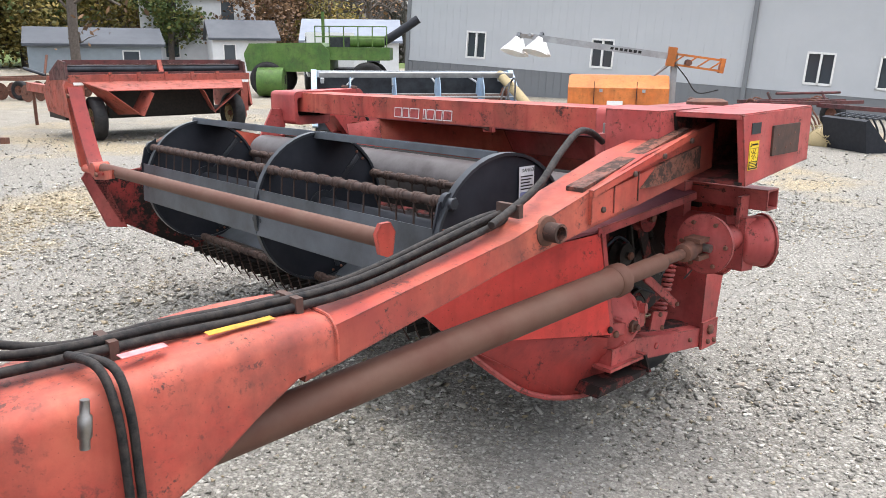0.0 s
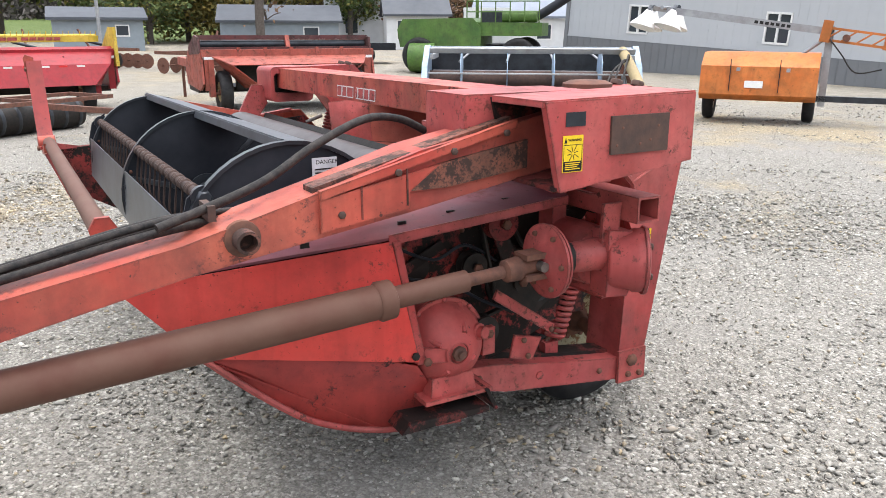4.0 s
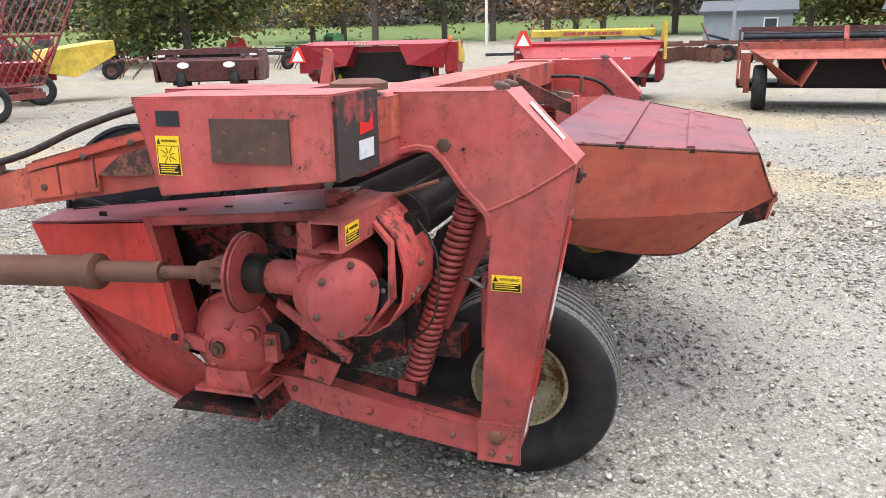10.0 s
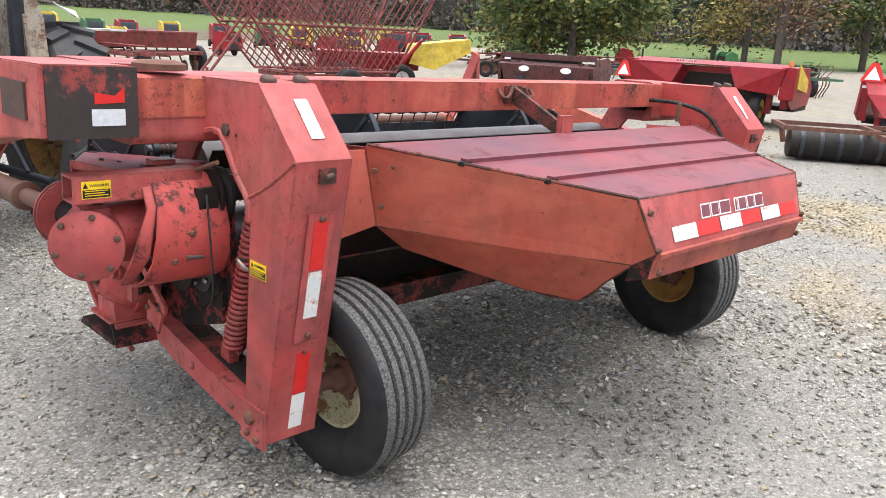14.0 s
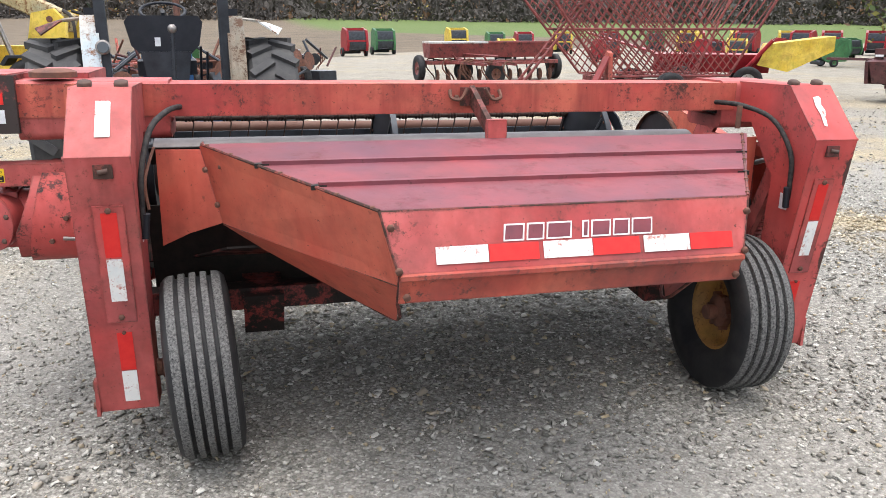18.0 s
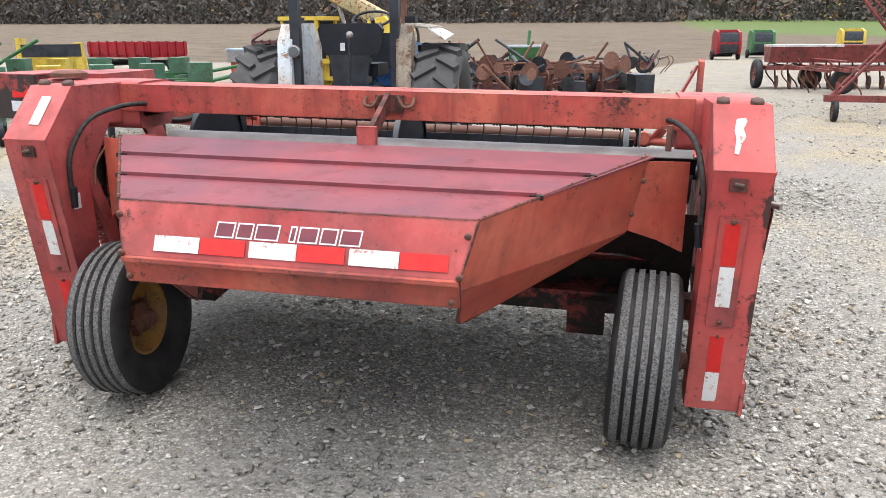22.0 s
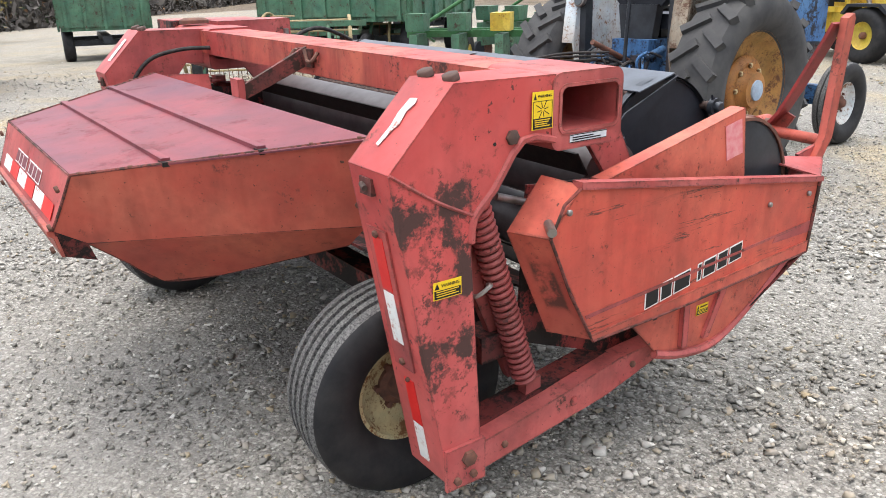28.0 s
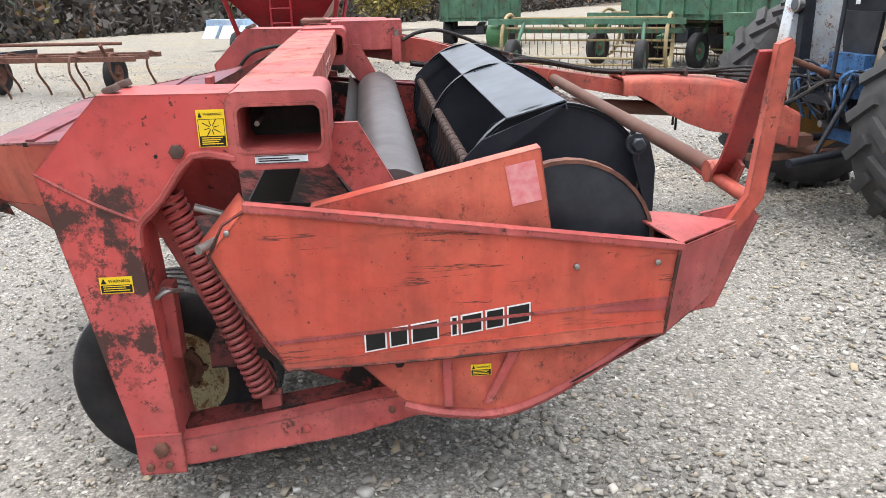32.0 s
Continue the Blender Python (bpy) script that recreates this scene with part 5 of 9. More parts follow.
# black sheet that deepens the shade behind the pulleys
part("dark_guard", prism([(.56, 1.02), (.30, 1.03), (.29, .62), (.42, .52), (.56, .66)], "x", -1.478, -1.472, .002), GREASE_AND_SHADE, mower, "black guard behind the pulleys, oil and shade in its colour")
pulley(.50, .71, .125, -1.48, GREASE_AND_SHADE)
pulley(.71, .80, .05, -1.50, GREASE_AND_SHADE)
pulley(.70, .575, .055, -1.56, GREASE_AND_SHADE)
pulley(.28, .985, .10, -1.47, GREASE_AND_SHADE)
for (y0, z0, y1, z1) in ((.62, 1.05, .49, .84), (.68, .98, .62, .70), (.75, .575, .58, .62), (.56, .87, .40, .66)):
    part("drive_belt", box((-1.545, -.006, 0), (-1.52, .006, Vector((y1 - y0, z1 - z0)).length), .002, Matrix.Translation((0, y0, z0)) @ Matrix.Rotation(-math.atan2(y1 - y0, z1 - z0), 4, "X")), GREASE_AND_SHADE, mower)
part("tension_lever", sheet([(-1.63, .665, .73), (-1.63, .41, .555), (-1.63, .425, .52), (-1.63, .68, .695)], .012, .003), RED_WORN, mower)
part("tension_lever", sheet([(-1.62, .58, .54), (-1.62, .46, .51), (-1.62, .50, .43), (-1.62, .60, .455)], .01, .003), RED_WORN, mower)
part("tension_bracket", box((-1.64, .68, .50), (-1.60, .73, .60), .004), RED, mower)
bolts(mower, [(-1.642, .435, .545), (-1.632, .55, .52), (-1.632, .53, .455), (-1.642, .705, .575)], (-1, 0, 0), .011, .01, RUST)
part("hub_plate", lathe((-1.47, .40, .70), (-1, 0, 0), [(0, .10), (.03, .10), (.035, .05), (.07, .045)], 20), BLACK_STEEL, mower)
for k in range(5):
    bolts(mower, [(-1.50, .40 + .075 * math.cos(k * 1.257), .70 + .075 * math.sin(k * 1.257))], (-1, 0, 0), .012, .014, STEEL)
part("control_rod", rod((-1.57, .12, 1.13), (-1.57, .36, 1.05), .008), RUST, mower)
part("wire", pipe([(-1.57, .20, 1.02), (-1.60, .12, .9), (-1.58, .14, .7), (-1.55, .22, .6)], .004, 5), HOSE, mower)

# ---- reel, rolls and cutter bar ----
RY, RZ, RR = 1.318, .905, .362
reel = part("reel_shaft", rod((-1.40, RY, RZ), (1.20, RY, RZ), .05, 18), BLACK, mower, "black reel with plates, rusty tine bars and wire tines")
for x, rr in ((-1.40, RR), (-.18, RR), (1.05, RR * .97)):
    disc = part("reel_disc", lathe((x, RY, RZ), (-1, 0, 0), [(0, rr), (.006, rr), (.008, rr * .96), (.008, .05)], 48), BLACK, reel)
    part("disc_rim", lathe((x + .012, RY, RZ), (-1, 0, 0), [(0, rr + .004), (.03, rr + .004), (.03, rr - .008), (0, rr - .008)], 48, False), BLACK_STEEL, disc)
    part("hub_flange", lathe((x + .03, RY, RZ), (-1, 0, 0), [(0, .07), (.05, .07), (.055, .085), (.065, .085)], 20), BLACK_STEEL, disc)
    for k in range(3):
        a = radians(15 + 120 * k)
        part("disc_strap", box((x - .014, .05, -.012), (x - .008, rr * .9, .012), .002, Matrix.Translation((0, RY, RZ)) @ Matrix.Rotation(a, 4, "X")), BLACK_STEEL, disc)
    bolts(disc, [(x - .009, RY + rr * .93 * math.cos(q), RZ + rr * .93 * math.sin(q)) for q in (.2, .35, 2.3, 2.45, 4.4, 4.55)], (-1, 0, 0), .008, .006, RUST)
part("tube_stub", rod((1.05, RY, RZ), (1.46, RY, RZ), .04, 16), BLACK_STEEL, reel)
PH = radians(37)
RB = RR * .955


def on_reel(angle, r=RR):
    return (RY + math.cos(angle) * r, RZ + math.sin(angle) * r)


for k in range(3):
    a = PH + k * 6.28319 / 3
    p = on_reel(a, RB)
    bar = part("tine_bar", rod((-1.38, *p), (1.13, *p), .017, 12), TINE_RUST, reel, "rusty tine bar wound with spring coils")
    lead = 36 if k == 1 else 17
    q0, q1 = on_reel(a - radians(lead), RR * .995), on_reel(a - radians(lead + 34), RR * 1.01)
    lip = on_reel(a - radians(lead + 35), RR * .93)
    for x0, x1 in ((-1.385, -.182), (-.178, 1.10)):
        bat = part("bat_plate", sheet([(x0, *q0), (x1, *q0), (x1, *q1), (x0, *q1)], .005), BAT, bar, "blue-grey sheet bat with the sky's sheen in its colour")
        part("bat_lip", sheet([(x0, *q1), (x1, *q1), (x1, *lip), (x0, *lip)], .004), BAT, bat)
        bolts(bat, [((x1 if x1 < 0 else x0) + (.03 if x1 > 0 else -.03), *on_reel(a - radians(lead + 17 + e), RR * .965)) for e in (-6, 6)], (0, math.cos(a - radians(lead + 17)), math.sin(a - radians(lead + 17))), .012, .008, BLACK_STEEL)
    # bat end brackets beside the outer discs
    for x in (-1.392, 1.115):
        br = part("bat_bracket", prism([on_reel(a + radians(9), RR * 1.0), on_reel(a - radians(4), RR * 1.07), on_reel(a - radians(18), RR * 1.02), on_reel(a - radians(lead + 34), RR * 1.0), on_reel(a - radians(lead + 26), RR * .90), on_reel(a - radians(8), RR * .84)], "x", x - .004, x + .004, .002), BLACK, bar)
        bolts(br, [(x + (.004 if x > 0 else -.004), *p)], (1 if x > 0 else -1, 0, 0), .026, .03, BLACK_STEEL, "pivot_nut")
        part("pivot_boss", lathe((x - .012, *p), (1, 0, 0), [(0, .038), (.024, .038)], 16), BLACK_STEEL, br)
    ta = radians(-80 - 10 * k)
    base = None
    for i in range(25):
        x = -1.335 + i * .1015
        if base is None:
            tb = add_pipe(bmesh.new(), [(0, 0, 0), (.02, .03 * math.cos(ta), .03 * math.sin(ta)), (.006, .12 * math.cos(ta), .12 * math.sin(ta)), (0, .19 * math.cos(ta - .12), .19 * math.sin(ta - .12))], .0042, 5)
            for c in range(3):
                add_lathe(tb, (-.028 + c * .019, 0, 0), (1, 0, 0), [(0, .018), (.004, .023), (.012, .023), (.016, .018)], 9)
            base = part("tine", tb, TINE_RUST, bar)
        else:
            o = new("tine", base.data)
            o.parent = bar
        (base if i == 0 else o).location = (x, *p)
dl = facing((-1.4165, 1.205, 1.135), (0, -1, 0), (0, .04, 1))
lab = part("danger_label", plate_at(dl, .085, .15), LABEL_WHITE, reel, "white danger label with small print")
words("DANGER", .019, INK, dl @ Matrix.Translation((.008, .06, .0016)), lab)
part("small_print", flat_bars(dl, [(-.034, .035 - .012 * k, .034 - .008 * (k % 3), .040 - .012 * k) for k in range(5)]), INK, lab)
part("picture_panel", flat_bars(dl, [(-.036, -.068, .036, -.022)]), plain("label_blue", (.16, .19, .34), None, .5), lab)

part("upper_roll", lathe((-1.36, .72, .985), (1, 0, 0), [(0, .03), (.01, .13), (2.71, .13), (2.72, .03)], 30), ROLL_STEEL, mower, "smooth rubbed steel conditioner roll")
part("lower_roll", lathe((-1.36, .78, .70), (1, 0, 0), [(0, .03), (.01, .11), (2.71, .11), (2.72, .03)], 24), ROLL_STEEL, mower)
part("roll_shield", sheet([(-1.36, .60, 1.02), (1.36, .60, 1.02), (1.36, .55, 1.10), (-1.36, .55, 1.10)], .006), GREASE_AND_SHADE, mower)
for s in (-1, 1):
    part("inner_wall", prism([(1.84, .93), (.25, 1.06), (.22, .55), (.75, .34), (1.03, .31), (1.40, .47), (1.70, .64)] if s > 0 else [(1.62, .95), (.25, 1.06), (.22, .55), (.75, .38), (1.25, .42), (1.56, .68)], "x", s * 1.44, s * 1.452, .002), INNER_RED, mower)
    part("roll_hanger", prism([(.55, 1.28), (.62, 1.28), (.80, .95), (.72, .90), (.52, 1.16)], "x", s * 1.40, s * 1.42, .003), RED_WORN, mower)
part("cutter_bar", box((-1.43, 1.04, .40), (1.43, 1.18, .432), .004), GREASE_AND_SHADE, mower, "dark greasy cutter bar")
part("pan_floor", sheet([(-1.44, 1.06, .415), (1.44, 1.06, .415), (1.44, .70, .55), (-1.44, .70, .55)], .006), GREASE_AND_SHADE, mower)
gm = None
for i in range(37):
    x = -1.40 + i * .0762
    if gm is None:
        gm = part("knife_guard", add_prism(bmesh.new(), [(-.02, 0), (.02, 0), (.013, .08), (0, .145), (-.013, .08)], "z", .395, .425), GREASE_AND_SHADE, mower)
        gm.location = (x, 1.14, 0)
    else:
        g2 = new("knife_guard", gm.data)
        g2.parent, g2.location = mower, (x, 1.14, 0)
part("push_bar", pipe([(-1.40, 1.885, 1.03), (-.2, 1.88, 1.02), (1.06, 1.875, 1.015), (1.18, 1.875, 1.01)], .032, 12, 4), SHAFT, mower, "rusty tube across the front of the reel")
part("push_bar_plate", prism([(1.845, 1.05), (1.865, 1.085), (1.905, 1.085), (1.925, 1.05), (1.91, .98), (1.86, .96)], "x", -1.405, -1.385, .004), ORANGE_RED, mower)

# right-hand divider side
panel = part("divider_panel", prism([(.30, 1.088), (1.57, .905), (1.535, .62), (.80, .585), (.37, .58), (.18, .95)], "x", 1.618, 1.63, .003), PANEL, mower, "large orange-red side panel with scratches")
part("panel_band", prism([(1.535, .665), (1.535, .62), (.80, .585), (.37, .58), (.36, .60), (.80, .625)], "x", 1.628, 1.638, .003), ORANGE_RED, panel)
part("top_rim", prism([(.29, 1.10), (1.58, .915), (1.58, .895), (.29, 1.078)], "x", 1.60, 1.642, .004), RED_WORN, panel)
part("rear_bend", sheet([(1.628, .30, 1.088), (1.628, .18, .95), (1.50, .13, .95), (1.50, .26, 1.10)], .006), ORANGE_RED, panel)
part("rear_bend", sheet([(1.628, .18, .95), (1.628, .37, .58), (1.50, .30, .58), (1.50, .13, .95)], .006), ORANGE_RED, panel)
part("crease", sheet([(1.6305, .34, .66), (1.6305, 1.54, .735), (1.6305, 1.54, .745), (1.6305, .335, .672)], .003), RED_WORN, panel)
part("red_patch", sheet([(1.6305, 1.30, .70), (1.6305, 1.545, .70), (1.6305, 1.55, .74), (1.6305, 1.32, .728)], .0015), RED, panel)
nose = part("nose_sheet", sheet([(1.628, 1.57, .905), (1.628, 1.535, .62), (1.52, 1.72, .69), (1.50, 1.80, .925)], .006), RED_WORN, mower)
part("nose_top", sheet([(1.628, 1.57, .91), (1.50, 1.80, .93), (1.44, 1.60, .95), (1.44, 1.45, .965)], .006), RED_WORN, nose)
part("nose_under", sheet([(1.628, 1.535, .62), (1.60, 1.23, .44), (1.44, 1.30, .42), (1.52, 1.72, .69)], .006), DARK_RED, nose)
sm = facing((1.6305, .86, .685), (0, 1, .14), (0, -.14, 1))
logo_bars(sm, .52, .064, 8, panel, WHITE, "black block with a white edge", INK)
lowp = part("lower_side_panel", prism([(.55, .60), (1.50, .62), (1.23, .43), (1.05, .36), (.86, .385), (.72, .42)], "x", 1.585, 1.595, .003), ORANGE_RED, mower)
part("lower_rim", pipe([(1.59, 1.50, .61), (1.59, 1.23, .43), (1.60, 1.03, .36), (1.60, .84, .375), (1.595, .72, .41)], .017, 6), RED_WORN, lowp)
part("stiffener", prism([(.84, .60), (.87, .60), (.875, .40), (.845, .40)], "x", 1.59, 1.615, .003), RED_WORN, lowp)
part("stiffener", prism([(1.06, .60), (1.10, .60), (1.00, .40), (.97, .40)], "x", 1.59, 1.61, .003), RED_WORN, lowp)
# hole drawn as a black disc, its shade in the colour
bolts(lowp, [(1.595, .71, .555)], (1, 0, 0), .016, .003, GREASE_AND_SHADE, "hole")
warning_label(lowp, facing((1.5965, .965, .515), (0, 1, 0), (0, 0, 1)), .065, .04, False)
flap = part("reel_side_wedge", prism([(.47, 1.06), (1.15, 1.21), (1.19, .94), (.47, 1.0)], "x", 1.50, 1.56, .004), ORANGE_RED, mower)
part("pink_label", plate_at(facing((1.5615, 1.10, 1.105), (0, 1, .2), (0, -.2, 1)), .09, .125), PINK, flap, "faded pink sticker")
part("end_disc", lathe((1.49, 1.245, .87), (1, 0, 0), [(0, .28), (.01, .28), (.014, .265), (.014, .03)], 36), BLACK_STEEL, mower, "dark round end shield")
part("disc_rim", lathe((1.475, 1.245, .87), (1, 0, 0), [(0, .288), (.035, .288), (.035, .276), (0, .276)], 36, False), RUST, mower)
part("divider_arm", sheet([(1.448, 1.770, .902), (1.448, 1.842, 1.008), (1.448, 1.885, 1.475), (1.448, 1.925, 1.492), (1.448, 1.938, 1.47), (1.448, 1.893, 1.0), (1.448, 1.820, .895)], .034, .006), ORANGE_RED, mower, "upright bent divider bar")
bend = part("divider_strap", ribbon(((1.03, .992), (1.10, .985), (1.165, .992), (1.215, 1.020), (1.255, 1.070), (1.305, 1.160), (1.365, 1.280), (1.415, 1.380), (1.447, 1.452)), 1.845, 1.925, .013), SKID_RED, mower, "bent crimson strap up to the divider bar")
part("strap_plate", prism([(.90, 1.035), (.915, .985), (1.05, .962), (1.18, .952), (1.255, .985), (1.30, 1.06), (1.262, 1.075), (1.215, 1.022), (1.15, 1.0), (1.05, 1.012)], "y", 1.90, 1.914, .003), ORANGE_RED, bend)
part("strap_lug", lathe((1.16, 1.885, 1.012), (0, 1, 0), [(-.045, .04), (.045, .04)], 18), ORANGE_RED, bend)
part("stay_tube", rod((1.10, 1.875, .995), (1.46, 1.868, .985), .024, 14), ORANGE_RED, bend)
bolts(bend, [(1.42, 1.927, 1.41), (1.10, 1.927, .99)], (0, 1, 0), .014, .012)
part("divider_foot", prism([(1.70, .95), (1.86, .98), (1.90, .93), (1.78, .62), (1.66, .60), (1.76, .88)], "x", 1.44, 1.455, .004), RED_WORN, mower)
bolts(mower, [(1.64, .24, 1.02), (1.632, 1.25, .86), (1.632, 1.50, .86)], (1, 0, 0), .010, .01, STEEL)
part("latch_bolt", rod((1.60, .20, .985), (1.66, .16, .98), .014), STEEL, mower)
part("roll_link", rod((1.46, .12, 1.05), (1.46, .30, .99), .012), STEEL, mower)

# rusty hems along the sheet edges
for s in (-1, 1):
    part("hem", pipe([(s * 1.118, -.09, 1.197), (s * .85, -.495, 1.147), (s * .611, -.859, 1.102)], .0055, 6, 3), SEAM, mower)
    part("hem", pipe([(s * .611, -.859, 1.100), (s * .589, -.893, 1.01), (s * .566, -.928, .925)], .005, 6, 3), SEAM, mower)
    part("hem", pipe([(s * 1.057, -.085, .90), (s * .80, -.46, .881), (s * .55, -.83, .862)], .004, 6, 3), SEAM, mower)
    part("hem", pipe([(s * .548, -.83, .862), (s * .527, -.71, .76), (s * .505, -.60, .665), (s * .60, -.42, .675), (s * .92, -.08, .80)], .006, 6, 3), SEAM, mower)
    bolts(mower, [(s * (1.118 - .507 * f), -.088 - .77 * f, 1.199 - .097 * f) for f in (.04, .2, .5, .8, .97)], (0, 0, 1), .008, .007, RUST)
    bolts(mower, [(s * (1.095 - .5 * f), -.10 - .75 * f, 1.13 - .07 * f) for f in (.08, .9)], (s, -.6, 0), .008, .007, RUST)
part("hem", pipe([(-.61, -.859, 1.099), (0, -.860, 1.099), (.61, -.859, 1.099)], .004, 6, 2), SEAM, mower)
part("hem", pipe([(1.634, .30, 1.086), (1.634, .18, .95), (1.634, .37, .58)], .005, 6, 2), SEAM, mower)
part("hem", pipe([(1.634, 1.568, .905), (1.634, 1.536, .62)], .007, 6, 2), SEAM, mower)
part("hem", pipe([(1.636, .37, .578), (1.636, .80, .583), (1.636, 1.535, .62)], .005, 6, 2), SEAM, mower)
# small wires and pins about the legs
part("lift_chain", pipe([(-1.30, .12, 1.16), (-1.33, .02, 1.05), (-1.32, -.02, .95)], .006, 6), RUST, mower)
part("guide_pin", rod((1.20, .06, 1.20), (1.20, .06, 1.30), .012), RUST, mower)
# grease lines, belts and a guard rod in the drive side
part("grease_line", pipe([(-1.50, 1.0, .90), (-1.52, .86, .84), (-1.53, .74, .88), (-1.52, .60, .80)], .006, 6), BLACK, mower)
part("grease_line", pipe([(-1.50, .95, .78), (-1.53, .80, .74), (-1.56, .66, .66), (-1.58, .52, .60)], .006, 6), BLACK, mower)
part("guard_rod", rod((-1.56, 1.06, .93), (-1.56, .50, 1.02), .009), RUST, mower)
part("idler_arm", sheet([(-1.56, .66, .96), (-1.56, .60, .97), (-1.56, .53, .78), (-1.56, .58, .76)], .012, .003), DARK_RED, mower)
part("belt_guard", sheet([(-1.50, .98, .82), (-1.50, .82, .90), (-1.50, .80, .87), (-1.50, .96, .79)], .01, .002), DARK_RED, mower)
bolts(mower, [(-1.472, .95, .88), (-1.472, .84, .70), (-1.472, .72, .92), (-1.472, 1.02, .70)], (-1, 0, 0), .010, .01, RUST)
for y, z in ((.90, .80), (.98, .66)):
    part("oil_patch", lathe((-1.4705, y, z), (-1, 0, 0), [(0, .05), (.0015, .046)], 14), GREASE_AND_SHADE, mower)
# wheel-side cross tube and its bolts
for s in (-1, 1):
    bolts(mower, [(s * 1.5355, .10, .262), (s * 1.5355, .68, .36)], (s, 0, 0), .012, .01, RUST)
    part("axle_cap", lathe((s * 1.292, -.06, .355 + .0148 * s * 1.165), (s, 0, 0), [(0, .045), (.02, .042), (.03, .02)], 14), RUST, mower)


# ---- the yard round the mower ----
BLUE = paint("tractor_blue", (.04, .13, .31), (.08, .19, .36), worn=(.02, .02, .025), amount=.7)
FADED_WHITE = paint("chalky_white_paint", (.62, .61, .57), (.50, .48, .44), worn=(.22, .11, .06), amount=.6)
RUSTED_FENDER = paint("rusted_fender_paint", (.30, .26, .20), (.17, .11, .07), worn=(.10, .055, .035), amount=.75, streak=.9)
OLIVE = paint("bright_olive_paint", (.075, .15, .03), (.10, .18, .045), worn=(.05, .05, .03), amount=.3)
GREEN = paint("green_paint", (.04, .14, .05), (.06, .18, .07), worn=(.05, .05, .03), amount=.35)
DULL_GREEN = paint("dull_green_paint", (.06, .15, .09), (.09, .19, .12), worn=(.06, .04, .03), amount=.5)
IMPL_RED = paint("implement_red", (.27, .011, .018), (.31, .022, .030), worn=(.08, .025, .02), amount=.2, weather=.3, grime=.3, rough=.35)
BARN_RED = paint("implement_barn_red", (.20, .040, .038), (.27, .072, .062), worn=(.06, .034, .028), amount=.6)
OLD_RED = paint("implement_old_red", (.40, .08, .055), (.34, .10, .075), worn=(.08, .04, .03), amount=.5)
MAROON = paint("maroon_paint", (.13, .035, .035), (.10, .05, .048), worn=(.03, .022, .02), amount=.6)
IMPL_YELLOW = paint("implement_yellow", (.62, .42, .04), (.68, .50, .10), worn=(.18, .09, .03), amount=.3)
ORANGE = paint("machine_orange", (.56, .145, .03), (.60, .19, .05), worn=(.2, .09, .03), amount=.25)
SILVER = paint("silver_blue_paint", (.40, .46, .52), (.52, .55, .58), worn=(.15, .12, .1), amount=.3)
SILVER_BLUE = paint("pale_blue_paint", (.33, .44, .58), (.42, .52, .62), worn=(.15, .12, .1), amount=.2)
GREY_METAL = plain("galvanised", (.36, .37, .38), (.25, .25, .26), .5, .5, scale=6)
WALL_WHITE = plain("wall_cladding", (.43, .445, .465), (.40, .415, .435), .5, 0, scale=.8, relief=.02)
WALL_GREY = plain("wainscot_cladding", (.17, .18, .19), (.15, .155, .165), .5, 0, scale=.8, relief=.02)
PALE_ROOF = plain("pale_roof_metal", (.20, .225, .27), (.16, .18, .22), .5, 0, scale=1.5, relief=.05)
ROOF_GREY = plain("roof_metal", (.075, .083, .098), (.055, .062, .075), .6, 0, scale=1.5, relief=.05)
SIDING = plain("white_siding", (.62, .63, .64), (.54, .55, .56), .6, 0, scale=2, relief=.05)
SHED_GREY = plain("shed_siding", (.24, .28, .31), (.20, .23, .26), .6, 0, scale=2, relief=.05)
BARK = plain("bark", (.12, .10, .085), (.06, .05, .045), .9, 0, scale=9, relief=.8)
HAY = plain("old_hay", (.36, .29, .16), (.24, .19, .11), .9, 0, scale=30, relief=.8)


def glass_material():
    m, n, l, b = nodes_of("window_glass")
    b.inputs["Base Color"].default_value = (.05, .06, .07, 1)
    b.inputs["Roughness"].default_value = .08
    return m


GLASS = glass_material()


def leaf_material(name, a, b_, c):
    m, n, l, b = nodes_of(name)
    g = n.new("ShaderNodeNewGeometry")
    l.new(ramp(n, l, g.outputs["Random Per Island"], [(0.0, a), (.55, b_), (1.0, c)]), b.inputs["Base Color"])
    b.inputs["Roughness"].default_value = .75
    return m


LEAF_GREEN = leaf_material("leaves_green", (.035, .06, .015), (.075, .11, .025), (.20, .18, .04))
LEAF_GOLD = leaf_material("leaves_gold", (.07, .07, .02), (.17, .14, .03), (.28, .20, .05))
LEAF_RUST = leaf_material("leaves_russet", (.06, .035, .02), (.14, .075, .035), (.20, .11, .05))
LEAF_DARK = leaf_material("leaves_evergreen", (.012, .028, .014), (.025, .045, .02), (.04, .06, .03))
TWIG = leaf_material("twigs", (.040, .035, .031), (.062, .054, .047), (.082, .071, .061))


def at(x, y, heading, dz=0.0):
    """A pose on the ground; heading in degrees turned left from straight ahead."""
    return Matrix.Translation((x, y, ground_z(x, y) + dz)) @ Matrix.Rotation(radians(heading), 4, "Z")


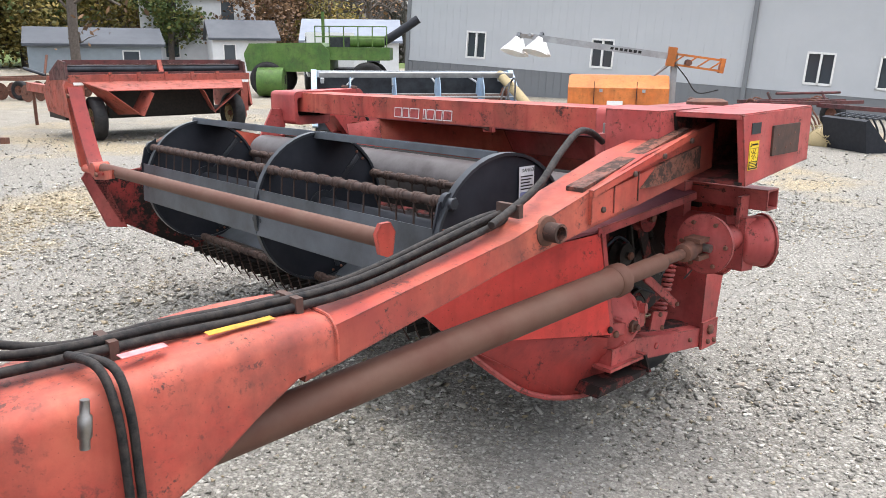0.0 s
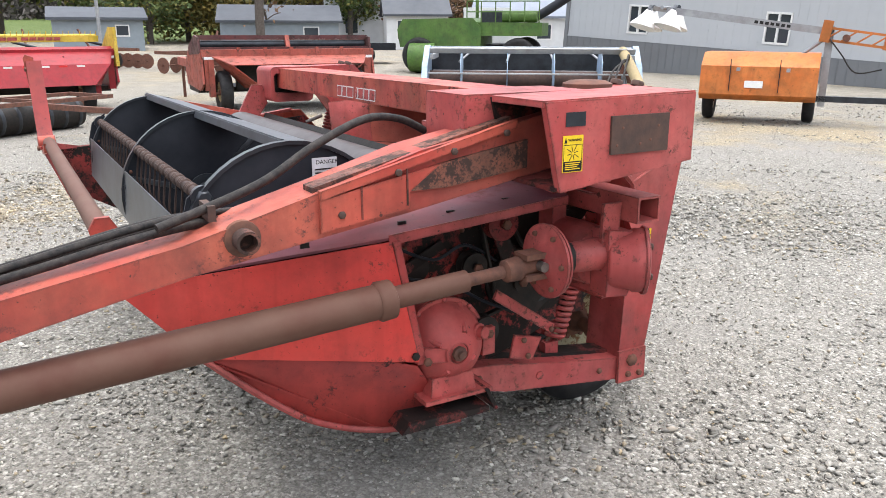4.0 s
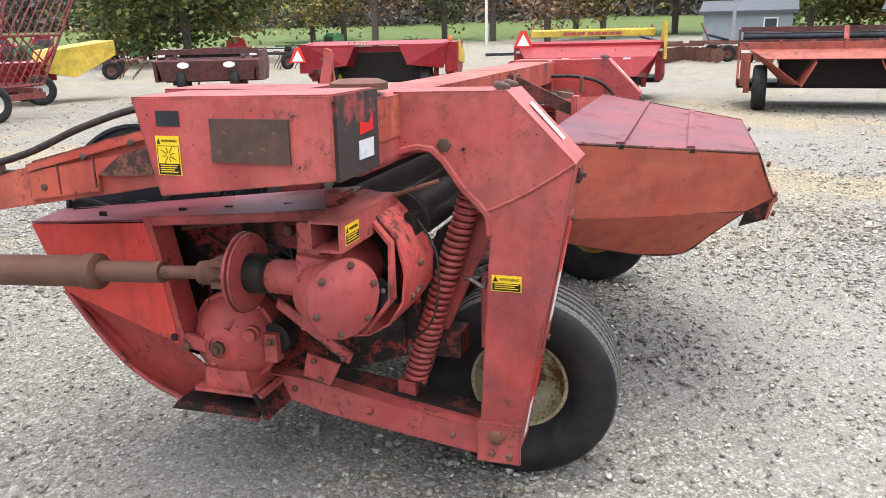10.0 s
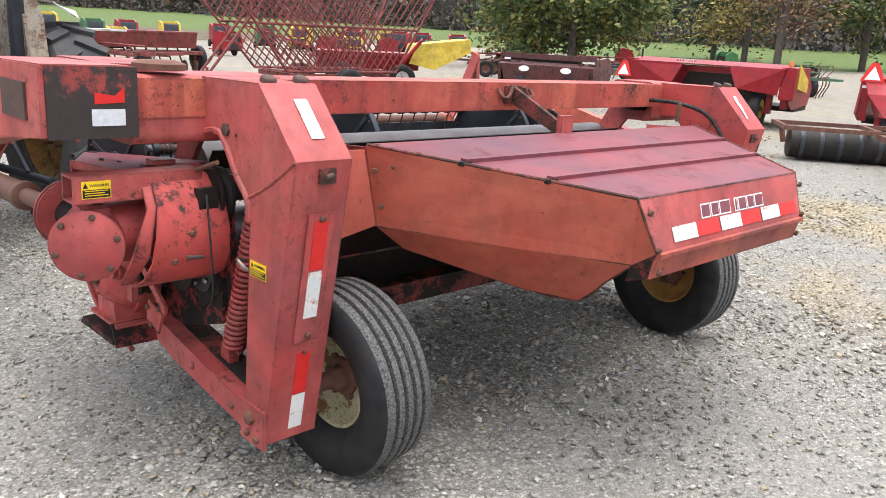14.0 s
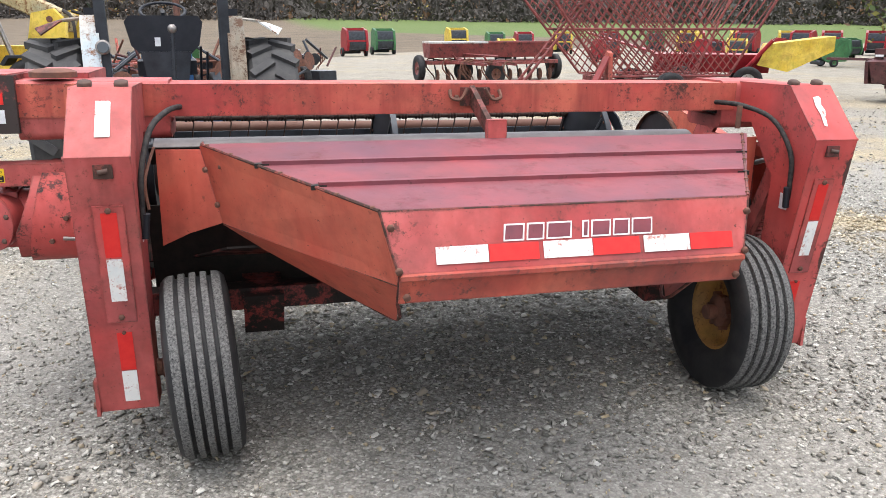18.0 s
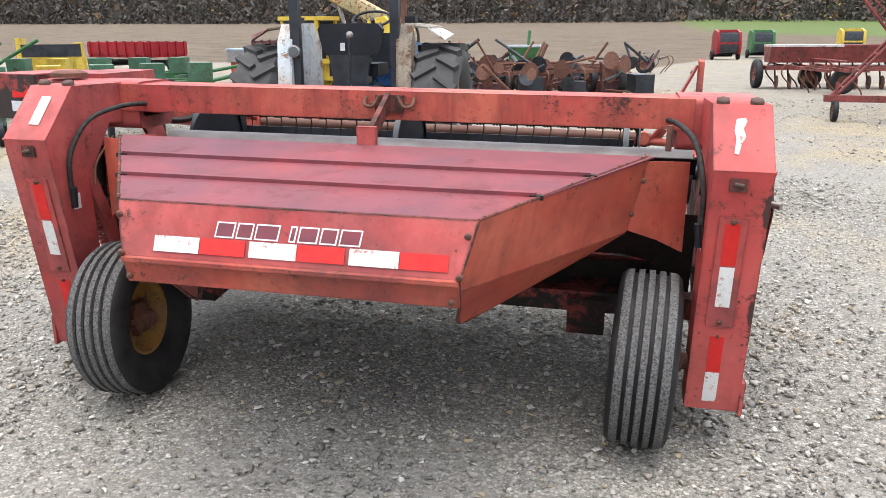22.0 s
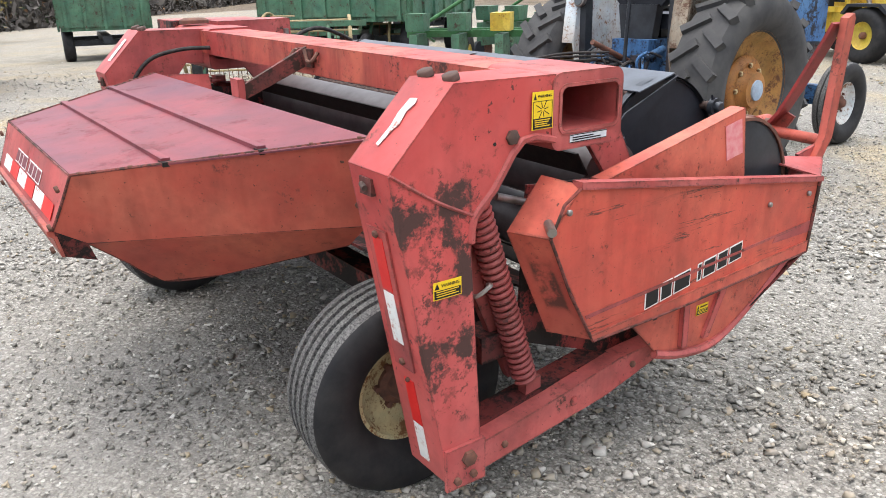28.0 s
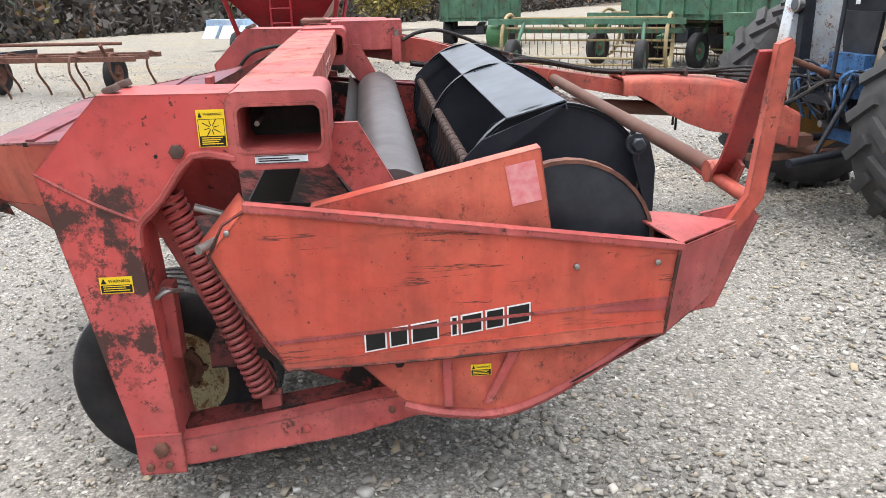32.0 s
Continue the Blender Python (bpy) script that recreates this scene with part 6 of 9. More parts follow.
def road_wheel(parent, c, R, W, rim_mat, rim=.5):
    t = part("tyre", lathe((c[0] - W / 2, c[1], c[2]), (1, 0, 0), [(W * .15, R * rim), (0, R * .75), (W * .05, R * .93), (W * .2, R), (W * .5, R * 1.0), (W * .8, R), (W * .95, R * .93), (W, R * .75), (W * .85, R * rim)], 28, False), RUBBER, parent)
    part("rim", lathe((c[0] - W * .36, c[1], c[2]), (1, 0, 0), [(0, R * rim), (W * .1, R * rim * .9), (W * .22, R * rim * .5), (W * .22, .04), (W * .5, .04), (W * .5, R * rim * .5), (W * .62, R * rim * .9), (W * .72, R * rim)], 24, False), rim_mat, t)
    part("hub", lathe((c[0] - W * .42, c[1], c[2]), (1, 0, 0), [(0, R * .08), (W * .1, R * .13), (W * .74, R * .13), (W * .84, R * .08)], 12), RUST, t)
    return t


# ---- the tractor that the mower is hitched to ----
def tractor(m):
    T = thing("farm_tractor", "old blue tractor with chalky white fenders and large lugged tyres", "tractor", m)
    for s in (-1, 1):
        c = Vector((s * .85, 0, .76))
        w = part("rear_wheel", rod((s * .45, 0, .76), (s * .98, 0, .76), .09), BLUE, T)
        ribbed_wheel(w, c, Matrix.Rotation(0 if s < 0 else math.pi, 4, "Z"), .755, .43, .45, OCHRE, 5, lug=True, hub_mat=BLUE)
        disc = part("wheel_centre", lathe(c + Vector((s * .02, 0, 0)), (s, 0, 0), [(0, .27), (.025, .265), (.05, .22), (.045, .18), (.08, .15), (.12, .14), (.13, .05)], 32), RIM_ORANGE, w)
        part("hub_cap", lathe(c + Vector((s * .12, 0, 0)), (s, 0, 0), [(0, .085), (.04, .08), (.05, .03)], 20), SILVER_BLUE, disc)
        bolts(disc, [c + Vector((s * .07, .19 * math.cos(a), .19 * math.sin(a))) for a in [k * .785 for k in range(8)]], (s, 0, 0), .022, .02, CREAM)
        # fender: upright inner plate, its top bent out over the tyre and torn
        skin = FADED_WHITE if s < 0 else RUSTED_FENDER
        fender = part("fender", prism([(-.42, .74), (-.50, 1.10), (-.44, 1.55), (-.30, 1.71), (.25, 1.72), (.48, 1.50), (.50, .90), (.30, .70)], "x", s * .50 - .008, s * .50 + .008, .004), skin, T, "chalky white fender with rust holes" if s < 0 else "rusted cream fender with a torn top")
        part("fender_roll", prism([(-.44, 1.55), (-.30, 1.71), (-.27, 1.70), (-.41, 1.55), (-.47, 1.10), (-.50, 1.10)], "x", s * .50, s * .63, .004), skin, fender)
        part("fender_top", sheet([(s * .50, -.30, 1.70), (s * .50, .25, 1.72), (s * .80, .22, 1.69), (s * .86, -.02, 1.66), (s * .78, -.30, 1.67)][::(1 if s > 0 else -1)], .014, .003), RUSTED_FENDER, fender)
        part("torn_lip", sheet([(s * .76, -.31, 1.67), (s * .86, -.03, 1.66), (s * .98, -.16, 1.61), (s * .92, -.34, 1.56)][::(1 if s > 0 else -1)], .012, .003), FADED_WHITE if s > 0 else SEAM, fender)
        part("fender_lamp", box((s * .56 - .05, -.12, 1.71), (s * .56 + .05, .02, 1.77), .012), BLACK, fender)
        part("roll_post", box((s * .47 - .042, -.42, .75), (s * .47 + .042, -.33, 2.55), .008), BLACK_STEEL, T)
        if s < 0:
            lamp = part("work_lamp", lathe((s * .47, -.43, 1.46), (0, -1, .1), [(-.03, .03), (0, .055), (.04, .058), (.045, .048)], 18), STEEL, T)
            part("lens", lathe((s * .47, -.472, 1.463), (0, -1, .1), [(0, .047), (.006, .042)], 18), GLASS, lamp)
        fw = part("front_wheel", rod((s * .30, 2.15, .40), (s * .72, 2.15, .40), .04), BLUE, T)
        ribbed_wheel(fw, (s * .70, 2.15, .40), Matrix.Rotation(0 if s < 0 else math.pi, 4, "Z"), .40, .20, .21, FADED_WHITE, 3)
        part("lower_link", rod((s * .22, -.2, .52), (s * .40, -.95, .48), .03), BLACK, T)
        part("lift_rod", rod((s * .33, -.72, .52), (s * .24, -.40, 1.0), .018), BLACK, T)
        part("lift_arm", rod((s * .20, -.15, 1.06), (s * .24, -.45, 1.0), .03), BLUE, T)
        part("footboard", box((s * .28 - .12, .45, .62), (s * .28 + .16, 1.0, .65), .004), RUST, T)
        part("remote_valve", box((s * .14 - .05, -.44, .90), (s * .14 + .05, -.30, 1.02), .008), BLACK_STEEL, T)
        part("hydraulic_hose", pipe([(s * .14, -.44, .95), (s * .2, -.62, .98), (s * .12, -.8, .85), (-.1, -.95, .75)], .014, 6), HOSE, T)
    part("roll_cross_bar", box((-.44, -.40, 2.40), (.44, -.29, 2.5), .01), BLACK_STEEL, T)
    part("axle_housing", lathe((-.55, 0, .80), (1, 0, 0), [(0, .11), (.2, .13), (.35, .2), (.75, .2), (.9, .13), (1.1, .11)], 20), BLUE, T)
    part("gearbox_case", box((-.20, -.30, .52), (.20, 1.3, 1.02), .03), BLUE, T)
    part("lift_cover", box((-.19, -.34, 1.0), (.19, .3, 1.14), .03), BLUE, T)
    part("pto_guard", prism([(-.52, .86), (-.30, .90), (-.30, .62), (-.34, .62), (-.36, .82), (-.52, .80)], "x", -.14, .14, .004), BLACK, T)
    part("pto_stub", rod((0, -.30, .66), (0, -.48, .66), .025), STEEL, T)
    part("drawbar", box((-.04, -1.0, .42), (.04, .3, .47), .006), RUST, T)
    part("top_link", rod((0, -.32, .95), (.02, -.85, 1.15), .022), RUST, T)
    seat = part("seat", box((-.24, -.12, 1.22), (.24, .34, 1.34), .04), BLACK, T, "black tractor seat")
    part("backrest", prism([(-.20, 1.40), (-.27, 1.47), (-.31, 1.66), (-.27, 1.71), (.27, 1.71), (.31, 1.66), (.27, 1.47), (.20, 1.40)], "y", -.22, -.12, .02), BLACK, seat)
    part("seat_shell", prism([(-.14, 1.02), (-.20, 1.42), (.20, 1.42), (.14, 1.02)], "y", -.26, -.17, .015), BLACK_STEEL, seat)
    part("shell_label", plate_at(facing((-.06, -.262, 1.50), (1, 0, 0), (0, 0, 1)), .045, .07), LABEL_WHITE, seat)
    part("seat_post", box((-.10, -.05, 1.10), (.10, .2, 1.24), .01), BLACK_STEEL, seat)
    stick = part("valve_lever", rod((.04, -.46, .92), (.06, -.44, 1.60), .016), BLACK_STEEL, T)
    part("knob", lathe((.06, -.44, 1.57), (0, 0, 1), [(0, .018), (.02, .035), (.05, .035), (.07, .015)], 12), STEEL, stick)
    rng = random.Random(12)
    for q in range(14):
        x, z = rng.uniform(-.3, .34), rng.uniform(.78, 1.02)
        part("hydraulic_hose", pipe([(x, -.34, z), (x + rng.uniform(-.08, .08), -.46, z + rng.uniform(0, .1)), (x + rng.uniform(-.16, .16), -.52, z - .05), (x + rng.uniform(-.2, .2), -.40, .66)], rng.uniform(.009, .015), 6, 4), (HOSE, BLUE, BLACK_STEEL)[q % 3], T)
    for q in range(5):
        part("valve_block", box((-.26 + q * .11, -.42, .86), (-.19 + q * .11, -.30, .96 + .04 * (q % 2)), .008), (BLUE, BLACK_STEEL)[q % 2], T)
    part("dash", box((-.22, .95, 1.25), (.22, 1.2, 1.62), .04), BLACK, T)
    st = part("steering_column", rod((0, 1.0, 1.45), (0, .70, 1.76), .022), BLACK, T)
    ring = [(.20 * math.cos(a), .70 + .16 * math.sin(a) - .02, 1.76 + .08 * math.sin(a)) for a in [k * 6.28319 / 20 for k in range(21)]]
    part("steering_wheel", add_pipe(bmesh.new(), ring, .014, 8), BLACK, st)
    part("hood", soften(add_prism(bmesh.new(), [(1.15, 1.05), (1.15, 1.55), (1.6, 1.55), (2.55, 1.46), (2.62, 1.38), (2.62, .95)], "x", -.24, .24), .03), BLUE, T, "blue engine hood")
    part("engine", box((-.19, 1.2, .55), (.19, 2.4, 1.06), .03), BLACK_STEEL, T)
    part("grille", box((-.22, 2.622, .75), (.22, 2.65, 1.38), .008), FADED_WHITE, T)
    part("front_axle", box((-.55, 2.08, .42), (.55, 2.22, .56), .02), BLUE, T)
    part("exhaust_pipe", rod((.14, 1.7, 1.5), (.14, 1.7, 2.3), .035), RUST, T)
    part("lever", rod((.28, .35, 1.0), (.30, .30, 1.45), .012), BLACK, T)
    part("lever", rod((.34, .45, 1.0), (.36, .42, 1.40), .012), BLACK, T)
    return T


tractor(at(-1.50, 4.32, 4))


# ---- other hay machines in the yard ----
def smv(parent, m):
    tri = part("slow_vehicle_triangle", add_prism(bmesh.new(), [(-.20, 0), (.20, 0), (.06, .33), (-.06, .33)], "z", 0, .006), RED_TAPE, parent)
    tri.matrix_basis = m
    part("centre", add_prism(bmesh.new(), [(-.13, .03), (.13, .03), (0, .27)], "z", .006, .009), WHITE, tri)


def haybine(m, label, W, body, chute, style, rim=CREAM):
    """A pull-type mower conditioner seen mostly from behind. x is across, y points ahead, rear at y = 0."""
    H = thing("hay_mower", label, "hay mower", m, "hay mowers in the row")
    w = W / 2
    for s in (-1, 1):
        part("side_sheet", prism([(-.05, .55), (.10, 1.12), (1.5, 1.12), (1.9, .80), (1.7, .45), (.3, .40)], "x", s * w - .02, s * w + .02, .004), body, H)
        part("corner_post", box((s * (w - .10) - .06, .02, .42), (s * (w - .10) + .06, .14, 1.16), .008), body, H)
        wx = s * (w - (.16 if style == "open" else .38))
        leg_ = part("wheel_leg", box((wx - .05, -.02, .30), (wx + .05, .14, 1.0), .008), body, H)
        road_wheel(leg_, (wx - s * .22, .06, .39), .40, .24, rim, .48)
        part("axle", rod((wx, .06, .36), (wx - s * .22, .06, .36), .03), RUST, leg_)
        refl = part("reflector", box((s * (w - .12) - .09, -.012, 1.0), (s * (w - .12) + .09, -.004, 1.05), 0), WHITE, H)
    part("frame_tube", box((-w, .0, 1.05), (w, .14, 1.18), .01), body, H)
    if style == "open":
        part("upper_bar", box((-w, .35, 1.36), (w, .42, 1.44), .008), MAROON, H)
        part("lower_bar", box((-w, .20, 1.16), (w, .30, 1.22), .008), MAROON, H)
        for s in (-1, 1):
            part("end_plate", prism([(.15, 1.1), (.2, 1.40), (.6, 1.44), (1.3, 1.2), (1.3, 1.05)], "x", s * w - .03, s * w + .01, .004), MAROON, H)
        part("centre_post", prism([(.18, 1.12), (.34, 1.44), (.42, 1.44), (.26, 1.12)], "x", -.03, .05, .004), chute, H)
        part("roll", rod((-w + .05, .42, 1.27), (w - .05, .42, 1.27), .07, 16), BLACK_STEEL, H)
        for k in range(4):
            part("slat", box((-w + .05, .46 + .02 * k, 1.18 + .05 * k), (w - .05, .47 + .02 * k, 1.205 + .05 * k), 0), RUST, H)
        part("top_sheet", sheet([(-w * .9, .0, 1.06), (w * .9, .0, 1.06), (w * .75, -.55, .92), (-w * .75, -.55, .92)], .012), chute, H)
        for s in (-1, 1):
            part("swath_wing", sheet([(s * w * .9, .0, 1.05), (s * w * .75, -.55, .92), (s * w * .42, -.50, .48), (s * w * .55, .05, .45)], .012), chute, H)
            part("swath_shield", sheet([(s * w * .3, -.2, .95), (s * w * .28, -.62, .86), (s * w * .40, -.60, .45), (s * w * .45, -.15, .50)], .01), chute, H)
        for k in range(5):
            x = -w * .6 + k * w * .3
            part("lug", prism([(-.02, 1.05), (-.02, 1.22), (.04, 1.2), (.1, 1.05)], "x", x - .03, x + .03, .004), chute, H)
    elif style == "sloped":
        part("rear_sheet", sheet([(-w, .20, 1.22), (w, .20, 1.22), (w * .85, -.45, .92), (-w * .85, -.45, .92)], .012), body, H)
        part("rear_sheet", sheet([(-w * .85, -.45, .92), (w * .85, -.45, .92), (w * .62, -.65, .55), (-w * .62, -.65, .55)], .012), body, H)
        for s in (-1, 1):
            part("side_wing", sheet([(s * w, .2, 1.22), (s * w * .85, -.45, .92), (s * w * .62, -.65, .55), (s * w * .8, .1, .5)], .012), body, H)
            part("panel_seam", box((s * w * .35 - .01, -.2, 1.03), (s * w * .35 + .01, -.18, 1.06), 0), MAROON, H)
        for k in range(6):
            x = -w * .5 + k * w * .2
            part("reflector", box((x - .07, -.475, .86), (x + .07, -.465, .905), 0), WHITE if k % 2 else RED_TAPE, H)
        rack = part("reel_rack", box((-w * .8, .55, 1.30), (w * .9, .62, 1.42), .008), IMPL_YELLOW, H)
        part("reel_tube", rod((-w * .8, .75, 1.40), (w * .9, .75, 1.40), .05), IMPL_YELLOW, rack)
        tm = None
        for k in range(26):
            x = -w * .78 + k * (w * 1.66 / 25)
            part("tine", rod((x, .62, 1.40), (x, .55, 1.50), .006, 5), IMPL_YELLOW, rack)
        part("end_board", prism([(-.1, .85), (-.05, 1.58), (.3, 1.58), (.9, 1.2), (.9, .85)], "x", w - .02, w + .04, .006), IMPL_YELLOW, H)
        logo_bars(facing((w * .05, .545, 1.36), (1, 0, 0), (0, 0, 1)), w * .8, .06, 9, rack, OLD_RED, "red block of a brand mark")
    elif style == "boxy":
        part("rear_sheet", sheet([(-w, .05, 1.30), (w, .05, 1.30), (w * .96, -.35, 1.22), (-w * .96, -.35, 1.22)], .012), body, H)
        for s in (-1, 1):
            part("rear_panel", sheet([(s * w * .96, -.35, 1.22), (s * w * .30, -.35, 1.22), (s * w * .42, -.42, .78), (s * w * .9, -.30, .70)], .012), body, H)
            part("swath_wing", sheet([(s * w * .30, -.35, 1.20), (s * w * .42, -.42, .78), (s * w * .42, .2, .70), (s * w * .30, .2, 1.15)], .012), body, H)
            part("end_box", box((s * w - .14, -.28, .62), (s * w + .14, .9, 1.25), .03), body, H)
        part("end_board", sheet([(w + .16, -.1, 1.32), (w + .22, .5, 1.0), (w + .22, .5, .75), (w + .16, -.1, .85)], .02), IMPL_YELLOW, H)
        logo_bars(facing((-w * .25, -.36, 1.27), (1, 0, 0), (0, .2, 1)), .45, .05, 8, H, WHITE, "white block of a brand mark")
        part("amber_lamp", lathe((w - .05, .0, 1.26), (0, 0, 1), [(0, .05), (.02, .05), (.1, .045), (.13, .02)], 14), ORANGE, H)
        part("lamp_post", rod((-w + .1, .0, 1.2), (-w + .1, .0, 1.45), .02), BLACK, H)
    else:
        part("rear_sheet", sheet([(-w, .35, .98), (w, .35, .98), (w * .97, -.3, .90), (-w * .97, -.3, .90)], .012), body, H)
        part("rear_panel", sheet([(-w * .97, -.3, .90), (w * .97, -.3, .90), (w * .9, -.22, .42), (-w * .9, -.22, .42)], .012), body, H)
        for s in (-1, 1):
            oval = part("oval_mark", lathe((0, 0, 0), (0, -1, .15), [(0, .075), (.01, .075)], 20), WHITE, H)
            oval.matrix_basis = Matrix.Translation((s * w * .45, -.30, .80)) @ Matrix.Diagonal((1.9, 1, 1, 1))
            part("end_panel", prism([(-.3, .9), (.4, .98), (1.0, .6), (.8, .35), (-.2, .4)], "x", s * w - .05, s * w + .03, .006), body, H)
    # near-black block that paints the shade inside the throat
    part("throat_shade", box((-w * .6, .25, .40), (w * .6, .45, 1.04), .004), GREASE_AND_SHADE, H)
    part("deck_sheet", sheet([(-w, .4, 1.10), (w, .4, 1.10), (w, 1.6, 1.0), (-w, 1.6, 1.0)], .012), body, H)
    part("cutter_deck", box((-w, .6, .34), (w, 1.7, .44), .006), GREASE_AND_SHADE, H)
    part("tongue", box((-w + .1, 1.5, .75), (-w + .26, 3.8, .92), .01), body, H)
    part("tongue_stand", rod((-w + .18, 3.6, .78), (-w + .18, 3.6, .02), .035), RUST, H)
    if style in ("sloped", "boxy"):
        smv(H, facing((-w + (.18 if style == "sloped" else -.16), -.34 if style == "boxy" else -.05, .86 if style == "boxy" else 1.12), (1, 0, 0), (0, .15, 1)))
    return H


haybine(at(11.50, -3.10, -93), "old orange-red hay mower with an open top roll", 3.45, OLD_RED, OLD_RED, "open")
haybine(at(12.75, 1.45, -83), "red and yellow hay mower with a yellow tine rack", 3.0, IMPL_RED, IMPL_RED, "sloped")
haybine(at(13.10, 6.15, -80), "glossy dark red hay mower with yellow wheel rims", 3.3, IMPL_RED, IMPL_RED, "boxy", IMPL_YELLOW)
haybine(at(13.75, 11.05, -68), "low maroon hay mower with a weathered hood", 2.5, MAROON, MAROON, "low", RUST)


def header(m):
    """A wide cutting header with a bat reel, standing on its skids."""
    H = thing("swather_header", "silver blue cutting header with a bat reel on the gravel", "header", m)
    w = 1.85
    for s in (-1, 1):
        part("end_sheet", prism([(-.2, .35), (-.1, 1.25), (.35, 1.30), (.9, .95), (1.25, .35), (.9, .28)], "x", s * w - .05, s * w + .05, .02), SILVER_BLUE, H, "pale blue rounded end sheet")
        part("reel_arm", box((s * w * .92 - .03, .0, 1.08), (s * w * .92 + .03, 1.1, 1.16), .006), GREY_METAL, H)
    part("top_beam", box((-w, -.12, 1.15), (w, .02, 1.27), .01), SILVER, H)
    part("back_sheet", box((-w, .03, .42), (w, .06, 1.15), .003), BLACK_STEEL, H)
    part("mid_beam", box((-w, -.16, .72), (w, -.04, .84), .01), MAROON, H)
    part("floor_pan", sheet([(-w, .05, .42), (w, .05, .42), (w, 1.1, .26), (-w, 1.1, .26)], .012), BLACK_STEEL, H)
    part("auger_tube", rod((-w, .45, .70), (w, .45, .70), .16, 18), DARK_RUST, H)
    for k in range(6):
        a = k * 1.047
        part("reel_bat", box((-w * .95, -.05, -.012), (w * .95, .05, .012), .004, Matrix.Translation((0, .75 + .43 * math.cos(a), .85 + .43 * math.sin(a))) @ Matrix.Rotation(a, 4, "X")), GREY_METAL, H)
    for x in (-1.2, -.4, .4, 1.2):
        part("reel_disc", lathe((x, .75, .85), (1, 0, 0), [(0, .40), (.014, .40), (.014, .04)], 26), SILVER_BLUE, H)
        part("tie_strut", rod((x * .9, -.05, 1.18), (x * 1.05, .6, 1.02), .02), GREY_METAL, H)
    part("cutter_bar", box((-w, 1.08, .22), (w, 1.18, .27), .004), GREASE_AND_SHADE, H)
    for s in (-1, 1):
        part("skid", prism([(.1, .28), (1.0, .24), (.8, .0), (.3, .0)], "x", s * .9 - .06, s * .9 + .06, .01), BLACK_STEEL, H)
    return H


header(at(8.30, -6.55, 56))


def draw_pole(m):
    """A bare implement tongue propped on a jack stand."""
    P = thing("implement_tongue", "weathered tan steel implement tongue on a jack stand", "implement", m)
    part("pole", pipe([(0, -.3, 1.22), (0, 1.2, .95), (0, 2.2, .72)], .085, 10), HAY, P)
    part("pole_brace", rod((.18, 0, .7), (.02, 1.9, .78), .03), HAY, P)
    part("jack", rod((0, 2.3, .02), (0, 2.15, .85), .035), BLACK_STEEL, P)
    part("hitch_ball", lathe((0, 2.3, .62), (0, 0, 1), [(0, .05), (.06, .09), (.12, .09), (.18, .05)], 12), BLACK_STEEL, P)
    part("jack_foot", box((-.14, 2.28, .0), (.14, 2.56, .03), .004), RUST, P)
    part("shaft", rod((.10, .8, .85), (.16, 2.7, .40), .035), BLACK_STEEL, P)
    part("support_leg", rod((-.35, .1, 0), (0, .1, 1.0), .04), RUST, P)
    part("support_leg", rod((.35, .1, 0), (0, .1, 1.0), .04), RUST, P)
    for k in range(3):
        part("hose", pipe([(.0, .6, 1.12), (.15 + .1 * k, 1.6, 1.2 - .1 * k), (.3 + .1 * k, 2.3, .7), (.2, 2.6, .3)], .015, 6), HOSE, P)
    return P


draw_pole(at(6.6, -7.3, 55))


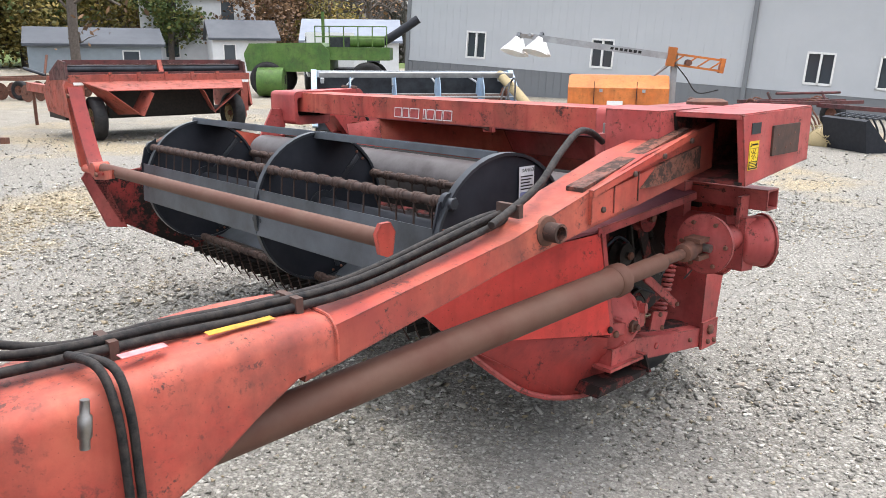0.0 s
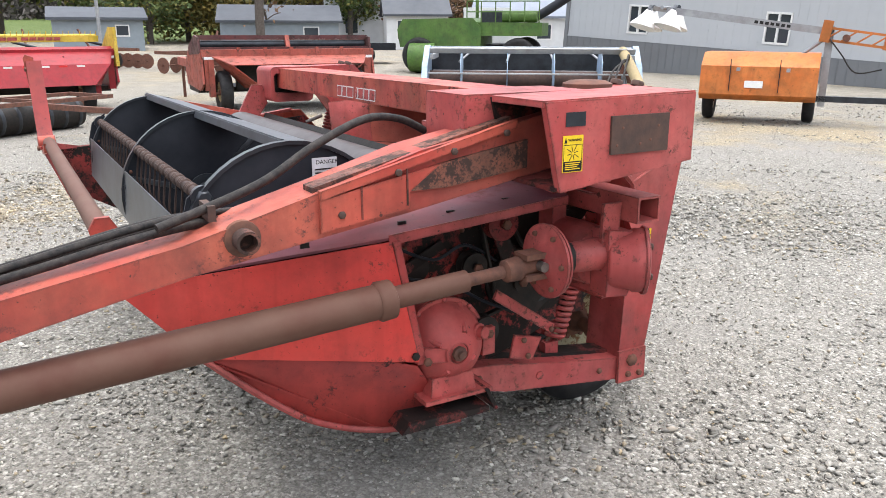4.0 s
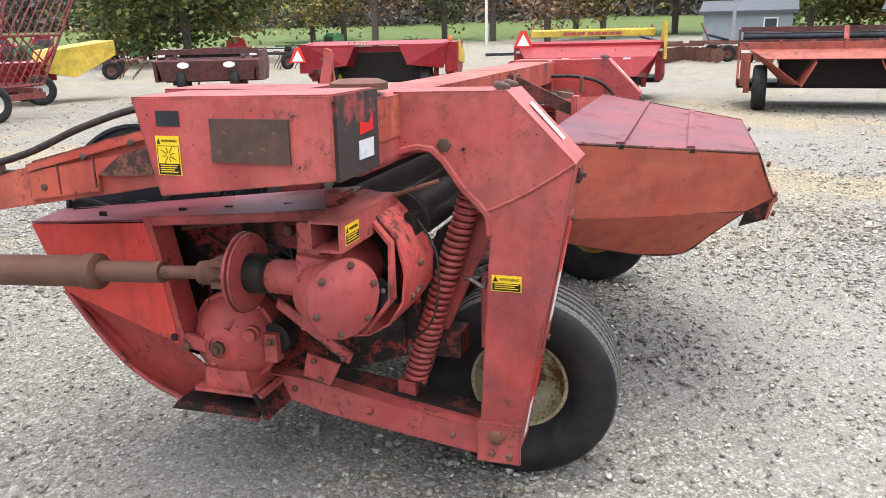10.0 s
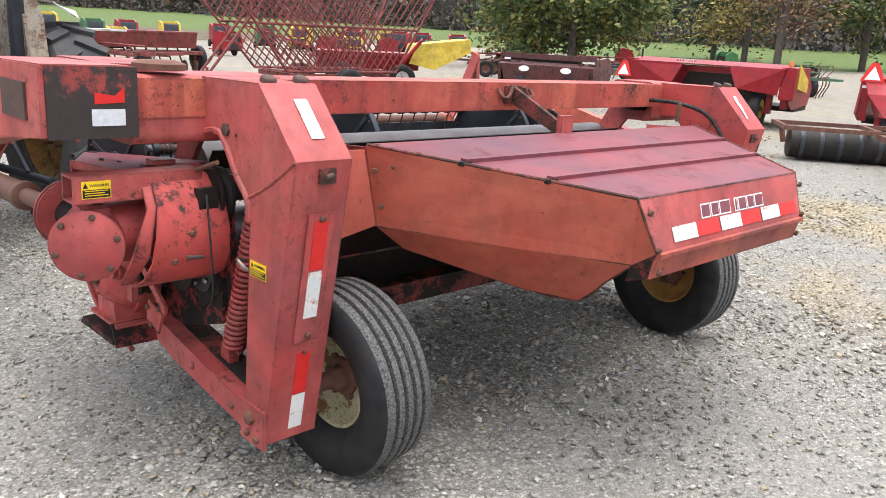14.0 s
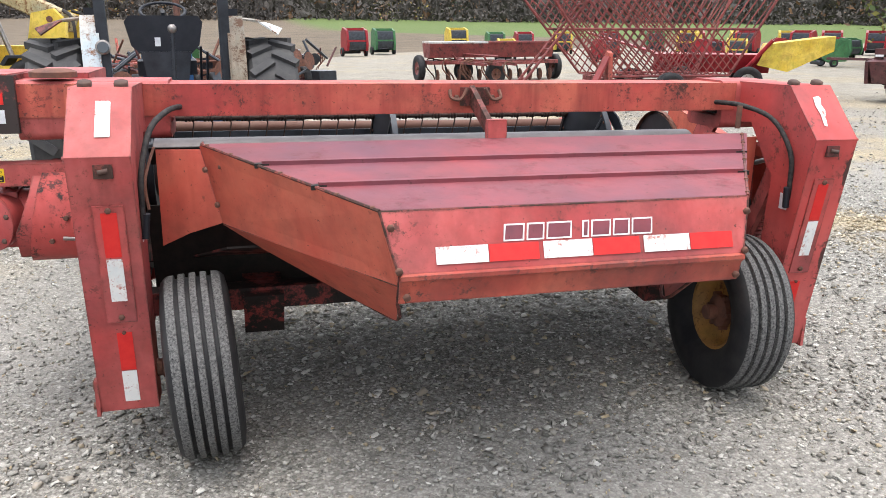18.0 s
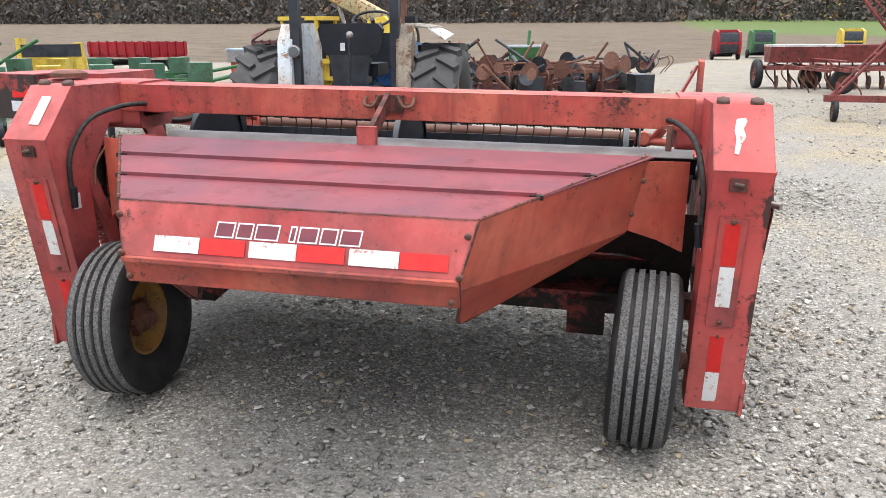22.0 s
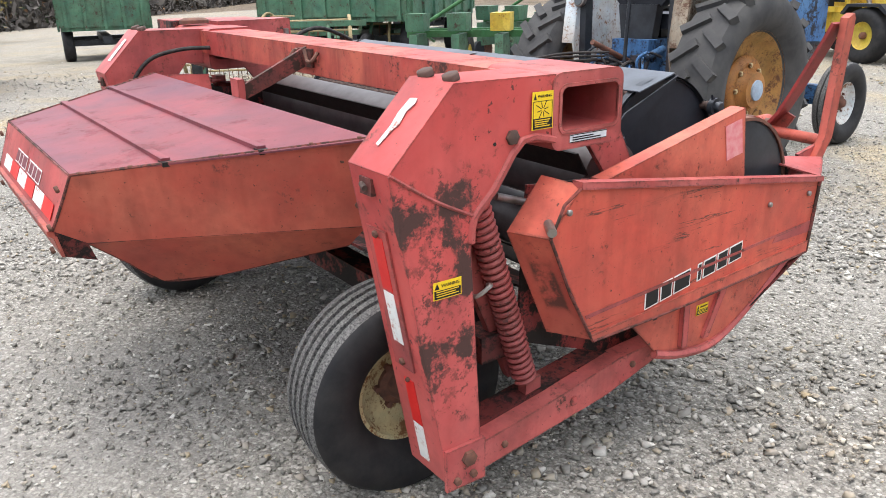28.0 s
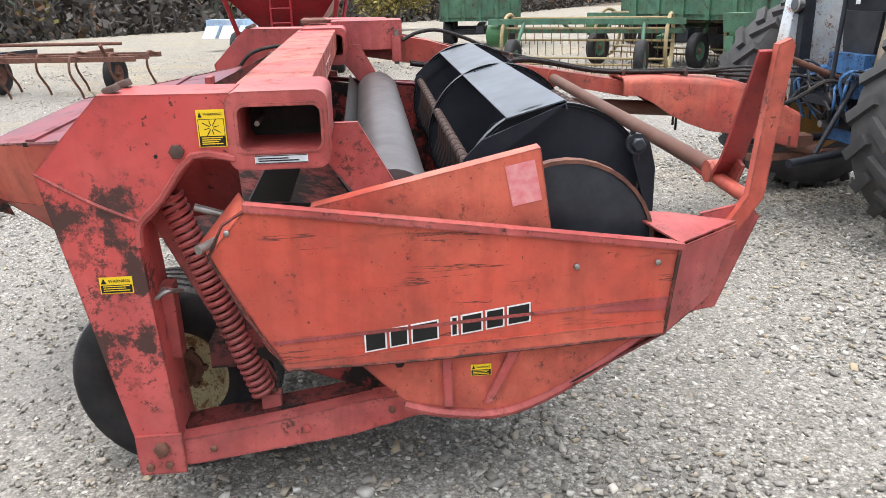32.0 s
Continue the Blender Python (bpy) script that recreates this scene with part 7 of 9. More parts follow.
def light_tower(m):
    L = thing("light_tower", "orange towable light tower with its mast folded down", "light tower", m)
    part("engine_box", prism([(-.55, .40), (-.65, .50), (-.60, .98), (-.25, 1.20), (.55, 1.20), (.6, .40)], "x", -.95, .95, .03), ORANGE, L, "orange engine enclosure")
    for x in (-.45, .35):
        part("door_seam", box((x - .005, -.665, .55), (x + .005, -.60, 1.1), 0), BLACK, L)
        part("latch", box((x + .1, -.66, .9), (x + .16, -.63, .96), .003), GREY_METAL, L)
    part("label", plate_at(facing((-.05, -.655, .68), (1, 0, 0), (0, .1, 1)), .3, .12, .004), WHITE, L)
    part("post", box((.98, -.06, .3), (1.10, .06, 1.66), .008), GREY_METAL, L)
    mast = part("mast", box((-1.75, -.06, 0), (1.1, .06, .12), .006), GREY_METAL, L)
    mast.matrix_basis = Matrix.Translation((0, 0, 1.64)) @ Matrix.Rotation(radians(7.5), 4, "Y")
    part("mast_inner", box((-2.0, -.04, .02), (-1.7, .04, .10), .004), STEEL, mast)
    part("small_print", flat_bars(facing((.1, -.061, .06), (1, 0, 0), (0, 0, 1)), [(-.3 + .09 * k, -.025, -.24 + .09 * k, .025) for k in range(7)]), INK, mast)
    head = part("mast_head", box((.95, -.13, .10), (1.95, .13, .14), .006), ORANGE, mast)
    part("mast_foot", box((.95, -.13, -.10), (1.95, .13, -.06), .006), ORANGE, mast)
    part("mast_end", box((1.90, -.15, -.12), (1.98, .15, .16), .01), ORANGE, mast)
    for k in range(4):
        part("mast_web", rod((1.0 + .24 * k, -.12, -.07), (1.2 + .24 * k, -.12, .11), .016, 6), ORANGE, mast)
    part("mast_joint", box((.90, -.14, -.12), (1.06, .14, .24), .01), ORANGE, mast)
    part("winch", rod((1.3, -.2, 1.46), (1.3, .2, 1.46), .06), RUST, L)
    for x, y in ((-1.55, -.35), (-1.55, .35), (-2.0, -.3), (-2.0, .3)):
        lamp = part("lamp_shade", lathe((x, y, 1.92), (-.25, -.25, -1), [(0, .05), (.06, .08), (.16, .14), (.30, .25), (.32, .255)], 22), WHITE, L, "white bell-shaped lamp")
        part("lamp_socket", rod((x, y, 1.92), (x, y * .5, 1.99), .035), BLACK_STEEL, lamp)
    part("lamp_bar", rod((-1.75, -.4, 1.97), (-1.75, .4, 1.97), .03), GREY_METAL, L)
    part("brace", rod((.6, .0, 1.15), (1.04, 0, 1.5), .03), GREY_METAL, L)
    part("cable", pipe([(1.0, -.1, 1.5), (1.25, -.25, 1.2), (1.5, -.2, .9), (1.9, 0, .95)], .012, 6), HOSE, L)
    for s in (-1, 1):
        road_wheel(L, (s * .85, .15, .33), .33, .2, WHITE)
    part("drawbar", box((.9, -.06, .38), (2.5, .06, .48), .008), BLACK_STEEL, L)
    part("jack", rod((2.4, 0, 0), (2.4, 0, .6), .04), GREY_METAL, L)
    return L


light_tower(at(5.9, -9.9, -145))


def green_harvester(m):
    G = thing("green_harvester", "bright green self-propelled harvester with a service deck", "harvester", m)
    part("hood", soften(add_prism(bmesh.new(), [(-1.4, .9), (-1.5, 1.5), (-1.3, 1.85), (1.2, 1.9), (1.5, 1.6), (1.5, .9)], "y", -1.3, 1.3), .1), OLIVE, G, "rounded green hood")
    part("service_deck", box((1.0, -1.2, 1.3), (3.6, 1.2, 1.75), .04), OLIVE, G)
    part("drum", rod((-1.0, -1.35, .55), (-.1, -1.35, .55), .5, 20), OLIVE, G)
    part("engine", box((1.4, -.6, 1.75), (2.6, .6, 2.15), .05), BLACK_STEEL, G)
    part("tank", rod((2.2, -.9, 1.95), (3.4, -.9, 1.95), .2), OLIVE, G)
    for k in range(6):
        part("rail_post", rod((1.0 + k * .5, -1.25, 1.75), (1.0 + k * .5, -1.25, 2.45), .022, 6), OLIVE, G)
    part("hand_rail", rod((1.0, -1.25, 2.45), (3.5, -1.25, 2.45), .022, 6), OLIVE, G)
    part("hand_rail", rod((1.0, -1.25, 2.1), (3.5, -1.25, 2.1), .022, 6), OLIVE, G)
    part("spout", pipe([(3.0, -.4, 1.8), (3.6, -.4, 2.1), (4.6, -.4, 2.75)], .16, 10), BLACK, G)
    part("mast", rod((1.1, .2, 1.8), (1.1, .2, 3.0), .06), OLIVE, G)
    for x in (-.7, 2.8):
        for s in (-1, 1):
            road_wheel(G, (x, s * 1.2, .62), .62, .4, BLACK).matrix_basis = Matrix.Translation((x, s * 1.2, 0)) @ Matrix.Rotation(math.pi / 2, 4, "Z") @ Matrix.Translation((-x, -s * 1.2, 0))
    return G


green_harvester(at(22.0, -12.6, -132))


def truck(m):
    T = thing("truck", "white truck parked beside the building", "truck", m)
    part("cab", soften(add_prism(bmesh.new(), [(0, .8), (0, 1.5), (.5, 1.6), (.95, 2.35), (2.2, 2.35), (2.2, .6)], "x", -.95, .95), .06), WHITE, T)
    part("windscreen", sheet([(-.8, .55, 1.66), (.8, .55, 1.66), (.75, .90, 2.25), (-.75, .90, 2.25)], .012), GLASS, T)
    part("bed", box((-1.0, 2.3, .8), (1.0, 5.5, 1.0), .02), BLACK, T)
    for s in (-1, 1):
        for y in (.6, 4.5):
            road_wheel(T, (s * .85, y, .45), .45, .28, WHITE)
        part("side_window", box((s * .955 - .006, 1.05, 1.65), (s * .955 + .006, 1.8, 2.2), .01), GLASS, T)
    return T


truck(at(25.5, -16.5, 60))


# ---- metal barn ----
def barn():
    ux, uy = -.948, -.318
    m = Matrix.Translation((22.5, -18.4, .12)) @ Matrix.Rotation(math.atan2(uy, ux), 4, "Z") @ Matrix.Rotation(radians(3.3), 4, "Y")
    # x runs along the long wall, the yard is on the side of negative y
    B = thing("metal_barn", "white metal barn with a dark grey lower band", "barn", m)
    wins = ((3.2, "w"), (8.4, "w"), (15.75, "w"), (17.9, "w"))
    L, base = 36.0, 1.18
    lo, hi, hw = 1.42, 2.48, .44
    edges = [0.0]
    for x, _ in wins:
        edges += [x - hw, x + hw]
    edges.append(L)
    wall = part("wall", box((0, 0, hi), (L, .2, 5.2), 0), WALL_WHITE, B)
    part("wall", box((0, 0, base), (L, .2, lo), 0), WALL_WHITE, B)
    for a, b in zip(edges[::2], edges[1::2]):
        part("wall", box((a, 0, lo), (b, .2, hi), 0), WALL_WHITE, B)
    part("wainscot", box((0, -.02, -1.2), (L, .2, base), 0), WALL_GREY, B)
    part("wainscot_trim", box((0, -.035, base - .03), (L, -.02, base + .04), .004), WALL_WHITE, B)
    rb, rg = bmesh.new(), bmesh.new()
    for k in range(1, int(L / .3)):
        if not any(abs(k * .3 - x) < hw + .06 for x, _ in wins):
            add_box(rb, (k * .3 - .008, -.006, base + .04), (k * .3 + .008, 0, 5.15))
        add_box(rg, (k * .3 - .012, -.034, -1.1), (k * .3 + .012, -.02, base - .03))
    tagged(part("panel_ribs", rb, WALL_WHITE, B), kind="stuff")
    tagged(part("band_ribs", rg, WALL_GREY, B), kind="stuff")
    part("wall", box((0, .2, -1.2), (.2, 14, 5.2), 0), WALL_WHITE, B)
    part("wall", box((L - .2, .2, -1.2), (L, 14, 5.2), 0), WALL_WHITE, B)
    part("wall", box((.2, 13.8, -1.2), (L - .2, 14, 5.2), 0), WALL_WHITE, B)
    part("corner_trim", box((-.04, -.05, -1.1), (.12, .0, 5.2), .004), WALL_GREY, B)
    part("downspout", box((13.45, -.12, -1.0), (13.6, -.03, 5.2), .01), WALL_GREY, B)
    part("roof", prism([(-.4, 5.1), (7, 7.6), (14.4, 5.1), (14.4, 5.25), (7, 7.78), (-.4, 5.25)], "x", -.3, L + .3, 0), ROOF_GREY, B)
    part("gable", prism([(.1, 5.2), (13.9, 5.2), (7, 7.55)], "x", .0, .15, 0), WALL_WHITE, B)
    part("gable", prism([(.1, 5.2), (13.9, 5.2), (7, 7.55)], "x", L - .15, L, 0), WALL_WHITE, B)
    for x, _ in wins:
        wn_ = part("window", box((x - hw + .04, .06, lo + .05), (x + hw - .04, .075, hi - .05), 0), GLASS, B)
        for a, b, c, d in ((x - hw, lo, x + hw, lo + .07), (x - hw, hi - .07, x + hw, hi), (x - hw, lo, x - hw + .06, hi), (x + hw - .06, lo, x + hw, hi), (x - .035, lo, x + .035, hi)):
            part("window_frame", box((a, -.03, b), (c, .09, d), .004), WHITE, wn_)
    return B


barn()


def house(name, label, m, w, d, h, rise, wall_mat, roof_mat, windows):
    Hs = thing(name, label, "house" if h > 2.4 else "shed", m)
    part("wall", box((-w / 2, -d / 2, -1), (w / 2, d / 2, h), 0), wall_mat, Hs)
    part("roof", prism([(-d / 2 - .3, h - .1), (0, h + rise), (d / 2 + .3, h - .1), (d / 2 + .3, h + .05), (0, h + rise + .18), (-d / 2 - .3, h + .05)], "x", -w / 2 - .25, w / 2 + .25, 0), roof_mat, Hs)
    for s in (-1, 1):
        part("gable", prism([(-d / 2, h), (d / 2, h), (0, h + rise)], "x", s * w / 2 - .06, s * w / 2, 0), wall_mat, Hs)
    for x, z0, ww, hh in windows:
        wn_ = part("window", box((x - ww / 2, -d / 2 - .03, z0), (x + ww / 2, -d / 2 - .01, z0 + hh), 0), GLASS, Hs)
        part("window_frame", box((x - ww / 2 - .07, -d / 2 - .02, z0 - .07), (x + ww / 2 + .07, -d / 2 - .005, z0 + hh + .07), 0), WHITE, wn_)
    return Hs


house("farmhouse", "white two-storey farmhouse with a grey roof", at(55, -25, -112, 0), 8, 7, 5.2, 2.6, SIDING, ROOF_GREY, ((-2, 1, .9, 1.5), (2, 1, .9, 1.5), (-2, 3.6, .9, 1.4), (2, 3.6, .9, 1.4)))
house("house_porch", "low white porch wing with a grey roof", at(47, -24.3, -112, 0), 4.2, 4, 2.3, 1.1, SIDING, ROOF_GREY, ((-1, .7, .7, 1.2), (1, .7, .7, 1.2)))
house("long_shed", "long low shed with a dark grey roof", at(50, -15.5, -108, 0), 7.6, 5, 1.7, .9, SHED_GREY, ROOF_GREY, ((2.0, .6, .9, .7),))
house("small_shed", "small grey metal shed among the trees", at(46, -3.5, -95, 0), 4.6, 4, 1.7, .45, SHED_GREY, ROOF_GREY, ((1.2, .8, .6, .5),))
house("machine_shed", "open machine shed with a pale blue-grey roof", at(44, -31.5, -127, 0), 6.5, 7, 2.3, 1.4, SIDING, PALE_ROOF, ((1.5, .9, .9, .9),))


def trailer(m):
    T = thing("flat_trailer", "black flat trailer with white wheels", "trailer", m)
    part("deck", box((-3.0, -1.0, .55), (3.0, 1.0, .70), .02), BLACK, T)
    part("van_body", box((-2.9, -.9, .71), (.6, .9, 1.05), .05), WHITE, T)
    for x in (.9, 1.75):
        w = road_wheel(T, (x, -1.0, .36), .36, .22, WHITE)
        w.matrix_basis = Matrix.Translation((x, -1.0, 0)) @ Matrix.Rotation(math.pi / 2, 4, "Z") @ Matrix.Translation((-x, 1.0, 0))
    part("side_rail", box((-3, -1.02, .70), (3, -.97, .85), .01), BLACK, T)
    return T


trailer(at(29.5, -10.8, -112))


# ---- rusty tillage tools, balers, wagons ----
def disc_harrow(m, label, n=7, mat_=None, group="old tillage tools"):
    D = thing("disc_harrow", label, "tillage tool", m, group)
    k_ = mat_ or RUST
    for y in (-.6, .6):
        part("frame_rail", box((-1.4, y - .05, .62), (1.4, y + .05, .72), .008), k_, D)
    for x in (-1.3, 0, 1.3):
        part("cross_rail", box((x - .05, -.6, .63), (x + .05, .6, .71), .008), k_, D)
    for row, y in ((0, -.75), (1, .75)):
        part("gang_shaft", rod((-1.5, y - .15, .26), (1.5, y + .15, .26), .025), RUST, D)
        for i in range(n):
            x = -1.4 + 2.8 * i / (n - 1)
            part("disc", lathe((x, y + x * .1, .26), (1, .1 if row else -.1, 0), [(0, .26), (.008, .26), (.04, .14), (.05, .03)], 18), RUST, D)
    part("tongue", box((-.06, .6, .55), (.06, 2.6, .66), .008), k_, D)
    part("mast", rod((.5, .2, .7), (.9, .4, 1.35), .04), k_, D)
    part("cylinder", rod((0, -.3, .75), (0, .5, .95), .05), BLACK_STEEL, D)
    for s in (-1, 1):
        road_wheel(D, (s * .75, 0, .3), .3, .18, RUST)
    return D


def cultivator(m, label, mat_, W=3.2, n=9, group="old tillage tools"):
    C = thing("cultivator", label, "tillage tool", m, group)
    w = W / 2
    for y in (-.5, 0, .5):
        part("tool_bar", box((-w, y - .04, .60), (w, y + .04, .68), .006), mat_, C)
    for i in range(n):
        x = -w + .1 + (W - .2) * i / (n - 1)
        y = (-.5, 0, .5)[i % 3]
        part("shank", pipe([(x, y, .66), (x, y - .28, .70), (x, y - .36, .45), (x, y - .12, .16), (x, y - .05, .02)], .022, 6, 4), RUST, C)
    part("tongue", box((-.05, .5, .55), (.05, 2.3, .64), .006), mat_, C)
    for s in (-1, 1):
        road_wheel(C, (s * w * .6, .2, .33), .33, .18, RUST)
        part("lift_strut", rod((s * w * .6, .2, .33), (s * w * .6, -.2, .85), .03), mat_, C)
    part("rock_shaft", rod((-w * .7, .2, .85), (w * .7, .2, .85), .03), mat_, C)
    return C


rustic = ((-1.9, 19.5, 20), (-.4, 21.0, -30), (-4.0, 21.5, 75), (-2.8, 24.0, 10))
for k, (x, y, h) in enumerate(rustic):
    disc_harrow(at(x, y, h), "rusty brown disc harrow parked on the gravel", 7 if k % 2 else 6, RUST if k != 2 else OLD_RED)
cultivator(at(-1.0, 17.6, 40), "rusty spring-tooth cultivator on gravel", RUST)
cultivator(at(6.4, 21.0, -80), "old red cultivator in front of a seeder", BARN_RED, 3.6)
cultivator(at(-10.6, -4.8, 80), "dark rusty cultivator on the pale gravel", RUST, 3.6)
cultivator(at(-11.9, -7.4, 60), "blackened cultivator with small wheels", BLACK_STEEL, 3.0)
disc_harrow(at(27.5, -1.5, 20), "rusty harrow standing by the shed", 6)
disc_harrow(at(27.0, .9, -20), "rusty harrow behind the hay mowers", 7)
disc_harrow(at(24.0, -4.4, -60), "brown harrow beyond the red mower", 6)
cultivator(at(22.5, 3.8, 30), "black cultivator between the hay mowers", BLACK_STEEL)
cultivator(at(25.0, 9.5, -40), "green cultivator behind the hay mowers", DULL_GREEN, 3.4)
cultivator(at(29.0, 14.0, 10), "green row tool far across the yard", GREEN, 3.8)
cultivator(at(27.0, 16.5, 70), "dark row tool far across the yard", BLACK_STEEL)
cultivator(at(2.2, 32.6, 80), "small black frame standing alone on the yard", BLACK_STEEL, 1.6, 4)
cultivator(at(4.5, -15.2, 70), "rusty steel frame by the barn", MAROON, 2.8, 5)


def seeder(m):
    S = thing("grain_seeder", "long faded red seeder with a pale top", "seeder", m)
    part("seed_box", prism([(-.3, .75), (-.4, 1.2), (.4, 1.2), (.25, .75)], "x", -2.2, 2.2, .01), BARN_RED, S)
    part("lid", box((-2.2, -.42, 1.2), (-.2, .42, 1.26), .008), FADED_WHITE, S)
    part("lid", box((-.15, -.42, 1.2), (2.2, .42, 1.26), .008), BARN_RED, S)
    part("frame", box((-2.3, -.55, .55), (2.3, .55, .66), .008), BARN_RED, S)
    for i in range(12):
        x = -2.0 + i * .364
        part("seed_tube", rod((x, -.1, .75), (x, -.45, .15), .025, 8), BLACK, S)
        part("disc", lathe((x, -.5, .2), (1, 0, 0), [(0, .2), (.01, .2)], 16), RUST, S)
    for s in (-1, 1):
        road_wheel(S, (s * 2.45, 0, .42), .42, .22, BARN_RED)
    part("tongue", box((-.06, .5, .5), (.06, 3.0, .62), .008), BARN_RED, S)
    return S


seeder(at(7.4, 22.5, 5))


def baler(m, body, label):
    B = thing("round_baler", label, "baler", m, "balers in the far row")
    part("side_panel", prism([(-1.1, .5), (-1.3, 1.1), (-1.0, 2.2), (.3, 2.45), (1.0, 2.0), (1.1, .7), (.6, .4)], "x", -.95, -.75, .05), body, B)
    part("side_panel", prism([(-1.1, .5), (-1.3, 1.1), (-1.0, 2.2), (.3, 2.45), (1.0, 2.0), (1.1, .7), (.6, .4)], "x", .75, .95, .05), body, B)
    part("tailgate", prism([(-1.0, .6), (-1.2, 1.1), (-.95, 2.1), (-.5, 2.2), (-.5, .6)], "x", -.74, .74, .03), BLACK_STEEL, B)
    part("tailgate_bar", box((-.74, -1.16, 1.25), (.74, -1.06, 1.4), .01), body, B)
    part("top_cover", box((-.74, -.5, 1.85), (.74, .5, 2.40), .03), body, B)
    part("chamber", box((-.7, -.4, .7), (.7, .9, 1.8), .02), GREASE_AND_SHADE, B)
    part("pickup", rod((-.8, 1.1, .4), (.8, 1.1, .4), .2), BLACK_STEEL, B)
    for s in (-1, 1):
        road_wheel(B, (s * 1.05, .1, .38), .38, .26, body)
    part("tongue", box((-.08, 1.0, .5), (.08, 2.6, .62), .008), body, B)
    return B


mb = {}
cols = [(IMPL_RED, "red"), (GREEN, "green"), (IMPL_YELLOW, "yellow")]
row = [(8.0, 56, 0), (10.9, 60, 1), (17.2, 61, 2), (19.2, 57, 1), (21.2, 56, 0), (24.0, 55, 2), (27.5, 54, 0), (30.5, 52.5, 1), (33.0, 51, 0), (35.5, 49, 2), (38.5, 47.5, 2), (41.0, 46, 0), (43, 44, 0), (29.5, 46, 2), (33, 44.5, 0), (36.2, 43, 0)]
for k, (x, y, c) in enumerate(row):
    pose_ = at(x, y, 6 - k * 4.0) @ Matrix.Scale(.84, 4)
    if c in mb:
        copy_thing(mb[c], pose_)
    else:
        mb[c] = baler(pose_, cols[c][0], f"{cols[c][1]} round baler parked in a long row")


def lattice_basket(m):
    """A tall bale basket of crossed red bars on a wheeled frame."""
    L = thing("bale_basket", "tall rusty red lattice bale basket on wheels", "bale basket", m)
    z0, z1 = .62, 3.5
    left, right = (-.75, -.80), (2.15, .52)  # foot and lean of the two sloping edges
    for y, tip in ((-.75, -1.15), (.75, 1.15)):
        def at_(x, z):
            return (x, y + (tip - y) * (z - z0) / (z1 - z0), z)
        for lean in (-1.05, .62):
            for i in range(44):
                x0 = -5.5 + i * .19
                lo, hi = z0, z1
                # keep what lies between the two edges
                for sgn, (foot, k) in ((1, left), (-1, right)):
                    g0, g1 = sgn * (x0 - foot), sgn * (lean - k)
                    if abs(g1) > 1e-6:
                        cut = z0 - g0 / g1
                        if g1 > 0:
                            lo = max(lo, cut)
                        else:
                            hi = min(hi, cut)
                if hi - lo > .12:
                    part("bar", rod(at_(x0 + lean * (lo - z0), lo), at_(x0 + lean * (hi - z0), hi), .017, 5), BARN_RED, L)
        for z in (z0, 1.6, z1):
            part("rail", rod(at_(left[0] + left[1] * (z - z0), z), at_(right[0] + right[1] * (z - z0), z), .028, 8), BARN_RED, L)
        for foot, k in (left, right):
            part("edge_bar", rod(at_(foot, z0), at_(foot + k * (z1 - z0), z1), .03, 8), BARN_RED, L)
    for i in range(8):
        x = left[0] + (right[0] - left[0]) * i / 7
        part("floor_bar", rod((x, -.75, z0), (x, .75, z0), .02, 6), BARN_RED, L)
    # leaning ladder that guides the bales in
    for y in (-.35, .05):
        part("ladder_rail", rod((-2.65, y - .3, .34), (-.5, y - .3, 2.95), .03, 6), BARN_RED, L)
    for i in range(8):
        f = .1 + i * .115
        part("rung", rod((-2.65 + 2.15 * f, -.65, .34 + 2.61 * f), (-2.65 + 2.15 * f, -.25, .34 + 2.61 * f), .016, 6), BARN_RED, L)
    part("base_frame", box((-2.8, -.95, .36), (2.0, -.83, .48), .01), BARN_RED, L)
    part("base_frame", box((-.8, .5, .36), (2.0, .62, .48), .01), BARN_RED, L)
    for x in (-.6, 1.8):
        part("cross_frame", box((x - .06, -.9, .48), (x + .06, .75, .58), .01), BARN_RED, L)
    for y in (-1.15, .95):
        w = road_wheel(L, (.57, y, .36), .36, .22, FADED_WHITE)
        w.matrix_basis = Matrix.Translation((.57, y, 0)) @ Matrix.Rotation(math.pi / 2, 4, "Z") @ Matrix.Translation((-.57, -y, 0))
        part("axle_arm", rod((.57, y, .36), (.57, y * .7, .48), .04), BARN_RED, L)
    part("caster", rod((-2.6, -.89, .3), (-2.6, -.89, .7), .03), BARN_RED, L)
    road_wheel(L, (-2.6, -.89, .2), .2, .1, RUST)
    return L


lattice_basket(at(7.5, 13.2, -4))


def elevator(m):
    E = thing("forage_elevator", "red farm elevator with a bright yellow hopper", "elevator", m)
    part("body", prism([(-.5, .55), (-.7, 1.0), (.7, 1.0), (.5, .55)], "x", -1.6, 1.2, .02), IMPL_RED, E)
    part("hopper", prism([(.9, .75), (1.1, 1.25), (2.6, 1.45), (2.6, 1.1), (1.6, .6)], "y", -.75, .75, .02), IMPL_YELLOW, E, "yellow feed hopper")
    part("chute", sheet([(-1.6, -.5, 1.0), (-1.6, .5, 1.0), (-3.4, .35, 1.5), (-3.4, -.35, 1.5)], .04), IMPL_RED, E)
    part("arm", rod((.6, -.7, .6), (1.2, -.8, 1.35), .05), IMPL_RED, E)
    for x in (-.9, .7):
        for s in (-1, 1):
            w = road_wheel(E, (x, s * .85, .36), .36, .22, FADED_WHITE)
            w.matrix_basis = Matrix.Translation((x, s * .85, 0)) @ Matrix.Rotation(math.pi / 2, 4, "Z") @ Matrix.Translation((-x, -s * .85, 0))
    return E


elevator(at(11.3, 15.3, -32))


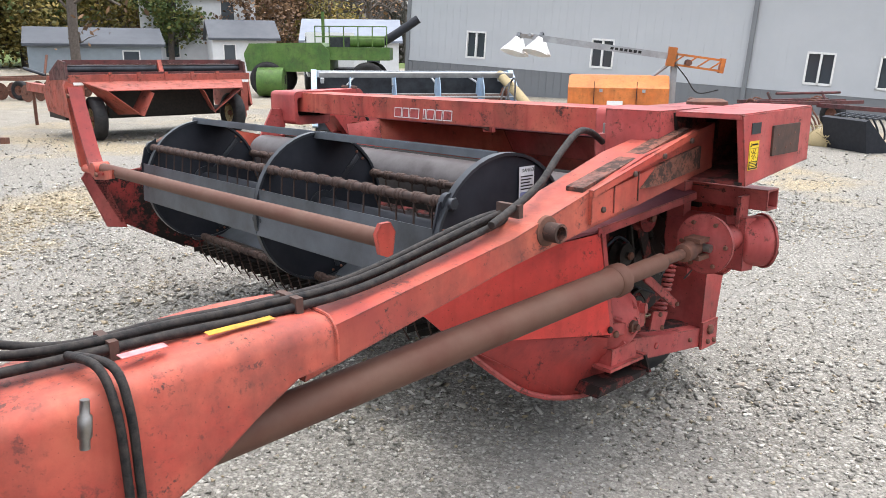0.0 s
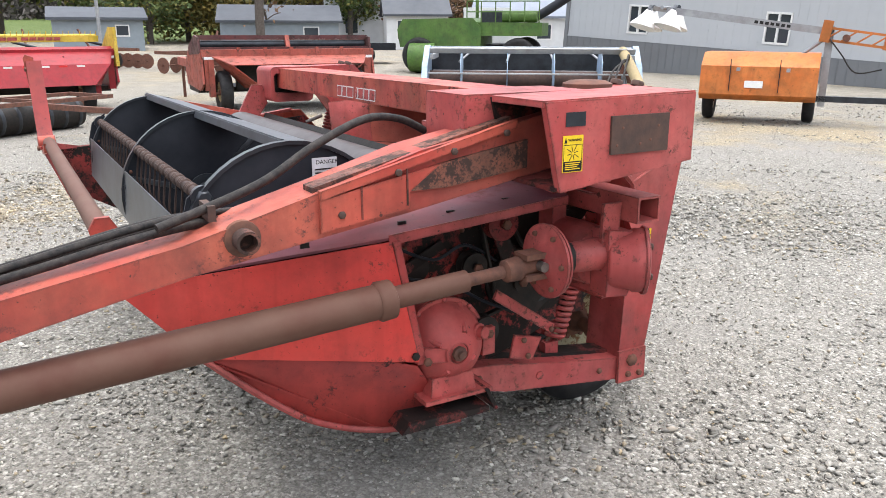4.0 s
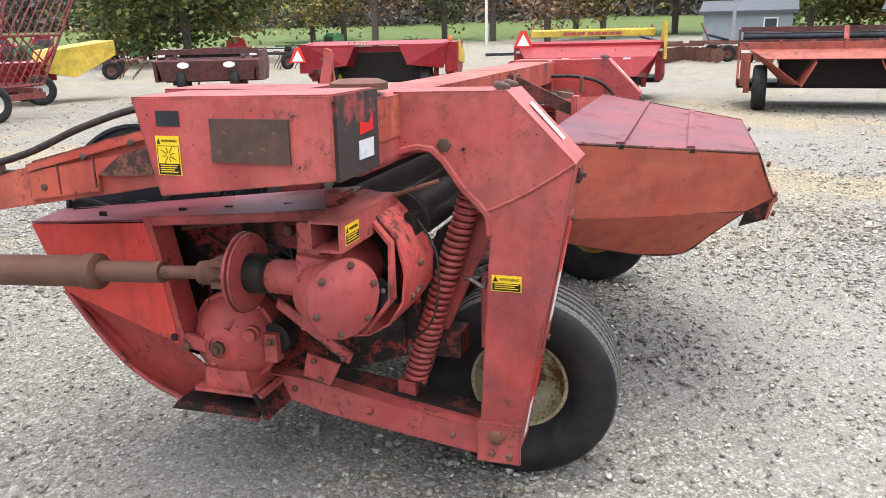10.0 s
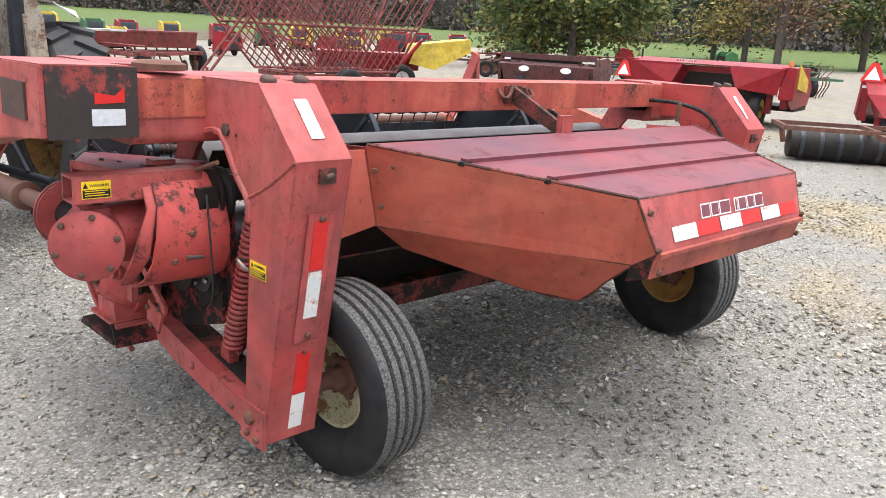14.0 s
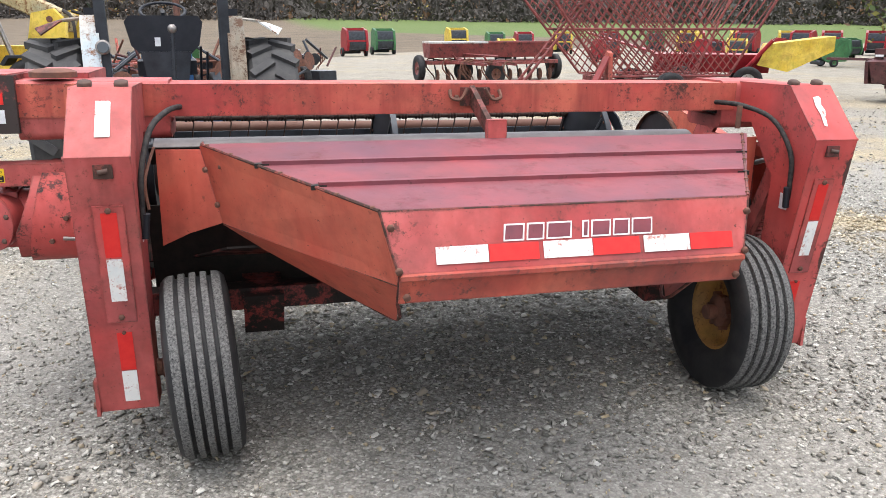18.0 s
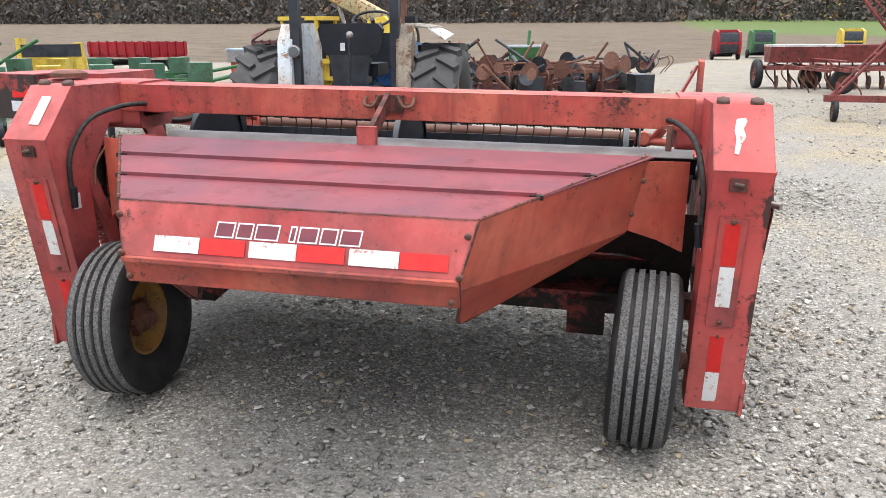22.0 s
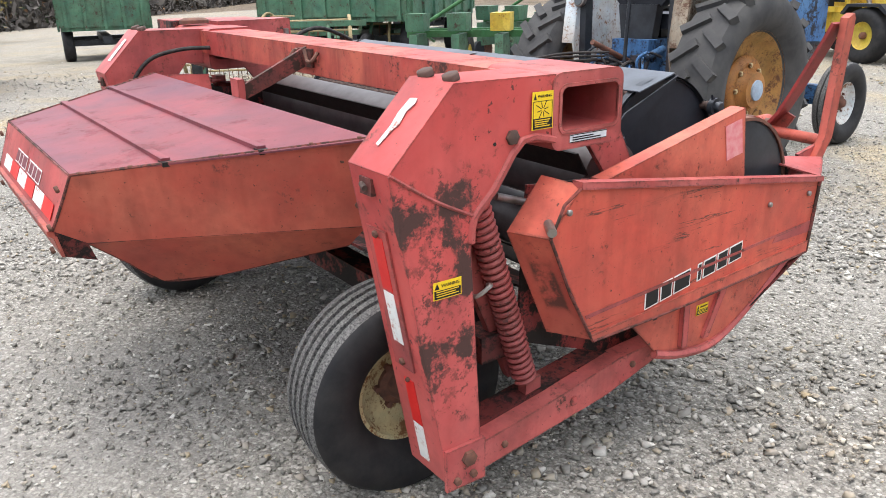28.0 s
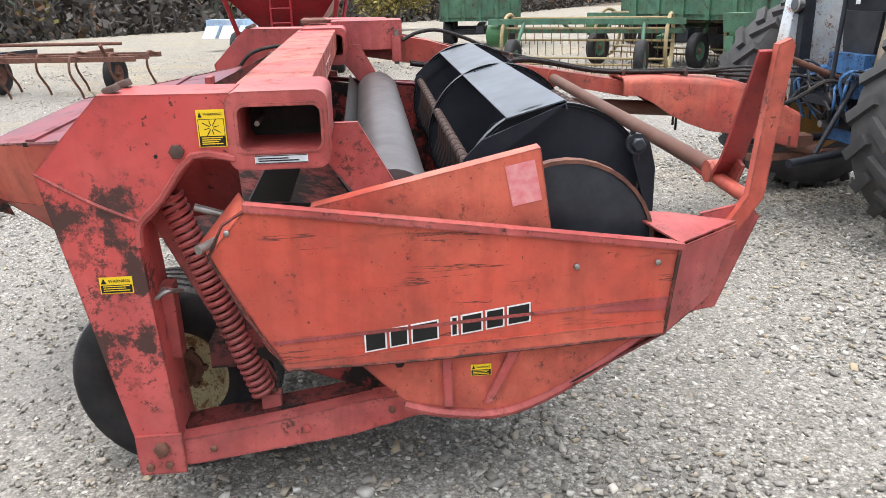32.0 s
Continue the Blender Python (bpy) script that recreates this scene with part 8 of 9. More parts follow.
def field_roller(m):
    R = thing("field_roller", "rusty black roller with a light steel frame", "roller", m)
    part("drum", lathe((-1.1, 0, .24), (1, 0, 0), [(0, .08), (.02, .22), (.3, .24), (1.1, .24), (1.9, .24), (2.18, .22), (2.2, .08)], 22), GREASE_AND_SHADE, R)
    for k in range(8):
        part("ring", lathe((-1.0 + k * .27, 0, .24), (1, 0, 0), [(0, .245), (.03, .25), (.06, .245)], 22, False), BLACK_STEEL, R)
    for y in (-.35, .6):
        part("frame_bar", box((-1.3, y - .03, .48), (1.3, y + .03, .54), .006), RUST, R)
    for x in (-1.25, 0, 1.25):
        part("frame_bar", box((x - .03, -.35, .48), (x + .03, .6, .54), .006), RUST, R)
    for s in (-1, 1):
        part("hanger", rod((s * 1.15, 0, .24), (s * 1.22, 0, .5), .04), RUST, R)
    part("tongue", box((-.04, .6, .42), (.04, 2.2, .5), .006), RUST, R)
    return R


field_roller(at(9.95, 1.85, 124))


def grain_wagon(m, body, label, hopper=False, S=1.0, tall=1.0):
    G = thing("farm_wagon", label, "wagon", m, "wagons")
    w, l, z0, z1 = 1.15 * S, 1.9 * S, .95 * S, (.95 + 1.35 * tall) * S
    if hopper:
        zb = .75 * S
        a, b = [(-w, -l, 1.7 * S), (w, -l, 1.7 * S), (w, l, 1.7 * S), (-w, l, 1.7 * S)], [(-w * .35, -l * .35, zb), (w * .35, -l * .35, zb), (w * .35, l * .35, zb), (-w * .35, l * .35, zb)]
        for i in range(4):
            j = (i + 1) % 4
            part("hopper_side", sheet([b[i], b[j], a[j], a[i]], .03), body, G)
            part("upper_side", sheet([a[i], a[j], (a[j][0], a[j][1], 2.6 * S), (a[i][0], a[i][1], 2.6 * S)], .03), body, G)
        for s in (-1, 1):
            for q in (-1, 1):
                part("corner_post", rod((s * w * .8, q * l * .7, .6 * S), (s * w, q * l, 1.7 * S), .05), body, G)
        part("ladder_rail", rod((-.2, -l - .1, .6 * S), (-.2, -l - .06, 2.5 * S), .02), body, G)
        part("ladder_rail", rod((.2, -l - .1, .6 * S), (.2, -l - .06, 2.5 * S), .02), body, G)
        for k in range(6):
            part("rung", rod((-.2, -l - .09, .8 * S + k * .28), (.2, -l - .09, .8 * S + k * .28), .016, 6), body, G)
    else:
        part("floor", box((-w, -l, z0 - .1), (w, l, z0), .01), body, G)
        for s in (-1, 1):
            part("side_wall", box((s * w - .04, -l, z0), (s * w + .04, l, z1), .01), body, G)
            part("end_wall", box((-w, s * l - .04, z0), (w, s * l + .04, z1), .01), body, G)
            for k in range(7):
                y = -l + .15 + k * (2 * l - .3) / 6
                part("stake", box((s * (w + .06) - .03, y - .04, z0 - .1), (s * (w + .06) + .03, y + .04, z1 + .03), .004), body, G)
            for k in range(5):
                x = -w + .15 + k * (2 * w - .3) / 4
                part("stake", box((x - .04, s * (l + .06) - .03, z0 - .1), (x + .04, s * (l + .06) + .03, z1 + .03), .004), body, G)
    part("running_gear", box((-.12, -l, .5 * S), (.12, l, .7 * S), .01), body if hopper else BLACK_STEEL, G)
    for y in (-l * .65, l * .65):
        part("axle", box((-w * .85, y - .07, .42 * S), (w * .85, y + .07, .58 * S), .01), body if hopper else BLACK_STEEL, G)
        for s in (-1, 1):
            road_wheel(G, (s * w * .88, y, .45 * S), .45 * S, .3 * S, body)
    part("tongue", box((-.06, l, .45), (.06, l + 1.8, .56), .008), BLACK_STEEL, G)
    return G


grain_wagon(at(-14.6, -.9, 88), IMPL_RED, "dark red gravity wagon with a ladder", True, 1.0)
grain_wagon(at(-22.6, 4.5, 80), DULL_GREEN, "green box wagon on the far side of the yard")
grain_wagon(at(-20.8, 10.2, 62), DULL_GREEN, "green slatted wagon behind the rakes")
grain_wagon(at(-18.8, 14.0, 50), DULL_GREEN, "tall green slatted wagon beyond the planter")
grain_wagon(at(-12.8, 8.6, 35), DULL_GREEN, "green box wagon with ribbed sides", False, 1.1)
grain_wagon(at(-11.0, 25.5, 65), MAROON, "dark red wagon box beyond the tractor", False, .8, .55)
grain_wagon(at(-17.6, 25.2, 75), IMPL_RED, "low red hay wagon at the field edge", False, .85, .4)


def white_tank(m):
    W = thing("corn_header", "white and pale blue corn header", "header", m)
    for k in range(4):
        part("snout", prism([(-.4, .35), (.2, .75), (.5, .72), (.5, .3)], "x", -1.2 + k * .62, -.72 + k * .62, .05), WHITE if k % 2 else SILVER_BLUE, W)
    part("frame", box((-1.3, .45, .3), (1.3, 1.0, .95), .04), SILVER_BLUE, W)
    return W


white_tank(at(-25.5, -3.8, 80, .1))


def rake(m, label):
    """A side-delivery rake: long curved frame with a tined reel."""
    R = thing("hay_rake", label, "hay rake", m, "green rakes")
    part("main_frame", box((-1.8, -.05, .95), (1.8, .05, 1.05), .008), DULL_GREEN, R)
    part("front_frame", box((-1.7, .75, .75), (1.7, .84, .84), .008), DULL_GREEN, R)
    for x in (-1.6, -.4, .8, 1.7):
        part("brace", rod((x, 0, 1.0), (x, .8, .8), .03), DULL_GREEN, R)
    for s in (-1, 1):
        ring = [(s * 1.5, .35 + .5 * math.cos(a), .62 + .5 * math.sin(a)) for a in [k * 6.28319 / 22 for k in range(23)]]
        part("reel_hoop", add_pipe(bmesh.new(), ring, .035, 7), HAY, R)
        road_wheel(R, (s * 1.15, -.55, .36), .36, .18, DULL_GREEN)
        part("wheel_fork", rod((s * 1.15, -.55, .36), (s * 1.1, 0, 1.0), .035), DULL_GREEN, R)
    for k in range(5):
        a = k * 1.257
        y, z = .35 + .45 * math.cos(a), .62 + .45 * math.sin(a)
        bar = part("tine_bar", rod((-1.5, y, z), (1.5, y, z), .022, 6), HAY, R)
        tb = bmesh.new()
        for i in range(18):
            x = -1.4 + i * .165
            add_rod(tb, (x, y, z), (x, y + .03, z - .28), .007, 4)
        tagged(part("tine", tb, RUST, bar), kind="stuff")
    part("gear_drum", rod((-1.85, .2, .75), (-1.55, .2, .75), .22), GREEN, R)
    part("tongue", box((1.2, .8, .6), (1.3, 3.0, .7), .008), DULL_GREEN, R)
    return R


rake(at(-10.6, 4.6, 62), "green side-delivery hay rake with worn reel")
rake(at(-12.6, 6.8, 40), "older green hay rake behind another")


def planter(m, label):
    P = thing("row_planter", label, "planter", m)
    for y in (0, .7):
        part("tool_bar", box((-2.2, y - .05, .72), (2.2, y + .05, .84), .008), GREEN, P)
    for k in range(6):
        x = -1.9 + k * .76
        part("seed_box", prism([(-.55, .85), (-.6, 1.15), (-.15, 1.15), (-.2, .85)], "x", x - .17, x + .17, .02), IMPL_YELLOW if k == 2 else DULL_GREEN, P)
        part("row_unit", box((x - .07, -.7, .3), (x + .07, 0, .8), .02), DULL_GREEN, P)
        part("press_wheel", lathe((x - .04, -.75, .2), (1, 0, 0), [(0, .2), (.08, .2), (.08, .05)], 16), BLACK, P)
        part("link", rod((x, 0, .78), (x, .7, .6), .025, 6), GREEN, P)
        part("disc", lathe((x, -.35, .2), (1, 0, 0), [(0, .2), (.01, .2)], 16), RUST, P)
    part("marker_arm", rod((-2.2, .3, .8), (-1.0, .4, 1.5), .035), GREEN, P)
    part("marker_arm", rod((2.2, .3, .8), (3.9, .5, 1.1), .035), GREEN, P)
    part("tongue", box((-.06, .7, .6), (.06, 3.2, .72), .008), GREEN, P)
    for s in (-1, 1):
        road_wheel(P, (s * 1.2, .35, .38), .38, .22, IMPL_YELLOW)
    return P


planter(at(-7.6, 8.2, 40), "green row planter with long marker arms")
planter(at(-9.6, 11.2, 20), "second green planter nearer the field")


def loader(m):
    """A telescopic handler with its boom raised, seen from behind and from its side."""
    L = thing("telescopic_handler", "weathered yellow telescopic handler with a raised boom", "loader", m)
    part("chassis", box((-.55, -1.7, .52), (.55, 1.75, .92), .04), IMPL_YELLOW, L)
    rear = part("counterweight", box((-.78, -1.98, .52), (.78, -1.70, 1.04), .03), SHED_GREY, L, "grey steel counterweight with lamps")
    for x, mt in ((-.5, RED_TAPE), (.05, WHITE), (.5, BLACK)):
        part("lamp", box((x - .07, -2.0, .86), (x + .07, -1.98, .97), .006), mt, rear)
    part("slow_vehicle_triangle", add_prism(bmesh.new(), [(-.22, .0), (.22, .0), (.05, .34), (-.05, .34)], "z", 0, .01), ORANGE, rear).matrix_basis = facing((0, -1.99, .55), (1, 0, 0), (0, 0, 1))
    logo_bars(facing((0, -1.985, .66), (1, 0, 0), (0, 0, 1)), 1.1, .1, 5, rear, WHITE, "white block of a brand mark", WHITE)
    for s in (-1, 1):
        part("tower_plate", prism([(-1.68, .92), (-1.72, 1.75), (-1.50, 1.98), (-1.05, 1.90), (-.80, .92)], "x", s * .42 - .05, s * .42 + .05, .02), IMPL_YELLOW, L)
        part("hydraulic_hose", pipe([(s * .30, -1.70, 1.05), (s * .40, -1.86, 1.4), (s * .34, -1.80, 1.8), (s * .16, -1.55, 1.95)], .035, 6), HOSE, L)
        for y in (-1.15, 1.2):
            road_wheel(L, (s * .86, y, .52), .52, .34, IMPL_YELLOW)
        part("mudguard", prism([(-1.75, .95), (-1.55, 1.10), (-.75, 1.10), (-.60, .92), (-.68, .90), (-.80, 1.05), (-1.5, 1.05), (-1.68, .92)], "x", s * .68, s * 1.03, .006), BLACK, L)
    part("pivot_pin", rod((-.5, -1.42, 1.78), (.5, -1.42, 1.78), .06), RUST, L)
    lift = Matrix.Translation((0, -1.42, 1.78)) @ Matrix.Rotation(radians(24), 4, "X")
    boom = part("boom", box((-.15, -.25, -.18), (.15, 4.2, .18), .03, lift), CREAM, L, "pale yellow telescopic boom")
    part("inner_boom", box((-.11, 4.2, -.13), (.11, 4.9, .13), .02, lift), IMPL_YELLOW, boom)
    part("lift_cylinder", rod((0, -.3, .95), lift @ Vector((0, 1.6, -.2)), .05), STEEL, boom)
    cab = part("cab", box((-.98, .02, .92), (-.22, 1.12, 1.02), .02), IMPL_YELLOW, L, "yellow cab frame with glass")
    for x in (-.95, -.25):
        for y in (.06, .56, 1.08):
            part("cab_post", box((x - .035, y - .035, 1.0), (x + .035, y + .035, 1.92), .01), IMPL_YELLOW, cab)
        part("cab_glass", box((x - .006, .10, 1.10), (x + .006, 1.04, 1.88), 0), GLASS, cab)
    part("cab_roof", box((-1.02, -.02, 1.90), (-.18, 1.16, 1.99), .03), IMPL_YELLOW, cab)
    part("seat", box((-.80, .25, 1.02), (-.40, .62, 1.45), .05), BLACK, cab)
    part("steering_wheel", rod((-.6, .84, 1.36), (-.6, .86, 1.39), .17, 16), BLACK, cab)
    part("engine_cover", prism([(-.7, .92), (-.7, 1.25), (.95, 1.25), (1.2, .92)], "x", .22, .95, .03), IMPL_YELLOW, L)
    return L


loader(at(-5.55, 15.4, 72))


def hopper_box(m):
    H = thing("seed_hopper", "grey steel hopper box with a red base", "hopper", m)
    part("box", prism([(-.7, 1.15), (-.85, 1.75), (.85, 1.75), (.7, 1.15)], "x", -1.4, 1.4, .02), GREY_METAL, H)
    part("base", box((-1.3, -.6, .55), (1.3, .6, 1.14), .02), OLD_RED, H)
    part("lid", box((-1.45, -.88, 1.75), (1.45, .88, 1.83), .01), SILVER_BLUE, H)
    for s in (-1, 1):
        road_wheel(H, (s * 1.2, 0, .4), .4, .25, RUST)
        part("leg", box((s * 1.2 - .05, -.5, .3), (s * 1.2 + .05, .5, .6), .008), OLD_RED, H)
    return H


hopper_box(at(-10.75, 21.5, 12) @ Matrix.Scale(.62, 4))


def corn_header(m):
    """A yellow trough with upright end plates, set down beside the wagons."""
    C = thing("yellow_header", "bright yellow steel header trough beside the wagons", "header", m)
    part("trough", prism([(-.35, .25), (-.45, .75), (-.38, .80), (.0, .40), (.45, .62), (.5, .55), (.05, .2)], "x", -.95, .95, .01), IMPL_YELLOW, C)
    for x, h in ((-.92, 1.35), (.82, 1.2)):
        part("end_plate", prism([(-.45, .0), (-.45, h), (-.15, h), (.15, .8), (.5, .65), (.5, .0)], "x", x - .12, x + .12, .02), IMPL_YELLOW, C)
    part("back_sheet", box((-.9, -.47, .75), (.9, -.43, 1.15), .004), BLACK_STEEL, C)
    part("auger", rod((-.8, .1, .6), (.8, .1, .6), .12, 14), BLACK_STEEL, C)
    return C


corn_header(at(-17.6, 20.4, 30, .1))


def scrap_heap(m, seed):
    """Worn tillage parts dropped in a heap: discs, shanks, wheels and bars."""
    rng = random.Random(seed)
    S = thing("scrap_heap", "heap of rusty discs, wheels and bent bars on gravel", "scrap", m)
    for k in range(12):
        x, y, z = rng.uniform(-1.7, 1.7), rng.uniform(-.7, .7), rng.uniform(.3, .95)
        d = (rng.uniform(-.5, .5), 1, rng.uniform(-.4, .4))
        part("disc", lathe((x, y, z), d, [(0, rng.uniform(.13, .25)), (.012, .13), (.05, .04)], 18), RUST if k % 3 else BLACK_STEEL, S)
    for k in range(26):
        p = Vector((rng.uniform(-1.9, 1.7), rng.uniform(-.8, .8), rng.uniform(.05, .9)))
        q = p + Vector((rng.uniform(-.9, .9), rng.uniform(-.4, .4), rng.uniform(-.3, .7)))
        q.z = max(q.z, .04)
        part("bar", rod(p, q, rng.uniform(.02, .05), 6), (RUST, BLACK_STEEL, MAROON)[k % 3], S)
    for k in range(3):
        road_wheel(S, (rng.uniform(-1.3, 1.3), rng.uniform(-.4, .4), .32), .32, .2, RUST)
    for k in range(4):
        x = -1.5 + k
        part("block", box((x - .3, -.3, 0), (x + .25, .35, rng.uniform(.3, .6)), .03), (RUST, GREASE_AND_SHADE, MAROON, BLACK_STEEL)[k], S)
    return S


scrap_heap(at(-1.6, 17.2, 5), 3)
scrap_heap(at(-3.7, 18.6, -20), 4)
scrap_heap(at(.2, 19.0, 25), 6)
scrap_heap(at(-2.6, 16.2, 15), 9)


def seed_cart(m):
    C = thing("seed_cart", "small green seed cart with a pale lid", "seed cart", m)
    part("bin", prism([(-.3, .5), (-.6, 1.15), (.6, 1.15), (.3, .5)], "x", -.6, .6, .02), GREEN, C)
    part("lid", box((-.62, -.62, 1.15), (.62, .62, 1.22), .01), SILVER, C)
    part("filler_post", rod((.1, 0, 1.2), (.15, 0, 1.75), .06), GREEN, C)
    for s in (-1, 1):
        road_wheel(C, (s * .7, 0, .3), .3, .18, RUST)
    return C


seed_cart(at(-2.6, 27.5, 0))


def scrap_bits(m):
    S = thing("grapple_bucket", "black loader grapple with pale hay caught in it", "loader bucket", m)
    part("back_plate", prism([(-.2, .0), (-.35, .9), (-.25, .95), (.6, .1), (.6, .0)], "x", -.9, .9, .01), BLACK, S)
    for k in range(7):
        x = -.8 + k * .27
        part("tine", pipe([(x, .0, .95), (x, .5, 1.0), (x, .85, .6), (x, .9, .3)], .03, 6), BLACK_STEEL, S)
    hb = bmesh.new()
    rng = random.Random(8)
    for k in range(260):
        p = Vector((rng.uniform(-1.9, -.6), rng.uniform(-.4, .7), rng.uniform(0, .75) * rng.random()))
        add_rod(hb, p, p + Vector((rng.uniform(-.2, .2), rng.uniform(-.2, .2), rng.uniform(-.05, .2))), .012, 4)
    tagged(part("hay_tangle", hb, HAY, S), kind="stuff")
    part("hay_lump", lathe((-1.25, .1, .0), (0, 0, 1), [(0, .6), (.15, .62), (.4, .4), (.52, .12)], 14), HAY, S)
    return S


scrap_bits(at(1.9, -11.3, 150) @ Matrix.Scale(.6, 4))


def pole(x, y, h, r, mt, label):
    P = thing("utility_pole", label, "pole", at(x, y, 0))
    part("shaft", rod((0, 0, -.5), (0, 0, h), r, 12, r * .7), mt, P)
    part("cap", lathe((0, 0, h), (0, 0, 1), [(0, r * .9), (.05, r * .4)], 12), mt, P)


pole(52, 13.5, 12, .11, WHITE, "tall white pole across the road")
pole(34, -2.2, 7, .08, GREY_METAL, "thin grey pole by the shed")


# ---- trees ----
def tree(x, y, h, crown, leaves, seed, count, label, name="tree", bare=.0):
    rng = random.Random(seed)
    T = thing(name, label, "tree", at(x, y, 0))
    tb = bmesh.new()
    base_r = .018 * h + .06
    top = Vector((rng.uniform(-.3, .3), rng.uniform(-.3, .3), h * .62))
    add_pipe(tb, [(0, 0, -.3), (rng.uniform(-.05, .05), 0, h * .18), (top.x * .5, top.y * .5, h * .4), top], base_r, 9)
    trunk = part("trunk", tb, BARK, T)
    tips = []
    for k in range(11):
        a = k * 2.4 + rng.uniform(-.4, .4)
        z0 = h * rng.uniform(.10, .52)
        out = crown * rng.uniform(.55, 1.0)
        p0 = Vector((top.x * z0 / h, top.y * z0 / h, z0))
        p2 = p0 + Vector((math.cos(a) * out, math.sin(a) * out, h * rng.uniform(-.03, .30)))
        p1 = p0.lerp(p2, .5) + Vector((0, 0, h * .05))
        part("limb", add_pipe(bmesh.new(), smooth_path([p0, p1, p2], 3), base_r * .28, 5), BARK, trunk)
        tips += [p1, p0.lerp(p2, .75), p2]
        for q in range(3):
            d = p1.lerp(p2, rng.random()) 
            e = d + Vector((rng.uniform(-1, 1), rng.uniform(-1, 1), rng.uniform(.1, 1))) * crown * .35
            part("limb", add_pipe(bmesh.new(), [d, d.lerp(e, .5) + Vector((0, 0, .1)), e], base_r * .10, 4), BARK, trunk)
            tips.append(e)
    v, f = [], []
    for i in range(count):
        c = rng.choice(tips)
        sp = crown * .36
        p = Vector((rng.gauss(c.x, sp * .55), rng.gauss(c.y, sp * .55), rng.gauss(c.z, sp * .42)))
        s = rng.uniform(.11, .24) * (h / 10) ** .5
        u = Vector((rng.gauss(0, 1), rng.gauss(0, 1), rng.gauss(0, .6))).normalized()
        w = u.cross(Vector((rng.gauss(0, 1), rng.gauss(0, 1), rng.gauss(0, 1)))).normalized()
        n0 = len(v)
        v += [p - u * s, p + w * s * .6, p + u * s, p - w * s * .6]
        f.append((n0, n0 + 1, n0 + 2, n0 + 3))
    me = bpy.data.meshes.new("crown")
    me.from_pydata([tuple(q) for q in v], [], f)
    me.materials.append(leaves)
    o = new("crown", me)
    o.parent = T
    return T


trees = [(33.5, 25.3, 8.5, 5.2, LEAF_GREEN, 11000, "broad green and gold yard tree"), (38, 28.5, 8, 4.5, LEAF_GOLD, 7000, "golden autumn tree behind the balers"),
         (58, 6, 10, 4.5, LEAF_GOLD, 5500, "gold and green roadside tree"), (54, 9.5, 11, 4.0, LEAF_RUST, 1500, "thinning russet roadside tree"),
         (60, 15, 12, 3.5, LEAF_RUST, 700, "nearly bare roadside tree"), (63, 20, 11, 4, LEAF_GREEN, 3500, "green tree beyond the road"),
         (57, 24, 12, 4, LEAF_RUST, 900, "bare dark tree beside the road"), (56, -8, 9, 4, LEAF_GREEN, 5000, "dark green tree behind the shed"),
         (60, -14, 10, 4.5, LEAF_GOLD, 5000, "yellow tree beside the houses"), (52, -21.5, 8, 2.2, LEAF_GREEN, 3500, "narrow green tree by the house"),
         (50, -26.5, 7, 2.8, LEAF_RUST, 3500, "russet bushy tree at the house"), (66, -36, 12, 5, LEAF_GOLD, 4500, "golden tree behind the shed"),
         (45, -12.6, 12, 4.0, LEAF_RUST, 250, "bare spreading tree before the houses"), (64, -4, 12, 4, LEAF_GREEN, 3500, "tall green tree at the roadside"),
         (62, 29, 11, 4.5, LEAF_GOLD, 4000, "gold tree near the pond"), (66, 1, 12, 4.5, LEAF_GREEN, 4500, "leafy green tree at the roadside"),
         (70, 36, 12, 5, LEAF_DARK, 5000, "dark cedar beyond the yard"), (-52, 3, 7, 3.0, LEAF_GOLD, 4500, "yellow-green bush at the wood's edge"), (72, 10, 12, 5, LEAF_RUST, 2500, "russet tree on the grass"),
         (60, -11.5, 9, 4.5, LEAF_GOLD, 8000, "dense gold tree at the edge of the lawn"), (64, -17, 13, 5.5, LEAF_GREEN, 7000, "tall dull green tree behind the long shed"), (63, -22.5, 11, 4.5, LEAF_GOLD, 5000, "yellow leaved tree behind the long shed"),
         (70, -28, 13, 5, LEAF_RUST, 5000, "brown leaved tree behind the farmhouse"), (62, -36, 10, 4.5, LEAF_RUST, 5500, "russet tree between house and machine shed"), (60, -41, 9, 4, LEAF_GOLD, 5500, "gold tree above the machine shed"), (72, -46, 14, 5, LEAF_RUST, 600, "bare tall tree beyond the barn"), (66, -50, 13, 5, LEAF_RUST, 500, "bare dark tree near the barn end")]
for k, (x, y, h, c, mt, n_, lab_) in enumerate(trees):
    tree(x, y, h, c, mt, 40 + k, n_, lab_)


